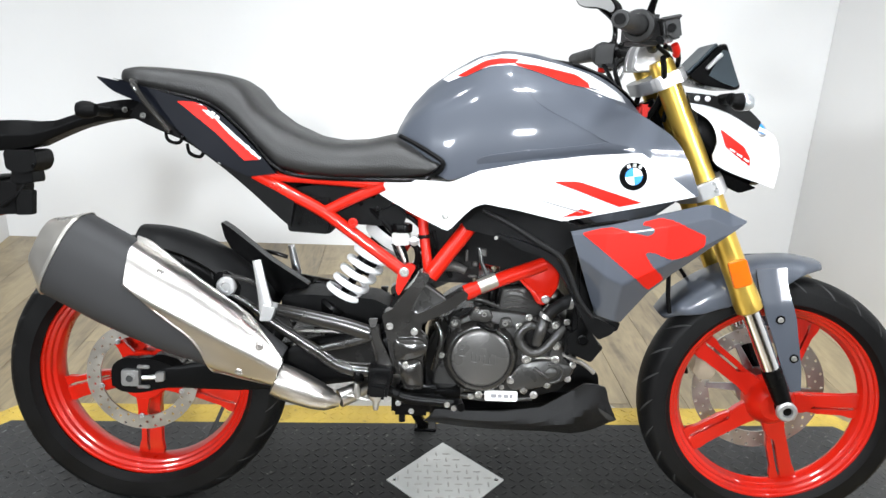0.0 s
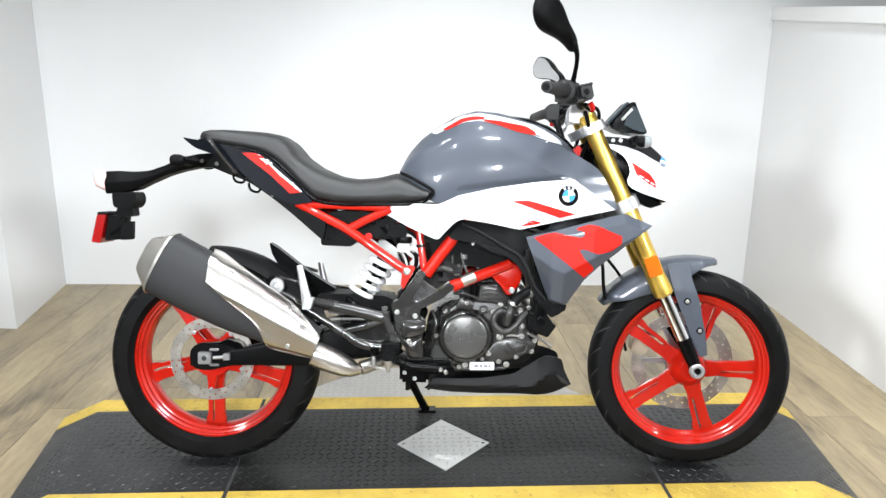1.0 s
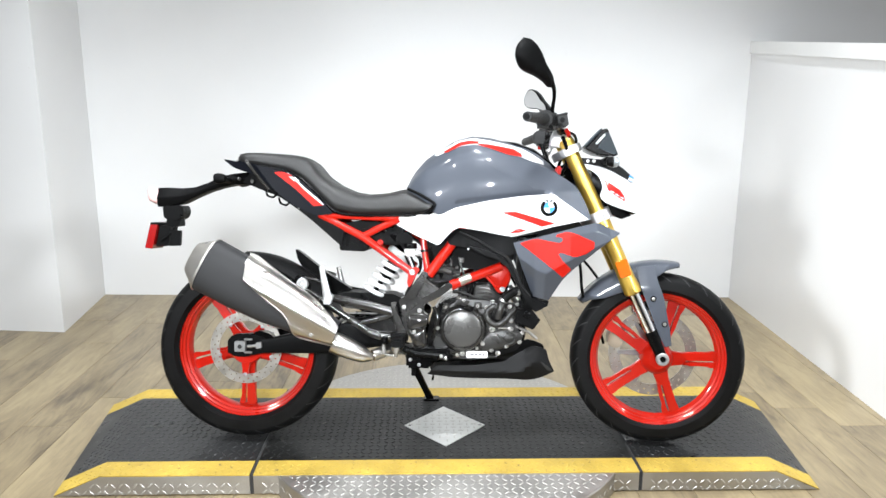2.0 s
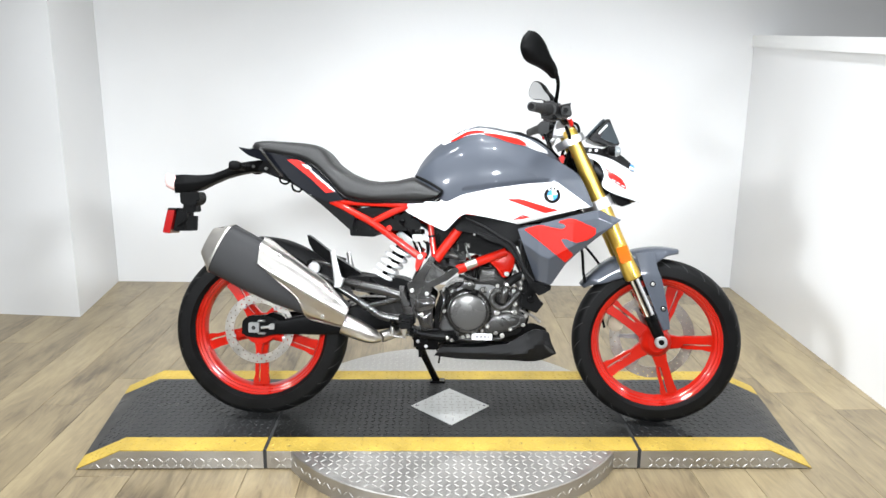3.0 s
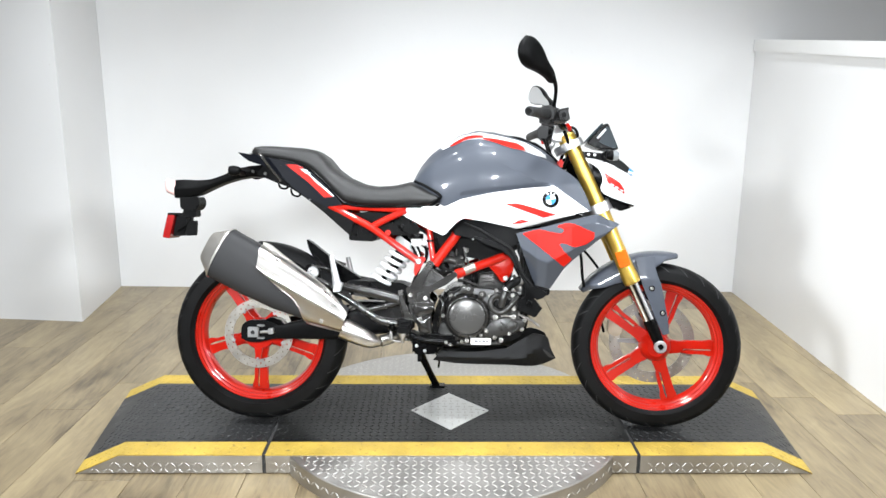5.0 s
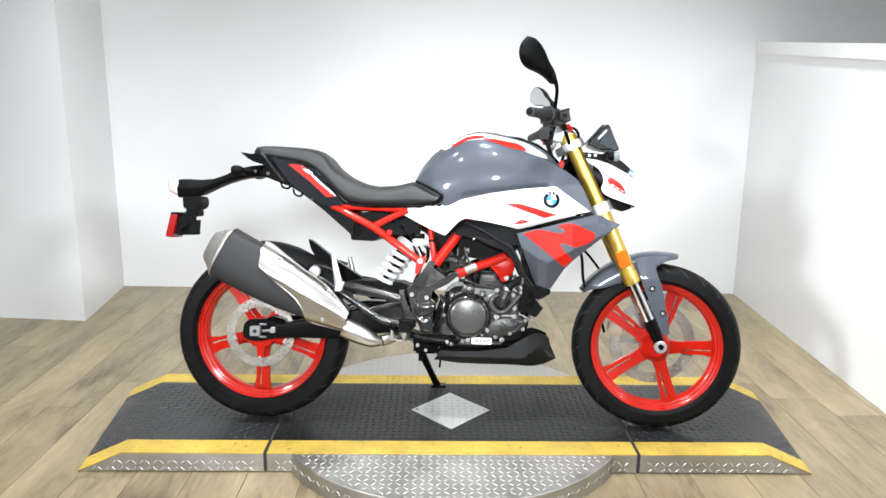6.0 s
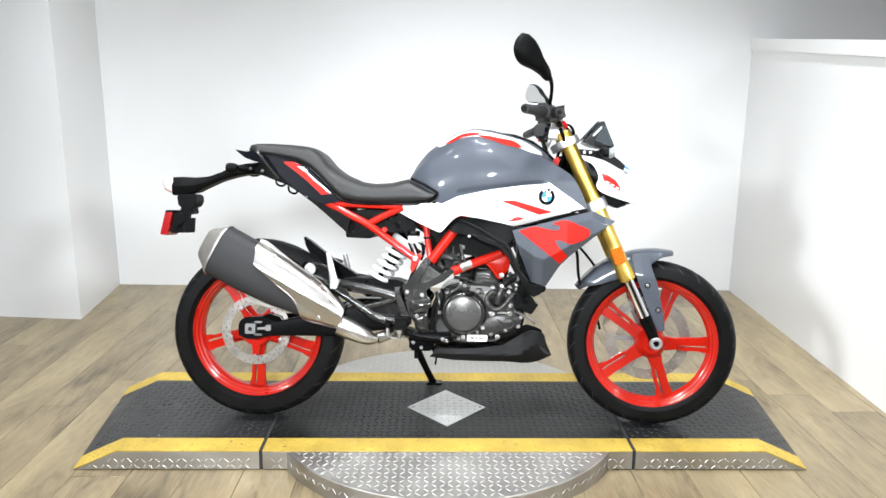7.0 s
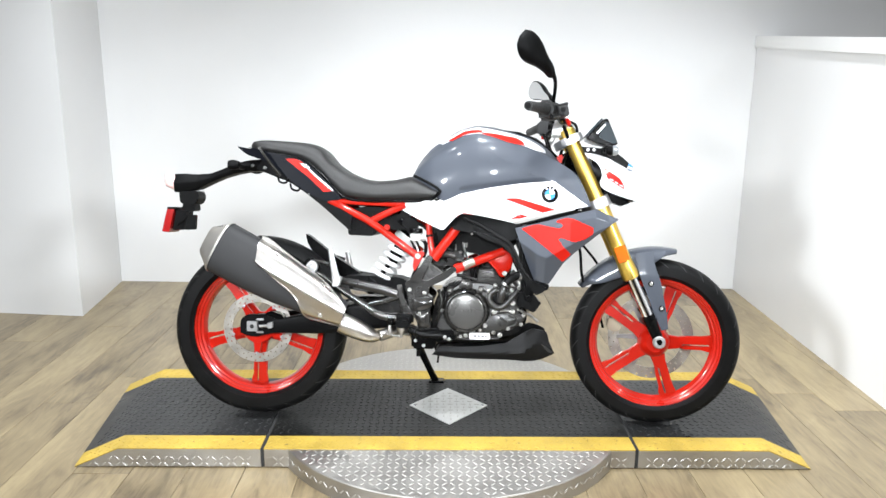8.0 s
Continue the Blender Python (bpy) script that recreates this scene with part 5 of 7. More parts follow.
add_box(bm, (0.918, -0.112, 0.43), (0.958, 0.112, 0.69), 0.008, 2)
part("radiator", bm, M_BLACKMATT, bike, "black radiator")
bm = bmesh.new()
add_prism(bm, rounded([(0.905, 0.465), (0.985, 0.430), (0.960, 0.395), (0.900, 0.420)], 0.006), -0.11, 0.10, 0.003, 1)
add_prism(bm, rounded([(0.945, 0.500), (1.005, 0.495), (1.0, 0.478), (0.955, 0.465)], 0.004), -0.15, 0.15, 0.003, 1)
part("radiator_bracket", bm, M_BLACKMATT, bike, "black radiator bracket")
bm = bmesh.new()
add_prism(bm, rounded([(0.60, 0.70), (0.72, 0.72), (0.88, 0.69), (0.90, 0.62), (0.80, 0.585), (0.70, 0.60), (0.62, 0.62)], 0.02), -0.10, 0.10, 0.01, 2)
part("airbox", bm, M_BLACKMATT, bike, "black airbox")

# ---- seat and tail ----
SEAT = [(-0.024, 0.954, 0.942, 0.060), (-0.016, 0.966, 0.936, 0.080), (0.006, 0.970, 0.929, 0.095), (0.05, 0.970, 0.924, 0.104), (0.12, 0.966, 0.912, 0.112), (0.17, 0.962, 0.899, 0.118), (0.205, 0.955, 0.878, 0.122), (0.235, 0.936, 0.850, 0.126), (0.265, 0.898, 0.818, 0.130), (0.31, 0.866, 0.778, 0.138), (0.37, 0.841, 0.767, 0.147), (0.42, 0.834, 0.765, 0.150), (0.48, 0.839, 0.766, 0.146), (0.535, 0.853, 0.767, 0.142), (0.575, 0.838, 0.769, 0.146), (0.610, 0.818, 0.776, 0.150), (0.630, 0.806, 0.795, 0.150)]
bm = bmesh.new()
rings = []
sx = [r[0] for r in SEAT]
for x in list(np.linspace(-0.024, 0.63, 60)):
    top, low, w = (float(np.interp(x, sx, [r[k] for r in SEAT])) for k in (1, 2, 3))
    h = top - low
    half = smooth_line([(0, top), (0.5 * w, top - 0.002), (0.80 * w, top - 0.10 * h - 0.002), (0.94 * w, top - 0.30 * h), (1.0 * w, top - 0.62 * h), (0.97 * w, low + 0.05 * h), (0.90 * w, low)], 13)
    rings.append([(x, -y, z) for y, z in half[::-1]] + [(x, y, z) for y, z in half[1:]])
add_rings(bm, rings)
part("seat", bm, M_SEAT, bike, "black grained vinyl seat in two levels", sharp=65)
for s in (-1, 1):
    bm = bmesh.new()
    add_tube(bm, [(-0.018, s * 0.080, 0.936), (0.06, s * 0.100, 0.921), (0.17, s * 0.116, 0.897), (0.24, s * 0.124, 0.846), (0.295, s * 0.132, 0.788), (0.335, s * 0.138, 0.768), (0.42, s * 0.148, 0.763), (0.58, s * 0.146, 0.766), (0.618, s * 0.150, 0.778), (0.632, s * 0.152, 0.796)], 0.0045, 6, 60)
    part("seat_edge", bm, M_BLACKPL, bike, "black seat edge")
    bm = bmesh.new()
    add_tube(bm, [(0.548, s * 0.118, 0.850), (0.585, s * 0.135, 0.833), (0.630, s * 0.150, 0.807), (0.635, s * 0.153, 0.796), (0.622, s * 0.150, 0.780)], 0.005, 6, 24)
    part("tank_seal", bm, M_BLACKMATT, bike, "black rubber seal")


def cowl_y(x, z):
    return -(ramp(x, ((-0.05, 0.070), (0.05, 0.108), (0.15, 0.124), (0.31, 0.140))) + 0.006)


for s in (-1, 1):
    def put(bm):
        if s > 0:
            bmesh.ops.scale(bm, vec=(1, -1, 1), verts=bm.verts[:])
        return bm
    bm = bmesh.new()
    add_panel(bm, [(-0.066, 0.944), (-0.03, 0.938), (0.032, 0.927), (0.107, 0.911), (0.181, 0.889), (0.250, 0.832), (0.309, 0.768)], [(-0.064, 0.940), (-0.035, 0.918), (0.0, 0.905), (0.060, 0.885), (0.110, 0.845), (0.180, 0.793), (0.254, 0.760)], cowl_y, 26, 7, 0.005)
    cowl = part("tail_panel", put(bm), M_DARKBLUE, bike, "dark slate tail panel with red and white stripes")
    for nm, tp, bt, mat, lift in (("grey_stripe", [(-0.03, 0.942), (0.06, 0.922), (0.112, 0.908)], [(0.045, 0.912), (0.085, 0.897), (0.116, 0.897)], M_DARKBLUE, 0.0012), ("red_stripe", [(0.112, 0.900), (0.145, 0.900), (0.205, 0.853), (0.276, 0.794)], [(0.116, 0.897), (0.150, 0.872), (0.190, 0.842), (0.246, 0.791)], M_DECALRED, 0.0014), ("white_stripe", [(0.138, 0.900), (0.162, 0.896), (0.203, 0.862), (0.280, 0.797)], [(0.160, 0.888), (0.176, 0.875), (0.212, 0.845), (0.277, 0.794)], M_WHITE, 0.0022), ("red_stripe", [(0.120, 0.901), (0.148, 0.900), (0.172, 0.890)], [(0.132, 0.894), (0.156, 0.888), (0.174, 0.884)], M_DECALRED, 0.0030), ("red_stripe", [(0.184, 0.874), (0.218, 0.840)], [(0.186, 0.860), (0.206, 0.844)], M_DECALRED, 0.0030)):
        bm = bmesh.new()
        add_panel(bm, tp, bt, cowl_y, 16, 4, 0.0, False, lift)
        part(nm, put(bm), mat, cowl, nm.replace("_", " "))
    for x, z in ((0.183, 0.879), (0.192, 0.872), (0.252, 0.817), (0.262, 0.808)):
        bm = bmesh.new()
        add_panel(bm, [(x, z + 0.005), (x + 0.006, z)], [(x - 0.004, z), (x + 0.001, z - 0.005)], cowl_y, 3, 3, 0.0, False, 0.0032)
        part("panel_mark", put(bm), M_LABEL, cowl, "small white mark")
    # grab rail and luggage hook
    bm = bmesh.new()
    add_tube(bm, [(0.022, s * 0.112, 0.934), (0.034, s * 0.132, 0.922), (0.060, s * 0.138, 0.890), (0.100, s * 0.135, 0.842)], [0.006, 0.0052, 0.005, 0.0055], 10, 18, flat=1.5)
    part("grab_rail", bm, M_BRACKET, bike, "gloss dark grab rail")
    bm = bmesh.new()
    add_tube(bm, [(0.086, s * 0.118, 0.845), (0.089, s * 0.122, 0.828), (0.100, s * 0.122, 0.820), (0.114, s * 0.120, 0.821), (0.119, s * 0.118, 0.834)], 0.0035, 8, 20)
    part("luggage_hook", bm, M_BLACKPL, bike, "black luggage hook")
    bm = bmesh.new()
    add_tube(bm, [(0.128, s * 0.120, 0.818), (0.133, s * 0.123, 0.802), (0.144, s * 0.123, 0.795), (0.156, s * 0.121, 0.795), (0.162, s * 0.119, 0.808)], 0.0035, 8, 20)
    part("luggage_hook", bm, M_BLACKPL, bike, "black luggage hook")
    bm = bmesh.new()
    add_panel(bm, [(0.03, 0.905), (0.10, 0.858), (0.18, 0.800), (0.25, 0.765), (0.345, 0.730)], [(0.0, 0.868), (0.08, 0.838), (0.135, 0.816), (0.224, 0.755), (0.335, 0.662)], lambda x, z: cowl_y(x, z) + 0.012, 18, 5, 0.02)
    part("tail_underside", put(bm), M_BLACKMATT, bike, "matt black tail underside")
bm = bmesh.new()
rings = []
for x, z0, z1, w in ((-0.056, 0.932, 0.938, 0.040), (-0.03, 0.916, 0.936, 0.065), (0.02, 0.90, 0.930, 0.092), (0.10, 0.86, 0.93, 0.105), (0.20, 0.80, 0.88, 0.115), (0.30, 0.74, 0.78, 0.12)):
    rings.append([(x, -w, z1), (x, w, z1), (x, w * 0.9, z0), (x, -w * 0.9, z0)])
add_rings(bm, rings)
part("tail_body", bm, M_BLACKMATT, bike, "matt black tail body")
# black seat pan over the frame rails
bm = bmesh.new()
add_prism(bm, rounded([(0.285, 0.778), (0.400, 0.790), (0.530, 0.792), (0.535, 0.754), (0.420, 0.748), (0.320, 0.746)], 0.008), -0.092, 0.092, 0.005, 2)
part("seat_pan", bm, M_BLACKMATT, bike, "matt black seat pan")
# number plate carrier arm
bm = bmesh.new()
rings = []
for x, z0, z1, w in ((0.02, 0.862, 0.905, 0.050), (-0.04, 0.862, 0.900, 0.046), (-0.09, 0.852, 0.890, 0.042), (-0.135, 0.838, 0.868, 0.038), (-0.18, 0.818, 0.852, 0.038), (-0.225, 0.796, 0.848, 0.040), (-0.27, 0.787, 0.850, 0.044), (-0.306, 0.784, 0.848, 0.044)):
    rings.append([(x, -w * 0.7, z1), (x, w * 0.7, z1), (x, w, (z0 + z1) / 2), (x, w * 0.8, z0), (x, -w * 0.8, z0), (x, -w, (z0 + z1) / 2)])
add_rings(bm, rings)
bmesh.ops.bevel(bm, geom=bm.edges[:], offset=0.003, segments=1, affect="EDGES", clamp_overlap=True)
arm = part("plate_carrier", bm, M_BLACKMATT, bike, "long black plastic number plate carrier")
bm = bmesh.new()
rings = []
for x, z0, z1, w in ((-0.302, 0.788, 0.846, 0.040), (-0.322, 0.795, 0.850, 0.038), (-0.338, 0.802, 0.853, 0.032), (-0.345, 0.815, 0.850, 0.022)):
    rings.append([(x, w * math.copysign(abs(math.cos(a)) ** 0.6, math.cos(a)), (z0 + z1) / 2 + (z1 - z0) / 2 * math.copysign(abs(math.sin(a)) ** 0.6, math.sin(a))) for a in (2 * math.pi * k / 20 for k in range(20))])
add_rings(bm, rings)
part("tail_lamp", bm, M_PALELENS, arm, "pale clear-red tail lamp lens")
bm = bmesh.new()
add_prism(bm, rounded([(-0.288, 0.788), (-0.222, 0.790), (-0.216, 0.764), (-0.228, 0.744), (-0.250, 0.740), (-0.284, 0.746)], 0.008, 4), -0.036, 0.036, 0.006, 3)
part("holder_knuckle", bm, M_BLACKMATT, arm, "black pivot block")
bm = bmesh.new()
add_prism(bm, rounded([(-0.276, 0.750), (-0.236, 0.748), (-0.232, 0.720), (-0.262, 0.716), (-0.284, 0.722)], 0.006), -0.026, 0.026, 0.005, 2)
add_prism(bm, rounded([(-0.300, 0.724), (-0.262, 0.718), (-0.270, 0.652), (-0.312, 0.650)], 0.005), -0.034, 0.034, 0.004, 2)
add_prism(bm, rounded([(-0.256, 0.704), (-0.223, 0.706), (-0.226, 0.654), (-0.262, 0.652)], 0.004), -0.046, -0.030, 0.003, 2)
add_box(bm, (-0.330, -0.040, 0.722), (-0.296, 0.040, 0.732), 0.003)
add_tube(bm, [(-0.244, -0.040, 0.716), (-0.262, -0.046, 0.690), (-0.292, -0.044, 0.668)], 0.0035, 8, 10)
part("plate_holder", bm, M_BLACKMATT, arm, "black number plate holder")
bolt(-0.222, -0.040, 0.757, 0.005, 0.004, arm, M_BLACKPL)
bm = bmesh.new()
add_prism(bm, rounded([(-0.345, 0.646), (-0.327, 0.724), (-0.302, 0.724), (-0.320, 0.642)], 0.003), -0.046, 0.046, 0.002, 1)
part("rear_reflector", bm, M_REDLENS, arm, "red reflector")
for s in (-1, 1):
    bm = bmesh.new()
    add_tube(bm, [(-0.058, s * 0.04, 0.874), (-0.060, s * 0.12, 0.876)], 0.010, 10)
    sig = part("turn_signal", bm, M_BLACKMATT, bike, "black turn signal stalk")
    bm = bmesh.new()
    add_lathe(bm, [(0.0, -0.024), (0.012, -0.018), (0.0165, -0.006), (0.0175, 0.008), (0.014, 0.018), (0.0, 0.020)], (-0.060, s * 0.135, 0.877), (-1, 0, 0), 18)
    part("signal_lamp", bm, M_BLACKMATT, sig)
bolt(-0.022, -0.052, 0.880, 0.006, 0.003, arm, M_COVER)
bolt(0.038, -0.110, 0.870, 0.006, 0.004, None, M_COVER)
bolt(0.195, -0.128, 0.785, 0.004, 0.003, None, M_SILVER)

# ---- frame ----
FR = (("rear_frame_tube", [(0.262, 0.765), (0.330, 0.730), (0.400, 0.695), (0.480, 0.640), (0.562, 0.582)], 0.122, 0.135, 0.0125), ("frame_brace", [(0.408, 0.697), (0.455, 0.722), (0.520, 0.752)], 0.128, 0.130, 0.0115), ("seat_rail", [(0.265, 0.762), (0.34, 0.760), (0.43, 0.757), (0.52, 0.752)], 0.120, 0.130, 0.010), ("frame_down_tube", [(0.597, 0.700), (0.604, 0.640), (0.614, 0.582)], 0.105, 0.118, 0.0105), ("main_frame_tube", [(0.712, 0.715), (0.688, 0.670), (0.655, 0.625), (0.618, 0.572)], 0.125, 0.130, 0.0165), ("upper_frame_tube", [(0.70, 0.70), (0.80, 0.78), (0.93, 0.84), (1.02, 0.87)], 0.125, 0.06, 0.016), ("engine_tube", [(0.690, 0.537), (0.763, 0.567), (0.854, 0.601)], 0.118, 0.100, 0.0150))
for s in (-1, 1):
    for nm, pts, y0, y1, r in FR:
        bm = bmesh.new()
        n = len(pts)
        add_tube(bm, [(x, s * (y0 + (y1 - y0) * k / (n - 1)), z) for k, (x, z) in enumerate(pts)], r, 14, 16)
        part(nm, bm, M_REDFRAME, bike, "red tubular frame member")
    for x, z, r in ((0.300, 0.745, 0.006), (0.315, 0.738, 0.006)):
        bolt(x, s * 0.137 if s < 0 else 0.13, z, r, 0.004, None, M_REDFRAME)
    # dark pivot casting: base plate, leaning arm, lower arm, pocket, lobe and lower box
    bm = bmesh.new()
    add_prism(bm, rounded([(0.522, 0.492), (0.548, 0.506), (0.600, 0.500), (0.606, 0.480), (0.602, 0.452), (0.617, 0.443), (0.620, 0.428), (0.608, 0.400), (0.612, 0.336), (0.574, 0.334), (0.560, 0.375), (0.545, 0.385), (0.535, 0.440)], 0.008), s * 0.105, s * 0.143, 0.006, 3)
    piv = part("pivot_plate", bm, M_BRACKET, bike, "gloss graphite cast pivot plate")
    for nm, line, y0, y1, bv in (("cast_arm", [(0.540, 0.500), (0.561, 0.532), (0.586, 0.565), (0.599, 0.588), (0.620, 0.580), (0.604, 0.550), (0.588, 0.523), (0.577, 0.494)], 0.118, 0.162, 0.0145), ("cast_arm", [(0.586, 0.500), (0.598, 0.499), (0.649, 0.528), (0.686, 0.552), (0.699, 0.540), (0.662, 0.508), (0.606, 0.480), (0.588, 0.482)], 0.115, 0.157, 0.0105), ("cast_pocket", [(0.584, 0.503), (0.606, 0.560), (0.652, 0.526), (0.600, 0.498)], 0.112, 0.1405, 0.002), ("cast_lobe", [(0.548, 0.443), (0.600, 0.447), (0.621, 0.434), (0.615, 0.412), (0.592, 0.400), (0.551, 0.397)], 0.105, 0.155, 0.0095), ("cast_box", [(0.555, 0.396), (0.607, 0.402), (0.612, 0.339), (0.576, 0.337), (0.562, 0.372)], 0.100, 0.149, 0.005)):
        bm = bmesh.new()
        if nm in ("cast_lobe", "cast_box") and s < 0:
            add_pad(bm, rounded(line, 0.012, 5), -y0, -y1, 0.004, 0.007)
        else:
            add_prism(bm, rounded(line, 0.010 if nm != "cast_pocket" else 0.004, 5), s * y0, s * y1, bv, 4)
        part(nm, bm, M_ENGINE if nm == "cast_pocket" else M_BRACKET, piv, "rough cast pocket" if nm == "cast_pocket" else "")
    for a0, a1 in (((0.606, 0.558), (0.651, 0.527)), ((0.583, 0.503), (0.605, 0.556))):
        bm = bmesh.new()
        add_tube(bm, [(a0[0], s * 0.143, a0[1]), (a1[0], s * 0.143, a1[1])], 0.0028, 6)
        part("pocket_rim", bm, M_COVER, piv)
    bm = bmesh.new()
    add_prism(bm, rounded([(0.501, 0.463), (0.516, 0.459), (0.550, 0.385), (0.530, 0.376)], 0.003), s * 0.147, s * 0.157, 0.0025, 2)
    part("heel_guard", bm, M_BRACKET, piv, "graphite heel guard")
    bm = bmesh.new()
    add_prism(bm, rounded([(0.524, 0.386), (0.541, 0.392), (0.546, 0.372), (0.530, 0.368)], 0.004), s * 0.148, s * 0.161, 0.002, 1)
    part("guard_foot", bm, M_COVER, piv, "bare metal foot")
    bm = bmesh.new()
    add_prism(bm, rounded([(0.497, 0.484), (0.516, 0.485), (0.513, 0.470), (0.503, 0.458)], 0.003), s * 0.146, s * 0.154, 0.002, 1)
    part("guard_head", bm, M_COVER, piv, "bare metal edge")
    # foot rest hanger: a cast triangle of two beams, a cross beam and a dished web
    hang = None
    for pts, r, fl in (([(0.300, 0.497), (0.345, 0.488), (0.400, 0.477), (0.450, 0.466), (0.500, 0.452)], [0.012, 0.0145, 0.0155, 0.0165, 0.017], 0.75), ([(0.288, 0.476), (0.346, 0.440), (0.400, 0.406), (0.444, 0.379), (0.500, 0.371), (0.525, 0.372)], [0.010, 0.011, 0.012, 0.013, 0.012, 0.012], 0.8), ([(0.396, 0.415), (0.450, 0.428), (0.505, 0.446)], [0.008, 0.009, 0.011], 0.9), ([(0.506, 0.468), (0.517, 0.419), (0.530, 0.376)], [0.013, 0.011, 0.013], 0.8), ([(0.205, 0.560), (0.240, 0.556), (0.272, 0.547)], [0.006, 0.0055, 0.005], 0.9), ([(0.216, 0.524), (0.254, 0.504), (0.296, 0.472)], [0.007, 0.007, 0.009], 0.9), ([(0.438, 0.394), (0.458, 0.388), (0.503, 0.387)], [0.003, 0.004, 0.004], 1.0)):
        bm = bmesh.new()
        add_tube(bm, [(x, s * 0.147, z) for x, z in pts], r, 16, 18, flat=fl)
        ob = part("footrest_hanger" if hang is None else "hanger_strut", bm, M_HANGER, bike if hang is None else hang, "gloss black cast footrest hanger" if hang is None else "", sharp=70)
        hang = hang or ob
    bm = bmesh.new()
    add_prism(bm, [(0.402, 0.410), (0.452, 0.424), (0.505, 0.440), (0.522, 0.376), (0.445, 0.378)], s * 0.138, s * 0.1445, 0.001, 1)
    part("hanger_web", bm, M_ENGDARK, hang, "dark cast web")
    bm = bmesh.new()
    add_prism(bm, rounded([(0.296, 0.494), (0.330, 0.486), (0.345, 0.452), (0.330, 0.446), (0.292, 0.470)], 0.006), s * 0.136, s * 0.146, 0.003, 2)
    part("hanger_gusset", bm, M_HANGER, hang, "cast gusset", sharp=60)
    for pts in ([(0.315, 0.437), (0.362, 0.443), (0.450, 0.442)], [(0.255, 0.421), (0.297, 0.431)], [(0.318, 0.398), (0.352, 0.420)], [(0.345, 0.462), (0.395, 0.460), (0.440, 0.455)]):
        bm = bmesh.new()
        add_tube(bm, [(x, s * 0.112, z) for x, z in pts], 0.0035, 8, 12)
        part("brake_line", bm, M_BOLT, hang, "thin bright brake line")
    bm = bmesh.new()
    add_prism(bm, rounded([(0.345, 0.474), (0.372, 0.482), (0.375, 0.470), (0.445, 0.462), (0.440, 0.454), (0.350, 0.462)], 0.002), s * 0.126, s * 0.134, 0.001, 1)
    part("brake_line_bracket", bm, M_COVER, hang, "bare metal bracket")
    bm = bmesh.new()
    add_tube(bm, [(0.297, s * 0.165, 0.490), (0.291, s * 0.168, 0.525), (0.283, s * 0.168, 0.565), (0.276, s * 0.166, 0.598)], [0.016, 0.012, 0.010, 0.0085], 10, 10, flat=0.7)
    add_prism(bm, rounded([(0.283, 0.478), (0.306, 0.478), (0.316, 0.506), (0.290, 0.512)], 0.004), s * 0.14, s * 0.178, 0.003, 1)
    if s > 0:
        bmesh.ops.translate(bm, vec=(0, 0, -0.024), verts=bm.verts[:])
    part("passenger_footpeg", bm, M_SILVER, bike, "folded silver passenger footpeg")
    bm = bmesh.new()
    made = bmesh.new()
    add_box(made, (-0.020, -0.045, -0.017), (0.020, 0.045, 0.014), 0.006, 2)
    merge(bm, made, Matrix.Translation((0.526, s * 0.20, 0.366)) @ Matrix.Rotation(radians(6), 4, "Y"))
    add_box(bm, (0.50, min(s * 0.14, s * 0.18), 0.355), (0.55, max(s * 0.14, s * 0.18), 0.39), 0.004, 1)
    peg = part("rider_footpeg", bm, M_BLACKMATT, bike, "black rubber rider footpeg")
    bm = bmesh.new()
    add_lathe(bm, [(0.018, 0), (0.016, 0.006), (0.007, 0.016), (0.005, 0.032), (0.0, 0.034)], (0.522, s * 0.226, 0.354), (0, 0, -1), 14)
    part("feeler_bolt", bm, M_BOLT, peg, "silver feeler bolt")
for x, z in ((0.540, 0.469), (0.590, 0.459), (0.574, 0.388)):
    bolt(x, -0.147, z, 0.0075, 0.007)
bolt(0.566, -0.150, 0.582, 0.010, 0.008)
bolt(0.461, -0.140, 0.676, 0.010, 0.008, None, M_REDFRAME)
bm = bmesh.new()
add_prism(bm, rounded([(0.549, 0.545), (0.554, 0.588), (0.576, 0.600), (0.590, 0.592), (0.573, 0.562), (0.556, 0.530)], 0.006), -0.146, -0.126, 0.003, 1)
part("frame_lug", bm, M_REDFRAME, bike, "red frame lug")
bm = bmesh.new()
add_pad(bm, rounded([(0.800, 0.578), (0.852, 0.612), (0.887, 0.592), (0.884, 0.552), (0.858, 0.512), (0.842, 0.514)], 0.010, 4), -0.076, -0.104, 0.003, 0.006)
part("engine_hanger", bm, M_REDFRAME, bike, "red engine hanger plate", sharp=60)
bm = bmesh.new()
add_tube(bm, [(0.800, -0.106, 0.572), (0.845, -0.108, 0.526)], 0.0035, 8)
part("hanger_rib", bm, M_REDFRAME, bike, "red pressed rib")
bolt(0.858, -0.104, 0.527, 0.0090, 0.008)
bm = bmesh.new()
add_tube(bm, [(0.718, -0.1165, 0.5505), (0.754, -0.1105, 0.5655)], 0.0156, 16, 3)
part("tube_sleeve", bm, M_DISC, bike, "bare silver sleeve on the frame tube")
bm = bmesh.new()
add_tube(bm, [(0.690, -0.1255, 0.5385), (0.708, -0.1225, 0.5460)], 0.0165, 14, 3)
part("tube_collar", bm, M_REDFRAME, bike, "red collar on the frame tube")

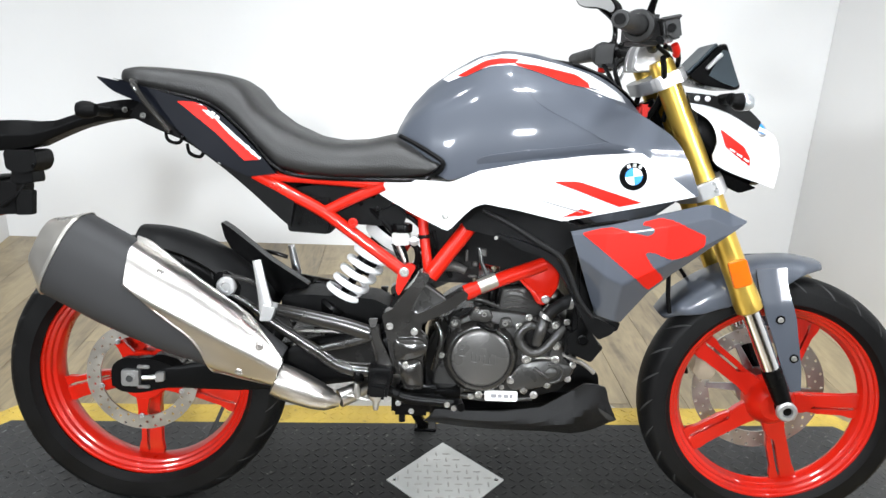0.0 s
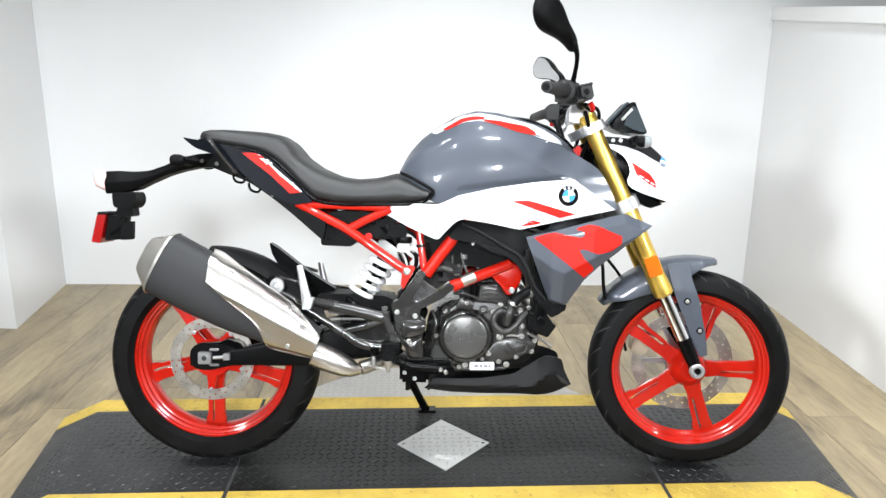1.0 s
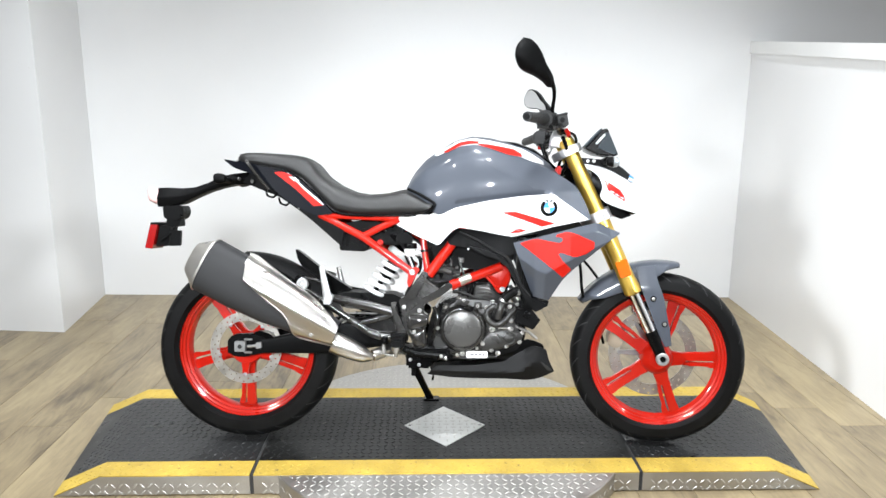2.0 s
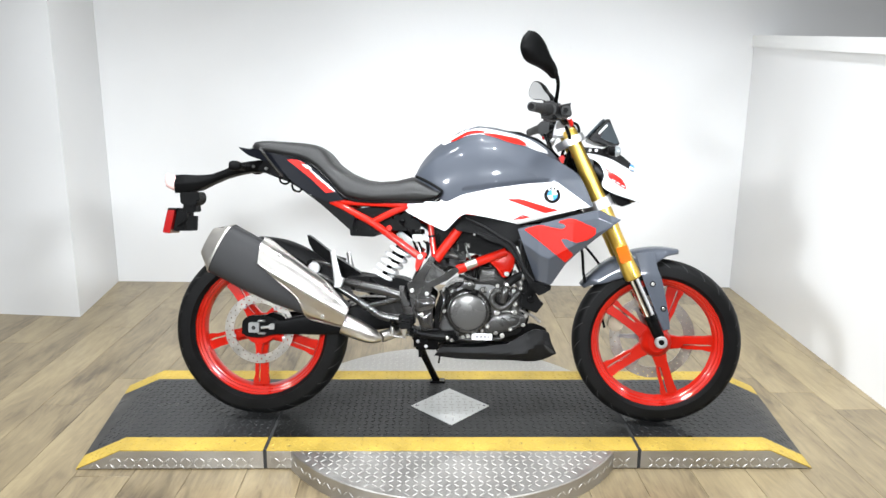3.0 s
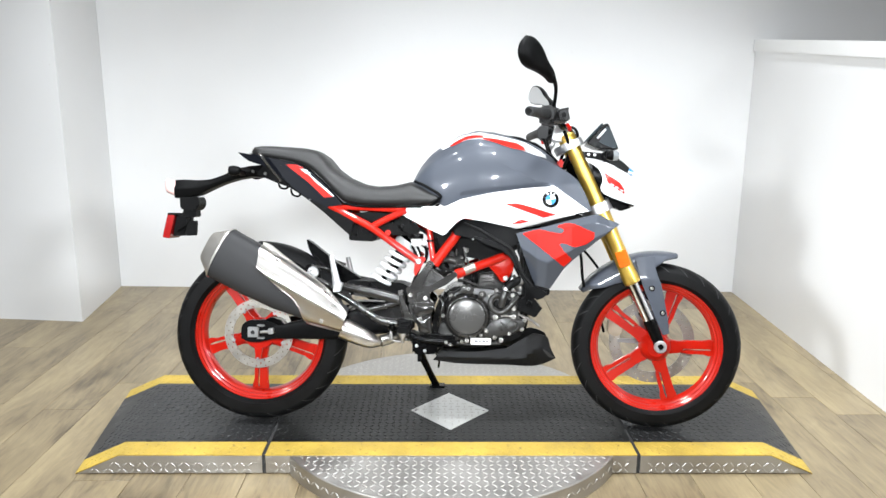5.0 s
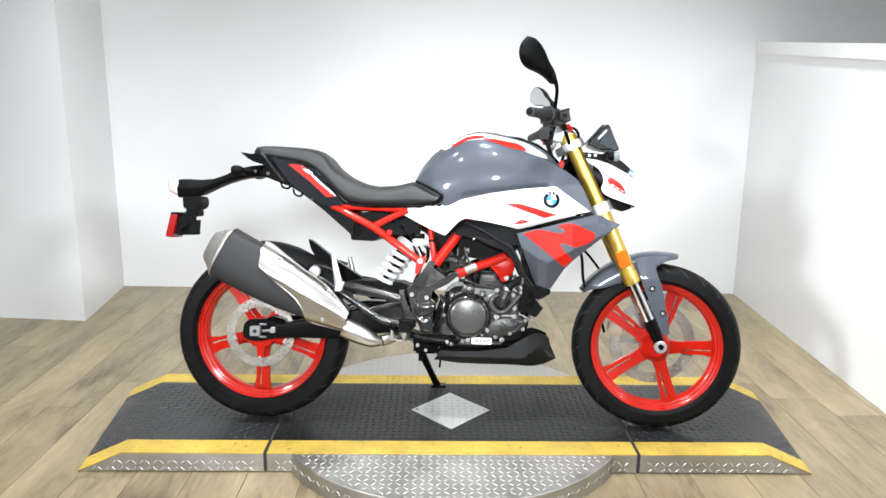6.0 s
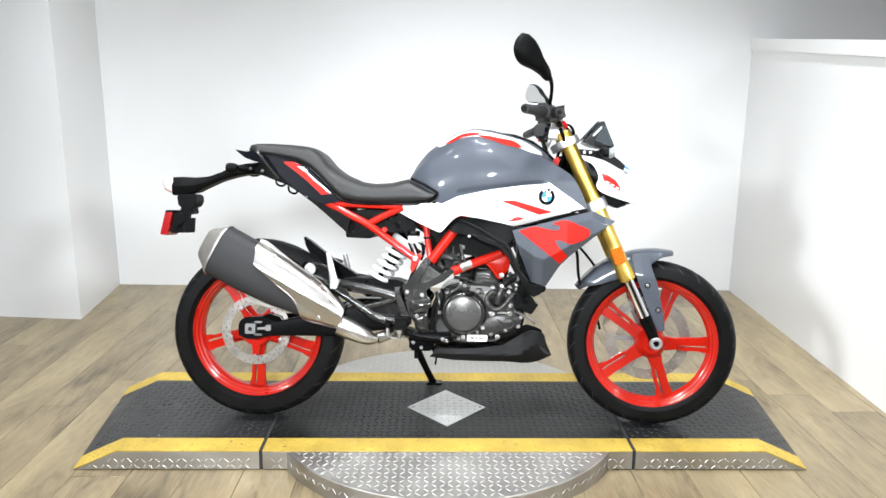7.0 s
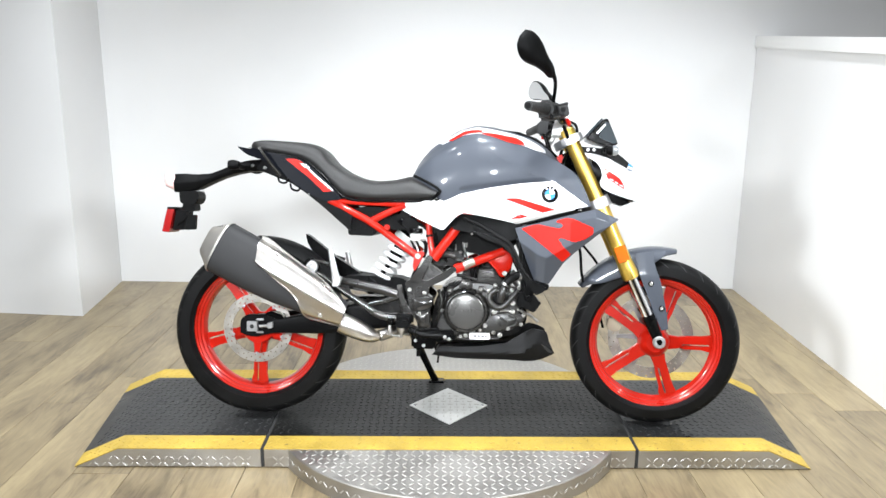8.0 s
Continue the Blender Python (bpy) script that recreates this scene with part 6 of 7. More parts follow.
# battery box, wiring, reservoir, shock
bm = bmesh.new()
add_prism(bm, rounded([(0.322, 0.735), (0.322, 0.647), (0.408, 0.644), (0.430, 0.668), (0.520, 0.665), (0.540, 0.74), (0.42, 0.752)], 0.008), -0.095, 0.095, 0.006, 2)
part("battery_box", bm, M_BLACKMATT, bike, "matt black battery box under the seat")
bm = bmesh.new()
add_box(bm, (0.330, -0.106, 0.648), (0.412, -0.090, 0.720), 0.005, 2)
tray = part("fuse_box", bm, M_BLACKMATT, bike, "matt black fuse box with moulded marks")
for k in range(4):
    bm = bmesh.new()
    add_box(bm, (0.346 + 0.014 * k, -0.1078, 0.664), (0.354 + 0.014 * k, -0.1055, 0.692 - 0.006 * (k % 2)), 0.0006)
    part("moulded_mark", bm, M_BLACKPL, tray)
for x, z in ((0.350, 0.704), (0.392, 0.704)):
    bolt(x, -0.106, z, 0.005, 0.003, tray, M_BLACKPL)
for x, z in ((0.470, 0.712), (0.505, 0.700), (0.495, 0.728)):
    bolt(x, -0.096, z, 0.006, 0.003, None, M_BLACKPL)
bm = bmesh.new()
add_prism(bm, rounded([(0.536, 0.657), (0.574, 0.657), (0.576, 0.632), (0.540, 0.630)], 0.008), -0.125, -0.085, 0.004, 2)
res = part("fluid_reservoir", bm, M_RESERVOIR, bike, "white brake fluid reservoir")
bm = bmesh.new()
add_lathe(bm, [(0.0, 0), (0.021, 0), (0.022, 0.003), (0.022, 0.014), (0.020, 0.017), (0, 0.017)], (0.556, -0.105, 0.657), (0, 0, 1), 24)
part("cap", bm, M_BLACKPL, res, "black screw cap")
bm = bmesh.new()
add_lathe(bm, [(0.010, 0), (0.010, 0.01), (0.006, 0.012), (0, 0.012)], (0.583, -0.118, 0.642), (0, -1, 0), 14)
part("reservoir_bolt", bm, M_SILVER, res, "silver bolt")
bm = bmesh.new()
add_prism(bm, rounded([(0.512, 0.700), (0.545, 0.712), (0.566, 0.690), (0.560, 0.672), (0.530, 0.662), (0.508, 0.676)], 0.006), -0.110, -0.070, 0.004, 2)
part("hose_bracket", bm, M_BLACKMATT, bike, "black hose bracket")
for k in range(2):
    bm = bmesh.new()
    add_tube(bm, [(0.540 + 0.010 * k, -0.118, 0.634), (0.550 + 0.010 * k, -0.122, 0.612), (0.558 + 0.008 * k, -0.122, 0.592), (0.560 + 0.008 * k, -0.118, 0.572)], 0.0036, 8, 14)
    part("brake_line", bm, M_BOLT if k else M_BLACKPL, bike, "thin brake line")
bm = bmesh.new()
add_tube(bm, [(0.572, -0.110, 0.640), (0.588, -0.115, 0.625), (0.590, -0.110, 0.600), (0.582, -0.105, 0.575)], 0.006, 10, 16)
part("hose", bm, M_BLACKPL, bike, "thin black hose")
bm = bmesh.new()
add_tube(bm, [(0.535, -0.02, 0.712), (0.575, -0.04, 0.690), (0.604, -0.08, 0.672)], 0.012, 12, 12)
part("cross_tube", bm, M_REDFRAME, bike, "red frame cross tube")
for k in range(2):
    bm = bmesh.new()
    add_lathe(bm, [(0.0118, -0.004), (0.0128, -0.003), (0.0128, 0.003), (0.0118, 0.004)], (0.602 + 0.003 * k, -0.109, 0.650 - 0.026 * k), (0.1, 0, -1), 16, True)
    part("cable_tie", bm, M_BLACKMATT, bike, "black cable tie round the frame tube")
A0, A1 = Vector((0.523, -0.03, 0.641)), Vector((0.403, -0.03, 0.468))
AX = (A1 - A0).normalized()
S1, S2 = Vector((0, 1, 0)), AX.cross(Vector((0, 1, 0)))
bm = bmesh.new()
turns, steps = 6.2, 18
pts = []
for k in range(int(turns * steps) + 1):
    t = k / (turns * steps)
    a = 2 * math.pi * turns * t
    pts.append(A0 + AX * (0.020 + 0.158 * t) + 0.0345 * (math.cos(a) * S1 + math.sin(a) * S2))
rings = []
for i, q in enumerate(pts):
    dd = (pts[min(i + 1, len(pts) - 1)] - pts[max(i - 1, 0)]).normalized()
    rad = ((q - A0) - AX * (q - A0).dot(AX)).normalized()
    up = dd.cross(rad)
    rings.append([q + 0.0076 * (math.cos(b2) * rad + math.sin(b2) * up) for b2 in (2 * math.pi * j / 8 for j in range(8))])
add_rings(bm, rings)
part("shock_spring", bm, M_SPRING, bike, "white coil spring of the rear shock")
bm = bmesh.new()
add_lathe(bm, [(0, -0.02), (0.020, -0.02), (0.040, 0.0), (0.042, 0.02), (0.024, 0.026), (0.022, 0.10), (0.009, 0.10), (0.009, 0.19), (0.034, 0.192), (0.036, 0.20), (0.02, 0.225), (0, 0.225)], A0, AX, 24)
part("shock_body", bm, M_BLACKPL, bike, "black rear shock body")
bm = bmesh.new()
add_lathe(bm, [(0.043, 0.0), (0.046, 0.004), (0.046, 0.020), (0.043, 0.024)], A0 - AX * 0.004, AX, 24, True)
part("spring_collar", bm, M_SPRING, bike, "white spring collar")
for pts in ([(0.49, -0.09, 0.70), (0.53, -0.11, 0.665), (0.56, -0.10, 0.62), (0.572, -0.10, 0.57)], [(0.50, -0.06, 0.69), (0.56, -0.09, 0.69), (0.60, -0.09, 0.66), (0.63, -0.08, 0.60)], [(0.555, -0.115, 0.632), (0.562, -0.12, 0.60), (0.572, -0.118, 0.575), (0.52, -0.11, 0.45), (0.48, -0.12, 0.38)], [(0.62, -0.10, 0.66), (0.64, -0.09, 0.60), (0.66, -0.07, 0.56)]):
    bm = bmesh.new()
    add_tube(bm, pts, 0.0055, 8, 18)
    part("hose", bm, M_BLACKMATT, bike, "thin black hose")
bm = bmesh.new()
add_box(bm, (0.60, -0.07, 0.545), (0.72, 0.07, 0.62), 0.012, 2)
add_box(bm, (0.655, -0.10, 0.60), (0.70, -0.06, 0.655), 0.006, 2)
tb = part("throttle_body", bm, M_ENGDARK, bike, "dark throttle body")
bm = bmesh.new()
add_tube(bm, [(0.640, -0.09, 0.585), (0.668, -0.10, 0.588), (0.690, -0.10, 0.580)], [0.010, 0.011, 0.008], 10, 8)
part("injector", bm, M_COVER, tb, "grey injector body")
for x, z, dx, dz in ((0.704, 0.590, 0.010, 0.010), (0.696, 0.566, 0.018, 0.005), (0.688, 0.600, 0.006, 0.024), (0.716, 0.612, 0.016, 0.016)):
    bm = bmesh.new()
    add_box(bm, (x, -0.104, z), (x + dx, -0.092, z + dz), 0.002)
    part("connector", bm, M_COVER, tb, "grey connector")
bm = bmesh.new()
add_tube(bm, [(0.716, -0.10, 0.63), (0.722, -0.104, 0.600), (0.735, -0.104, 0.565), (0.73, -0.10, 0.535)], 0.004, 8, 14)
part("sensor_wire", bm, M_ENGINE, tb)

# ---- swingarm, rear axle, hugger ----
for s in (-1, 1):
    bm = bmesh.new()
    rings = []
    for x, z, h, w, y in ((-0.045, 0.322, 0.020, 0.010, 0.098), (-0.02, 0.324, 0.024, 0.012, 0.098), (0.03, 0.327, 0.025, 0.012, 0.098), (0.10, 0.332, 0.026, 0.014, 0.10), (0.22, 0.346, 0.040, 0.018, 0.102), (0.34, 0.366, 0.050, 0.020, 0.10), (0.46, 0.385, 0.055, 0.022, 0.09), (0.55, 0.395, 0.045, 0.022, 0.085)):
        rings.append([(x, s * y + w * math.copysign(abs(math.cos(a)) ** 0.5, math.cos(a)), z + h * math.copysign(abs(math.sin(a)) ** 0.5, math.sin(a))) for a in (2 * math.pi * k / 16 for k in range(16))])
    add_rings(bm, rings)
    part("swingarm", bm, M_DUCT, bike, "black cast swingarm")
bm = bmesh.new()
add_box(bm, (0.30, -0.10, 0.33), (0.40, 0.10, 0.41), 0.012, 2)
part("swingarm_bridge", bm, M_ENGDARK, bike, "black swingarm bridge")
AXLE_UP = Matrix.Translation((0.012, 0, 0.022))
bm = bmesh.new()
add_prism(bm, rounded([(-0.056, 0.285), (-0.056, 0.330), (-0.030, 0.348), (0.030, 0.345), (0.075, 0.335), (0.075, 0.288), (0.0, 0.270), (-0.035, 0.272)], 0.015), -0.111, -0.095, 0.005, 3)
part("axle_boss", bm, M_DUCT, bike, "black swingarm end", AXLE_UP)
bm = bmesh.new()
add_prism(bm, rounded([(-0.030, 0.290), (-0.030, 0.324), (0.006, 0.324), (0.006, 0.290)], 0.004), -0.124, -0.110, 0.003, 2)
adj = part("chain_adjuster", bm, M_SILVER, bike, "silver axle block", AXLE_UP)
for z in (0.283, 0.326):
    bm = bmesh.new()
    add_box(bm, (0.000, -0.118, z), (0.026, -0.110, z + 0.007), 0.002)
    part("clamp_plate", bm, M_SILVER, adj, "silver plate", AXLE_UP)
bm = bmesh.new()
add_lathe(bm, [(0.0115, 0), (0.0115, 0.003), (0.0075, 0.003), (0.007, 0.0)], (-0.012, -0.124, 0.307), (0, -1, 0), 20, True)
part("axle_nut", bm, M_SILVER, adj, "silver axle nut", AXLE_UP)
# the hollow axle end is a dark disc that paints its inner shade
bm = bmesh.new()
add_lathe(bm, [(0.0, 0), (0.0072, 0), (0.0072, 0.0012), (0.0, 0.0012)], (-0.012, -0.124, 0.307), (0, -1, 0), 16)
part("axle_hole", bm, M_SHADOWGAP, adj, "dark disc for the shade in the axle hole", AXLE_UP)
bm = bmesh.new()
add_tube(bm, [(0.012, -0.117, 0.307), (0.048, -0.117, 0.310)], 0.005, 8)
add_prism(bm, rounded([(0.040, 0.300), (0.040, 0.320), (0.058, 0.322), (0.058, 0.302)], 0.003), -0.122, -0.108, 0.002, 1)
part("adjuster_screw", bm, M_SILVER, adj, "silver screw", AXLE_UP)
bm = bmesh.new()
add_prism(bm, rounded([(-0.045, 0.325), (-0.020, 0.345), (0.03, 0.350), (0.06, 0.33), (0.04, 0.30), (-0.04, 0.285), (-0.05, 0.30)], 0.012), -0.108, -0.092, 0.005, 2)
part("caliper_bracket", bm, M_BLACKPL, bike, "black caliper bracket", AXLE_UP)
bm = bmesh.new()
add_prism(bm, rounded([(0.015, 0.350), (0.055, 0.382), (0.10, 0.370), (0.115, 0.338), (0.07, 0.325)], 0.012), -0.110, -0.07, 0.006, 2)
part("rear_caliper", bm, M_BLACKPL, bike, "black rear brake caliper")
bm = bmesh.new()
rings = []
for k in range(20):
    a = radians(30 + 62 * k / 19)
    r0 = 0.330
    w = 0.082 - 0.02 * (k / 19)
    ring = []
    for j in range(9):
        u = -1 + 2 * j / 8
        rr = r0 - 0.035 * abs(u) ** 2.5
        ring.append((rr * math.cos(a), u * w, RZ + rr * math.sin(a)))
    inner = [(x * 0.985, y * 0.95, RZ + (z - RZ) * 0.985) for x, y, z in ring[::-1]]
    rings.append(ring + inner)
add_rings(bm, rings)
part("rear_hugger", bm, M_BELLY, bike, "black rear hugger")
bm = bmesh.new()
add_prism(bm, rounded([(0.150, 0.645), (0.172, 0.632), (0.262, 0.562), (0.345, 0.510), (0.33, 0.46), (0.25, 0.48), (0.19, 0.555), (0.158, 0.612)], 0.005), 0.02, 0.055, 0.003, 1)
part("splash_guard", bm, M_BLACKPL, bike, "black splash guard")
bm = bmesh.new()
add_prism(bm, rounded([(0.30, 0.50), (0.36, 0.505), (0.50, 0.50), (0.54, 0.48), (0.50, 0.44), (0.36, 0.45), (0.30, 0.46)], 0.01), -0.05, 0.06, 0.006, 2)
part("linkage_cover", bm, M_BLACKMATT, bike, "black inner cover")

# ---- exhaust ----
EA, ED = Vector((-0.087, 0, 0.603)), Vector((0.885, 0, -0.465)).normalized()
EU = Vector((0.465, 0, 0.885)).normalized()
EH = ((-0.050, 0.048), (-0.046, 0.053), (0.0, 0.088), (0.12, 0.087), (0.24, 0.079), (0.36, 0.060), (0.44, 0.042), (0.48, 0.034))
EW = ((-0.050, 0.032), (-0.046, 0.036), (0.0, 0.062), (0.20, 0.060), (0.36, 0.046), (0.48, 0.032))
EY = -0.185


def exhaust_ring(s, grow=0.0, n=36):
    h, w = ramp(s, EH) + grow, ramp(s, EW) + grow
    c = EA + ED * s
    shift = 0.035 * max(0, s - 0.2)
    return [c + EU * (h * math.copysign(abs(math.sin(a)) ** 0.72, math.sin(a))) + Vector((0, EY + shift + w * math.copysign(abs(math.cos(a)) ** 0.72, math.cos(a)), 0)) for a in (2 * math.pi * k / n for k in range(n))]


def exhaust_y(x, z):
    q = Vector((x, 0, z)) - EA
    s, p = q.dot(ED), q.dot(EU)
    h, w = ramp(s, EH) + 0.004, ramp(s, EW)
    k = max(0.0, 1 - min(1, abs(p) / h) ** 2.78) ** (1 / 2.78)
    return EY + 0.035 * max(0, s - 0.2) - w * k


bm = bmesh.new()
add_rings(bm, [exhaust_ring(s) for s in (0.0, 0.004, 0.06, 0.12, 0.18, 0.24, 0.30, 0.36, 0.42, 0.46)])
can = part("silencer", bm, M_CAN, bike, "dark grey silencer with a bare steel heat shield")
bm = bmesh.new()
rings = [exhaust_ring(0.003, 0.0025), exhaust_ring(-0.004, 0.0025), exhaust_ring(-0.005, 0.0), exhaust_ring(-0.025), exhaust_ring(-0.046), exhaust_ring(-0.050)]
for k, back in ((0.82, 0.050), (0.76, 0.046), (0.72, 0.010)):
    mid = EA - ED * back + Vector((0, EY, 0))
    rings.append([mid + (q - (EA - ED * 0.050 + Vector((0, EY, 0)))) * k for q in exhaust_ring(-0.050)])
add_rings(bm, rings)
part("end_cap", bm, M_CAPSTEEL, can, "bare steel end cap", sharp=28)
# near-black disc in place of the bore, with its darkness as colour
bm = bmesh.new()
add_lathe(bm, [(0.0, 0.0), (0.026, 0.0), (0.027, 0.001), (0.0, 0.0012)], EA - ED * 0.012 + Vector((0, EY, 0)), -ED, 24)
part("outlet", bm, M_SHADOWGAP, can, "dark disc for the shade in the outlet")


def shield_y(x, z):
    """The shield follows the can, with a pressed ridge along it and a lip at the lower edge."""
    q = Vector((x, 0, z)) - EA
    s, p = q.dot(ED), q.dot(EU)
    ridge = 0.006 * math.exp(-((p - 0.030 + 0.05 * s) / 0.017) ** 2) - 0.003 * math.exp(-((p + 0.008 + 0.05 * s) / 0.018) ** 2)
    return exhaust_y(x, z) - ridge


bm = bmesh.new()
add_panel(bm, [(0.054, 0.640), (0.080, 0.630), (0.126, 0.594), (0.182, 0.552), (0.249, 0.504), (0.295, 0.461), (0.338, 0.408)], [(0.050, 0.562), (0.116, 0.502), (0.161, 0.462), (0.183, 0.430), (0.198, 0.388), (0.214, 0.370), (0.262, 0.358), (0.312, 0.346)], shield_y, 60, 32, 0.003, True, 0.006)
shield = part("heat_shield", bm, M_STEEL, can, "brushed steel heat shield")
for edge, nm in (([(0.054, 0.640), (0.080, 0.630), (0.126, 0.594), (0.182, 0.552), (0.249, 0.504), (0.295, 0.461), (0.336, 0.412)], "shield_lip"), ([(0.050, 0.562), (0.116, 0.502), (0.161, 0.462), (0.183, 0.430), (0.198, 0.388), (0.214, 0.370), (0.262, 0.358), (0.310, 0.347)], "shield_lip")):
    bm = bmesh.new()
    add_tube(bm, [(x, shield_y(x, z) - 0.005, z) for x, z in edge], 0.0025, 8, 40)
    part(nm, bm, M_STEEL, shield, "rolled edge")
for x, z in ((0.111, 0.583), (0.294, 0.439), (0.253, 0.386)):
    bolt(x, shield_y(x, z) - 0.005, z, 0.0085, 0.005, can, M_STEEL)
bm = bmesh.new()
add_tube(bm, [(0.314, -0.170, 0.357), (0.360, -0.164, 0.337), (0.405, -0.156, 0.316), (0.432, -0.150, 0.306), (0.440, -0.148, 0.303)], [0.034, 0.035, 0.034, 0.032, 0.029, 0.023, 0.010], 20, 28)
tip = part("exhaust_link", bm, M_STEEL, can, "bare steel tapered link pipe cover")
bm = bmesh.new()
add_lathe(bm, [(0.031, -0.004), (0.0325, 0.0), (0.0325, 0.005), (0.031, 0.008)], (0.318, -0.170, 0.355), (0.9, 0.1, -0.42), 24, True)
part("joint_band", bm, M_ENGDARK, tip, "dark joint band")
for x, z in ((0.350, 0.358), (0.408, 0.330)):
    bolt(x, -0.186 if x < 0.4 else -0.175, z, 0.006, 0.005, can, M_STEEL)
bm = bmesh.new()
add_tube(bm, [(0.44, -0.143, 0.310), (0.47, -0.125, 0.318), (0.50, -0.09, 0.325), (0.56, -0.04, 0.31), (0.66, 0.02, 0.285), (0.80, 0.04, 0.29), (0.92, 0.02, 0.36), (0.93, 0.0, 0.46), (0.88, 0, 0.52)], 0.019, 14, 50)
part("exhaust_pipe", bm, M_STEEL, bike, "heat-tinted steel exhaust pipe")
bm = bmesh.new()
add_prism(bm, rounded([(0.185, 0.565), (0.215, 0.572), (0.240, 0.545), (0.232, 0.495), (0.200, 0.490), (0.185, 0.53)], 0.012), -0.150, -0.138, 0.003, 2)
part("silencer_strap", bm, M_BLACKPL, bike, "black silencer bracket")
bm = bmesh.new()
add_lathe(bm, [(0.0, 0), (0.020, 0), (0.020, 0.006), (0.0175, 0.009), (0.010, 0.009), (0.008, 0.006), (0, 0.006)], (0.212, -0.150, 0.540), (0, -1, 0), 24)
part("silencer_bolt", bm, M_SILVER, bike, "large silver washer bolt")

# ---- engine ----
bm = bmesh.new()
add_prism(bm, rounded([(0.600, 0.315), (0.612, 0.440), (0.660, 0.505), (0.760, 0.520), (0.880, 0.500), (0.935, 0.430), (0.930, 0.350), (0.860, 0.318)], 0.03), -0.115, 0.13, 0.012, 3)
eng = part("engine_block", bm, M_ENGDARK, bike, "dark cast single-cylinder engine")
bm = bmesh.new()
add_pad(bm, rounded([(0.628, 0.330), (0.640, 0.420), (0.662, 0.480), (0.712, 0.512), (0.800, 0.508), (0.850, 0.496), (0.898, 0.468), (0.926, 0.405), (0.918, 0.366), (0.870, 0.345), (0.805, 0.333), (0.700, 0.325)], 0.018, 5), -0.10, -0.132, 0.004, 0.007)
part("engine_cover", bm, M_ENGINE, eng, "graphite painted engine side cover", sharp=60)
# clutch cover: a stepped ring and a crowned cap with raised marks
CLX, CLZ = 0.724, 0.411
bm = bmesh.new()
add_lathe(bm, [(0.058, 0.0), (0.080, 0.0), (0.079, 0.008), (0.074, 0.012), (0.072, 0.020), (0.069, 0.0225), (0.0645, 0.0225), (0.061, 0.016)], (CLX, -0.132, CLZ), (0, -1, 0), 72, True)
ring = part("clutch_ring", bm, M_BRACKET, eng, "dark clutch cover ring", sharp=50)
bm = bmesh.new()
add_lathe(bm, [(0.0, 0.010), (0.0610, 0.010), (0.0620, 0.0175), (0.0600, 0.0205), (0.052, 0.0222), (0.036, 0.0245), (0.018, 0.0258), (0.0, 0.0262)], (CLX, -0.132, CLZ), (0, -1, 0), 72)
clutch = part("clutch_cover", bm, M_COVER, eng, "round satin graphite clutch cover with raised letters", sharp=60)
for x, z, w, h in ((-0.047, 0.026, 0.018, 0.0026), (-0.044, 0.016, 0.014, 0.0026), (-0.046, 0.003, 0.020, 0.0026), (-0.020, -0.002, 0.003, 0.014), (-0.011, -0.004, 0.003, 0.013), (-0.003, -0.005, 0.003, 0.012), (0.006, -0.008, 0.003, 0.015), (0.016, -0.010, 0.003, 0.016), (0.028, -0.012, 0.003, 0.017), (-0.020, -0.009, 0.012, 0.0026), (0.004, -0.014, 0.018, 0.0026)):
    bm = bmesh.new()
    r = math.hypot(x + w / 2, z + h / 2)
    y = -0.132 - 0.0262 + 0.006 * (r / 0.06) ** 2
    add_box(bm, (CLX + x, y - 0.0008, CLZ + z), (CLX + x + w, y + 0.003, CLZ + z + h), 0.0008)
    part("raised_bar", bm, M_COVER, clutch, "raised lettering bar")
# filler plug on the ring and a cast neck above it
bm = bmesh.new()
add_tube(bm, [(CLX - 0.010, -0.150, CLZ + 0.076), (CLX + 0.010, -0.156, CLZ + 0.066), (CLX + 0.026, -0.156, CLZ + 0.062), (CLX + 0.030, -0.150, CLZ + 0.074)], 0.0048, 10, 20)
part("sensor_cable", bm, M_BLACKPL, eng, "black sensor cable")
bm = bmesh.new()
add_pad(bm, rounded([(0.696, 0.492), (0.704, 0.516), (0.735, 0.518), (0.748, 0.500), (0.735, 0.486)], 0.006), -0.125, -0.148, 0.002, 0.003)
part("cover_neck", bm, M_ENGINE, eng, "graphite cast neck", sharp=60)
# water pump: a looped pipe round a spout, with the coolant hose above
bm = bmesh.new()
add_tube(bm, [(0.840, -0.144, 0.480), (0.823, -0.148, 0.485), (0.806, -0.148, 0.470), (0.804, -0.149, 0.448), (0.821, -0.150, 0.430), (0.841, -0.150, 0.427), (0.862, -0.149, 0.441), (0.880, -0.147, 0.463), (0.897, -0.142, 0.481)], 0.0098, 14, 44)
pump = part("water_pump", bm, M_ENGINE, eng, "graphite water pump housing", sharp=70)
bm = bmesh.new()
add_tube(bm, [(0.852, -0.150, 0.504), (0.845, -0.156, 0.476), (0.839, -0.152, 0.446)], [0.0115, 0.0120, 0.0105], 14, 12)
part("pump_spout", bm, M_ENGINE, pump, "graphite spout", sharp=70)
bm = bmesh.new()
add_pad(bm, rounded([(0.812, 0.470), (0.822, 0.480), (0.858, 0.476), (0.880, 0.455), (0.862, 0.436), (0.830, 0.434), (0.814, 0.448)], 0.008), -0.12, -0.140, 0.001, 0.003)
part("pump_back", bm, M_ENGDARK, pump, "dark pump back plate", sharp=60)
bm = bmesh.new()
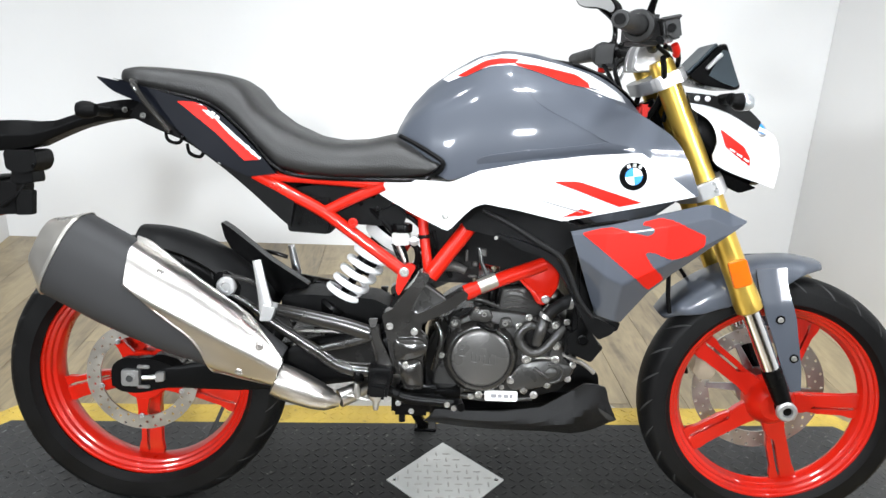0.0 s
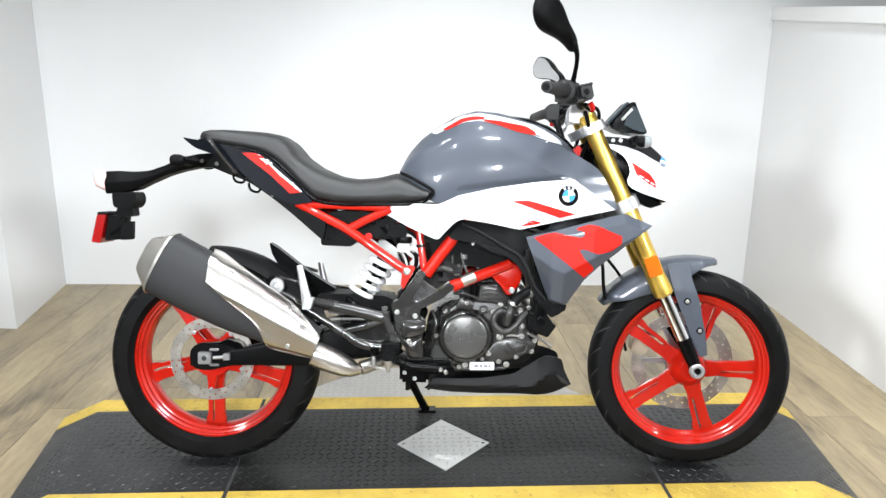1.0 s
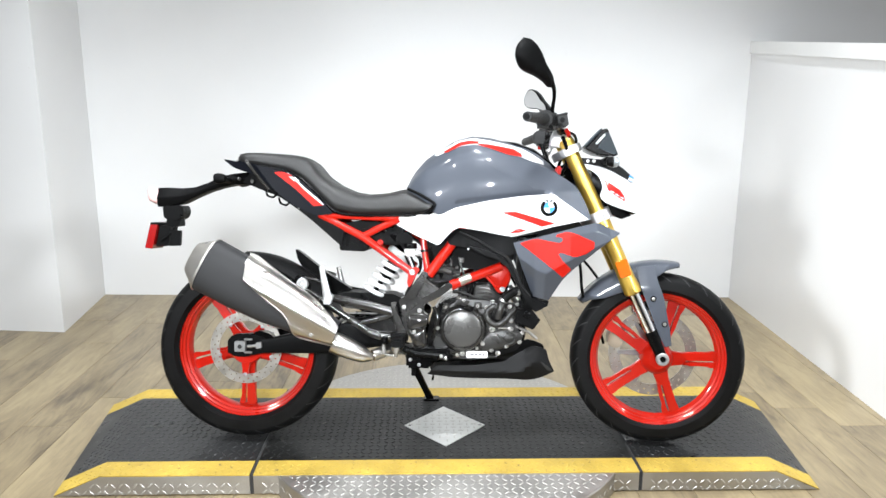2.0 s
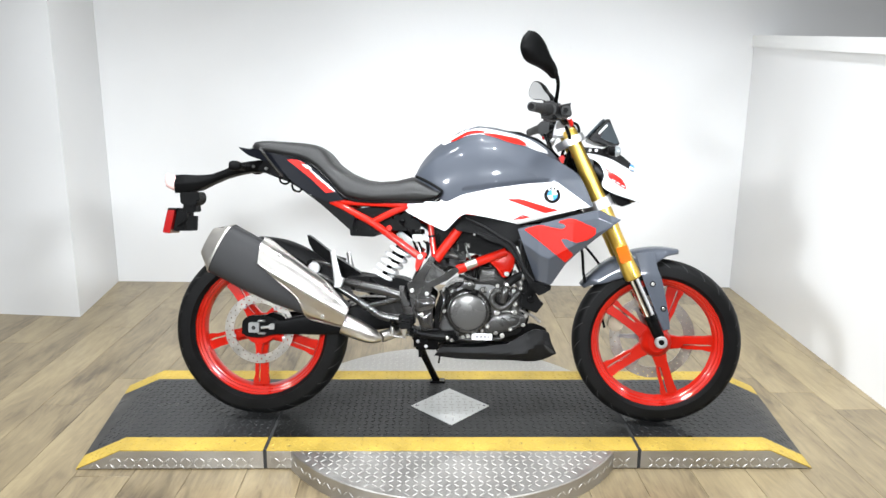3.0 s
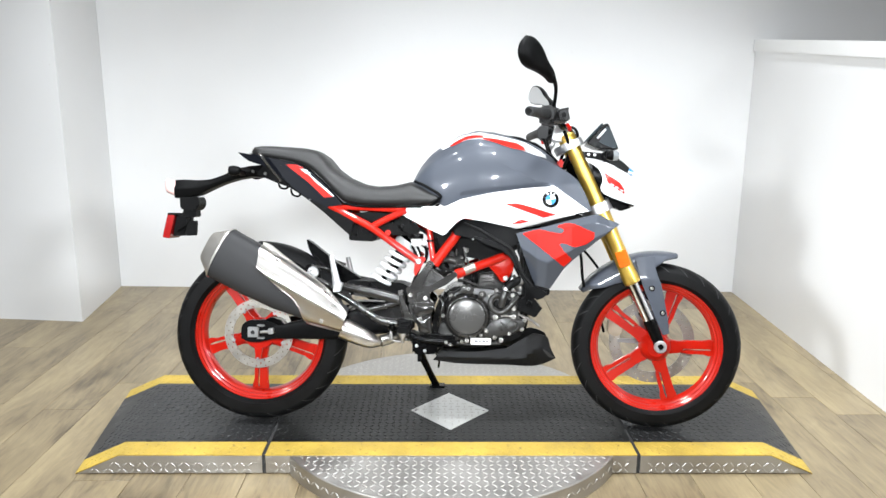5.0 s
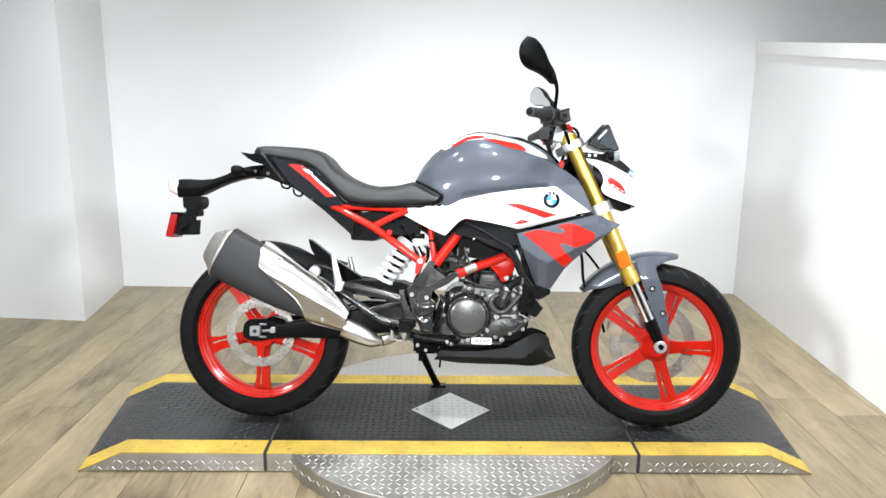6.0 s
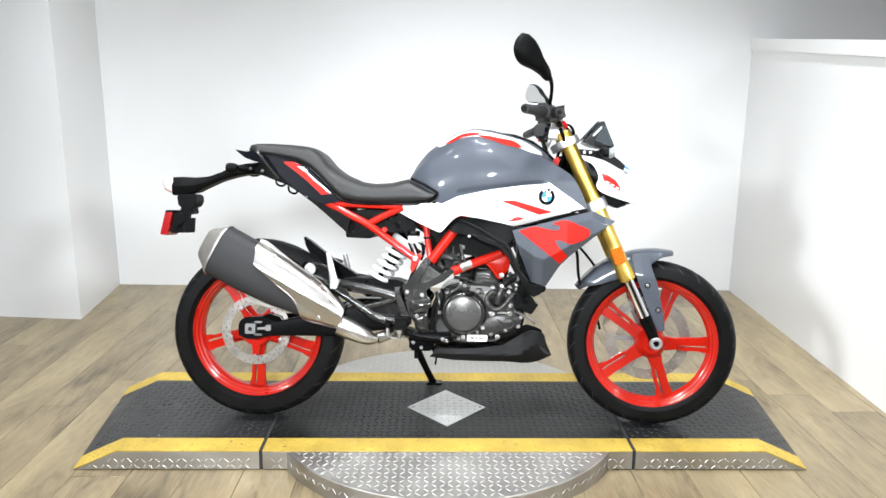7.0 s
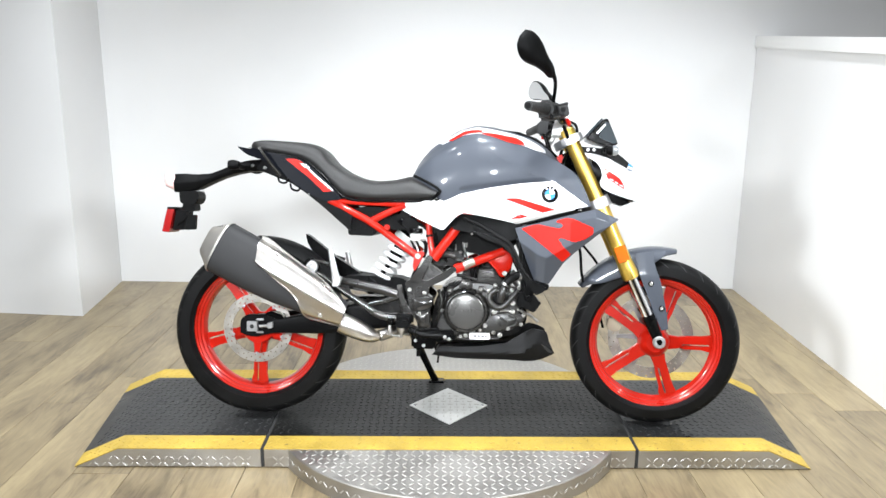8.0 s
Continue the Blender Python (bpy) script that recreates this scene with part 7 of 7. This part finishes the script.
add_tube(bm, [(0.940, -0.115, 0.540), (0.918, -0.132, 0.542), (0.894, -0.146, 0.536), (0.870, -0.153, 0.522), (0.852, -0.152, 0.500)], [0.0125, 0.0135, 0.0135, 0.0135, 0.0130], 16, 30)
hose = part("coolant_hose", bm, M_BELLY, bike, "black rubber coolant hose", sharp=70)
for q, d in (((0.856, -0.151, 0.507), (-0.45, 0, -0.9)), ((0.905, -0.141, 0.536), (-1, -0.2, 0.05))):
    bm = bmesh.new()
    add_lathe(bm, [(0.0138, -0.005), (0.0150, -0.004), (0.0150, 0.004), (0.0138, 0.005)], q, d, 20, True)
    part("hose_clip", bm, M_SILVER, hose, "bare metal hose clip")
# lower cover with a looped rib
bm = bmesh.new()
add_pad(bm, rounded([(0.811, 0.401), (0.853, 0.411), (0.896, 0.405), (0.924, 0.398), (0.920, 0.377), (0.902, 0.364), (0.876, 0.355), (0.823, 0.341), (0.792, 0.340), (0.781, 0.356), (0.793, 0.380)], 0.010), -0.12, -0.146, 0.004, 0.005)
gc = part("alternator_cover", bm, M_ENGINE, eng, "graphite lower cover", sharp=60)
for pts in ([(0.866, -0.150, 0.402), (0.884, -0.151, 0.400), (0.897, -0.151, 0.392), (0.897, -0.151, 0.378), (0.888, -0.151, 0.366), (0.872, -0.150, 0.361)], [(0.838, -0.151, 0.394), (0.868, -0.152, 0.372)]):
    bm = bmesh.new()
    add_tube(bm, pts, 0.0032, 8, 20)
    part("cover_rib", bm, M_ENGINE, gc, "cast rib", sharp=70)
bm = bmesh.new()
add_pad(bm, rounded([(0.870, 0.397), (0.886, 0.394), (0.892, 0.384), (0.884, 0.371), (0.866, 0.369), (0.857, 0.382)], 0.005), -0.14, -0.151, 0.002, 0.003)
part("filter_cap", bm, M_ENGINE, gc, "graphite oil filter cap", sharp=60)
# lugs and plates that break up the casing
for nm, line, y0, y1, m in (("chain_guard_plate", [(0.622, 0.330), (0.630, 0.378), (0.648, 0.402), (0.664, 0.372), (0.690, 0.345), (0.694, 0.326)], -0.12, -0.136, M_ENGINE), ("sensor_clip", [(0.896, 0.470), (0.905, 0.488), (0.925, 0.480), (0.920, 0.462)], -0.120, -0.138, M_ENGDARK), ("cover_lug", [(0.760, 0.474), (0.764, 0.496), (0.784, 0.498), (0.790, 0.478)], -0.128, -0.146, M_ENGINE), ("cover_lug", [(0.862, 0.476), (0.866, 0.496), (0.888, 0.498), (0.890, 0.478)], -0.128, -0.144, M_ENGINE), ("cover_lug", [(0.808, 0.400), (0.810, 0.420), (0.832, 0.420), (0.834, 0.400)], -0.128, -0.142, M_ENGINE), ("cover_lug", [(0.868, 0.402), (0.872, 0.452), (0.896, 0.452), (0.898, 0.402)], -0.128, -0.142, M_ENGINE), ("cover_lug", [(0.655, 0.470), (0.660, 0.494), (0.678, 0.492), (0.680, 0.472)], -0.128, -0.142, M_ENGINE)):
    bm = bmesh.new()
    add_pad(bm, rounded(line, 0.006, 4), y0, y1, 0.0015, 0.003)
    part(nm, bm, m, eng, sharp=60)
for pts, r, m in (([(0.628, -0.130, 0.480), (0.640, -0.138, 0.450), (0.634, -0.140, 0.415), (0.626, -0.132, 0.375)], 0.0065, M_BRACKET), ([(0.645, -0.120, 0.490), (0.656, -0.132, 0.470), (0.650, -0.137, 0.430)], 0.004, M_BLACKPL), ([(0.690, -0.11, 0.530), (0.72, -0.115, 0.528), (0.76, -0.112, 0.515)], 0.006, M_ENGINE), ([(0.905, -0.125, 0.470), (0.918, -0.128, 0.440), (0.905, -0.130, 0.415), (0.925, -0.125, 0.395)], 0.005, M_BLACKPL), ([(0.890, -0.130, 0.425), (0.915, -0.130, 0.412), (0.945, -0.122, 0.398), (0.972, -0.115, 0.376)], 0.0050, M_BOLT), ([(0.840, -0.142, 0.414), (0.858, -0.144, 0.415), (0.872, -0.142, 0.413)], 0.0035, M_BOLT), ([(0.738, -0.110, 0.505), (0.742, -0.114, 0.535), (0.745, -0.106, 0.575)], 0.0055, M_BLACKPL), ([(0.752, -0.110, 0.500), (0.756, -0.116, 0.540), (0.764, -0.106, 0.580)], 0.0040, M_BLACKPL), ([(0.60, -0.10, 0.345), (0.66, -0.12, 0.322), (0.74, -0.125, 0.312), (0.84, -0.128, 0.318)], 0.006, M_ENGINE)):
    bm = bmesh.new()
    add_tube(bm, pts, r, 10, 18)
    part("engine_pipe", bm, m, eng, sharp=70)
# cylinder and head behind the frame tube
bm = bmesh.new()
add_prism(bm, rounded([(0.758, 0.50), (0.76, 0.60), (0.80, 0.632), (0.87, 0.625), (0.88, 0.55), (0.86, 0.50)], 0.015), -0.085, 0.085, 0.006, 2)
cyl = part("cylinder", bm, M_ENGDARK, eng, "dark finned cylinder and head")
for k in range(6):
    bm = bmesh.new()
    add_box(bm, (0.765, -0.098, 0.505 + 0.012 * k), (0.850, 0.09, 0.511 + 0.012 * k), 0.002)
    part("fin", bm, M_ENGDARK, cyl)
bm = bmesh.new()
add_pad(bm, rounded([(0.758, 0.500), (0.762, 0.556), (0.815, 0.560), (0.838, 0.530), (0.856, 0.512), (0.848, 0.494)], 0.008), -0.09, -0.116, 0.003, 0.005)
hd = part("cam_chain_cover", bm, M_ENGINE, cyl, "graphite cam chain cover", sharp=60)
for k in range(4):
    bm = bmesh.new()
    add_tube(bm, [(0.768 + 0.002 * k, -0.1185, 0.512 + 0.012 * k), (0.792, -0.1200, 0.516 + 0.012 * k), (0.822 - 0.003 * k, -0.1185, 0.513 + 0.011 * k)], 0.0024, 6, 8)
    part("cast_line", bm, M_COVER, hd)
bm = bmesh.new()
add_lathe(bm, [(0.024, 0.0), (0.024, 0.012), (0.020, 0.016), (0.0, 0.016)], (0.798, -0.085, 0.566), (0, 0, 1), 20)
part("head_flange", bm, M_ENGDARK, cyl, "dark head flange")
bm = bmesh.new()
add_prism(bm, rounded([(0.705, 0.51), (0.712, 0.56), (0.745, 0.575), (0.765, 0.55), (0.76, 0.505)], 0.008), -0.095, 0.05, 0.004, 2)
part("starter_motor", bm, M_ENGDARK, eng, "dark starter housing")
# flanged screws round the covers
for x, z, r in ((0.712, 0.513, 0.0070), (0.727, 0.505, 0.0085), (0.666, 0.482, 0.0070), (0.772, 0.487, 0.0085), (0.803, 0.480, 0.0085), (0.822, 0.501, 0.0078), (0.878, 0.486, 0.0085), (0.883, 0.441, 0.0090), (0.882, 0.411, 0.0092), (0.821, 0.409, 0.0100), (0.920, 0.400, 0.0070), (0.791, 0.362, 0.0090), (0.911, 0.370, 0.0075), (0.868, 0.355, 0.0080), (0.819, 0.341, 0.0080), (0.841, 0.331, 0.0085), (0.724, 0.327, 0.0080), (0.707, 0.323, 0.0065), (0.641, 0.412, 0.0072), (0.772, 0.346, 0.0055), (0.902, 0.494, 0.0070)):
    bm = bmesh.new()
    r *= 0.86
    add_lathe(bm, [(r * 1.15, 0.0), (r * 1.15, 0.0015), (r * 0.86, 0.0025), (r * 0.82, 0.0060), (r * 0.66, 0.0075), (r * 0.40, 0.0075), (r * 0.34, 0.0040), (0, 0.0040)], (x, -0.143, z), (0, -1, 0), 16)
    part("bolt", bm, M_BOLT, eng)
# data label on a bright pad
bm = bmesh.new()
add_box(bm, (0.737, -0.1425, 0.3135), (0.807, -0.136, 0.336), 0.002, 2)
lab = part("data_label", bm, M_LABEL, eng, "white data label with grey marks")
for x, w in ((0.750, 0.012), (0.765, 0.009), (0.777, 0.011), (0.790, 0.007)):
    bm = bmesh.new()
    add_box(bm, (x, -0.1432, 0.3215), (x + w, -0.1424, 0.3295), 0)
    part("label_bar", bm, M_INK, lab, "grey bar")

INWARD = Matrix.Translation((0.006, 0.050, -0.017))
eng.matrix_basis = INWARD
hose.matrix_basis = INWARD

# belly pan, lower frame bits, rear brake pedal, side stand
bm = bmesh.new()
BP_T = [(0.625, 0.298), (0.700, 0.300), (0.767, 0.304), (0.851, 0.316), (0.923, 0.357), (0.946, 0.366), (0.974, 0.360), (0.998, 0.350), (1.004, 0.320), (1.022, 0.282)]
BP_B = [(0.600, 0.266), (0.680, 0.256), (0.760, 0.256), (0.864, 0.257), (0.915, 0.254), (0.949, 0.252), (0.975, 0.256), (0.998, 0.264), (1.010, 0.270), (1.024, 0.279)]


def belly_y(x, z):
    return -(ramp(x, ((0.60, 0.11), (0.75, 0.128), (0.92, 0.135), (1.03, 0.085))) + 0.010 * math.sin(math.pi * max(0, min(1, (z - 0.25) / 0.1))) - 0.35 * max(0, 0.275 - z) + 0.012 * max(0.0, 1 - abs(z - ramp(x, ((0.60, 0.280), (0.90, 0.285), (0.97, 0.325), (1.03, 0.282)))) / 0.03))


add_panel(bm, BP_T, BP_B, belly_y, 44, 8, 0.006, False)
belly = part("belly_pan", bm, M_BELLY, bike, "matt black belly pan", sharp=24)
belly.location = (0.014, 0.050, -0.030)
bm = bmesh.new()
add_panel(bm, BP_T, BP_B, belly_y, 44, 8, 0.006, False)
bmesh.ops.scale(bm, vec=(1, -1, 1), verts=bm.verts[:])
part("belly_pan", bm, M_BELLY, bike, "matt black belly pan", Matrix.Translation((0.014, -0.050, -0.030)))
bm = bmesh.new()
add_prism(bm, [(0.61, 0.27), (0.70, 0.262), (0.96, 0.262), (1.0, 0.275), (0.99, 0.30), (0.90, 0.30), (0.62, 0.285)], -0.05, 0.05, 0.004, 1)
part("belly_floor", bm, M_BLACKMATT, bike, "matt black belly pan floor", Matrix.Translation((0.014, 0, -0.030)))
# vent opening painted as a dark skin, without a cut in the pan
bm = bmesh.new()
add_panel(bm, [(0.975, 0.315), (1.000, 0.300), (1.018, 0.283)], [(0.982, 0.305), (0.998, 0.285), (1.014, 0.278)], lambda x, z: belly_y(x, z) - 0.001, 8, 3, 0.0, False, 0.001)
part("belly_vent", bm, M_SHADOWGAP, belly, "dark skin for the shade in the vent")
bm = bmesh.new()
add_box(bm, (0.56, -0.12, 0.300), (0.69, 0.12, 0.330), 0.006, 2)
add_box(bm, (0.575, -0.13, 0.318), (0.640, -0.11, 0.340), 0.004, 1)
add_box(bm, (0.545, -0.11, 0.262), (0.628, 0.11, 0.318), 0.008, 2)
add_box(bm, (0.610, -0.118, 0.288), (0.655, -0.06, 0.322), 0.005, 2)
part("lower_frame", bm, M_BLACKPL, bike, "black lower frame and stand bracket")
for x, z in ((0.560, 0.292), (0.588, 0.275), (0.640, 0.306)):
    bolt(x, -0.112 if x < 0.62 else -0.119, z, 0.006, 0.005, None, M_SILVER)
bm = bmesh.new()
add_tube(bm, [(0.540, -0.150, 0.335), (0.575, -0.155, 0.322), (0.620, -0.158, 0.318), (0.672, -0.160, 0.316), (0.690, -0.165, 0.318)], [0.011, 0.011, 0.0105, 0.010, 0.009], 12, 18)
add_box(bm, (0.588, -0.162, 0.308), (0.652, -0.140, 0.328), 0.004, 2)
add_tube(bm, [(0.684, -0.165, 0.318), (0.690, -0.190, 0.318)], 0.009, 10)
part("brake_pedal", bm, M_BLACKPL, bike, "black brake pedal")
for x, z in ((0.662, 0.316), (0.676, 0.309), (0.690, 0.316)):
    bolt(x, -0.172, z, 0.006, 0.005, None, M_BOLT)
bm = bmesh.new()
add_lathe(bm, [(0, 0), (0.011, 0), (0.0125, 0.004), (0.010, 0.007), (0.0125, 0.011), (0.010, 0.014), (0.012, 0.018), (0.008, 0.024), (0.0, 0.024)], (0.479, -0.150, 0.372), (0, 0, -1), 16)
part("rubber_boot", bm, M_BLACKPL, bike, "black ribbed rubber boot")
bm = bmesh.new()
add_lathe(bm, [(0.0, 0.0), (0.0055, 0.0), (0.0070, 0.010), (0.0075, 0.030), (0.0055, 0.036), (0.0, 0.037)], (0.476, -0.150, 0.350), (0.05, 0, -1), 14)
add_tube(bm, [(0.452, -0.150, 0.302), (0.454, -0.150, 0.316), (0.466, -0.150, 0.320), (0.492, -0.150, 0.313), (0.520, -0.150, 0.312)], 0.0035, 8, 16)
part("master_cylinder", bm, M_BOLT, bike, "bright rear master cylinder rod and clevis")
bm = bmesh.new()
add_tube(bm, [(0.528, 0.10, 0.300), (0.562, 0.20, 0.19), (0.603, 0.305, 0.075), (0.610, 0.322, 0.060)], [0.018, 0.015, 0.013, 0.014], 12, 16)
stand = part("side_stand", bm, M_BLACKPL, bike, "black side stand, folded out")
bm = bmesh.new()
add_box(bm, (0.585, 0.295, 0.050), (0.645, 0.365, 0.060), 0.003, 1)
foot = part("stand_foot", bm, M_BLACKPL, stand, "flat black stand foot")
bm = bmesh.new()
add_tube(bm, [(0.545, 0.12, 0.27), (0.590, 0.18, 0.24), (0.622, 0.24, 0.18), (0.620, 0.27, 0.14)], 0.004, 6, 16)
part("stand_spring", bm, M_BLACKPL, stand, "thin black wire tang")
bm = bmesh.new()
add_tube(bm, [(0.566, -0.05, 0.30), (0.566, -0.05, 0.226)], 0.007, 8)
part("drain_tube", bm, M_BLACKMATT, bike, "black drain tube")
bm = bmesh.new()
add_tube(bm, [(1.10, -0.07, 0.66), (1.115, -0.075, 0.60), (1.120, -0.075, 0.54), (1.128, -0.07, 0.50)], 0.005, 8, 14)
part("brake_hose", bm, M_BLACKMATT, bike, "black brake hose")

# ---- floor planks ----
PW, PL = 0.182, 1.22
bm = bmesh.new()
add_box(bm, (-PW / 2 + 0.0006, -PL / 2 + 0.0006, -0.008), (PW / 2 - 0.0006, PL / 2 - 0.0006, 0.0), 0.0008, 1)
first = None
rng = random.Random(5)
k = 0
for i in range(int((3.5 - WX0) / PW) + 1):
    x = WX0 + (i + 0.5) * PW
    off = rng.random() * PL
    for j in range(int((WYB - WYF) / PL) + 2):
        y = WYF + (j - 0.5) * PL + off
        if y - PL / 2 > WYB or y + PL / 2 < WYF:
            continue
        y0, y1 = max(y - PL / 2, WYF), min(y + PL / 2, WYB + 0.1)
        long, mid_y = (y1 - y0) / PL, (y0 + y1) / 2
        if long < 0.02:
            continue
        if first is None:
            first = part("plank", bm, M_PLANK, floor)
            first.location, first.scale = (x, mid_y, 0), (1, long, 1)
        else:
            share(first, "plank", (x, mid_y, 0), floor, scale=(1, long, 1))
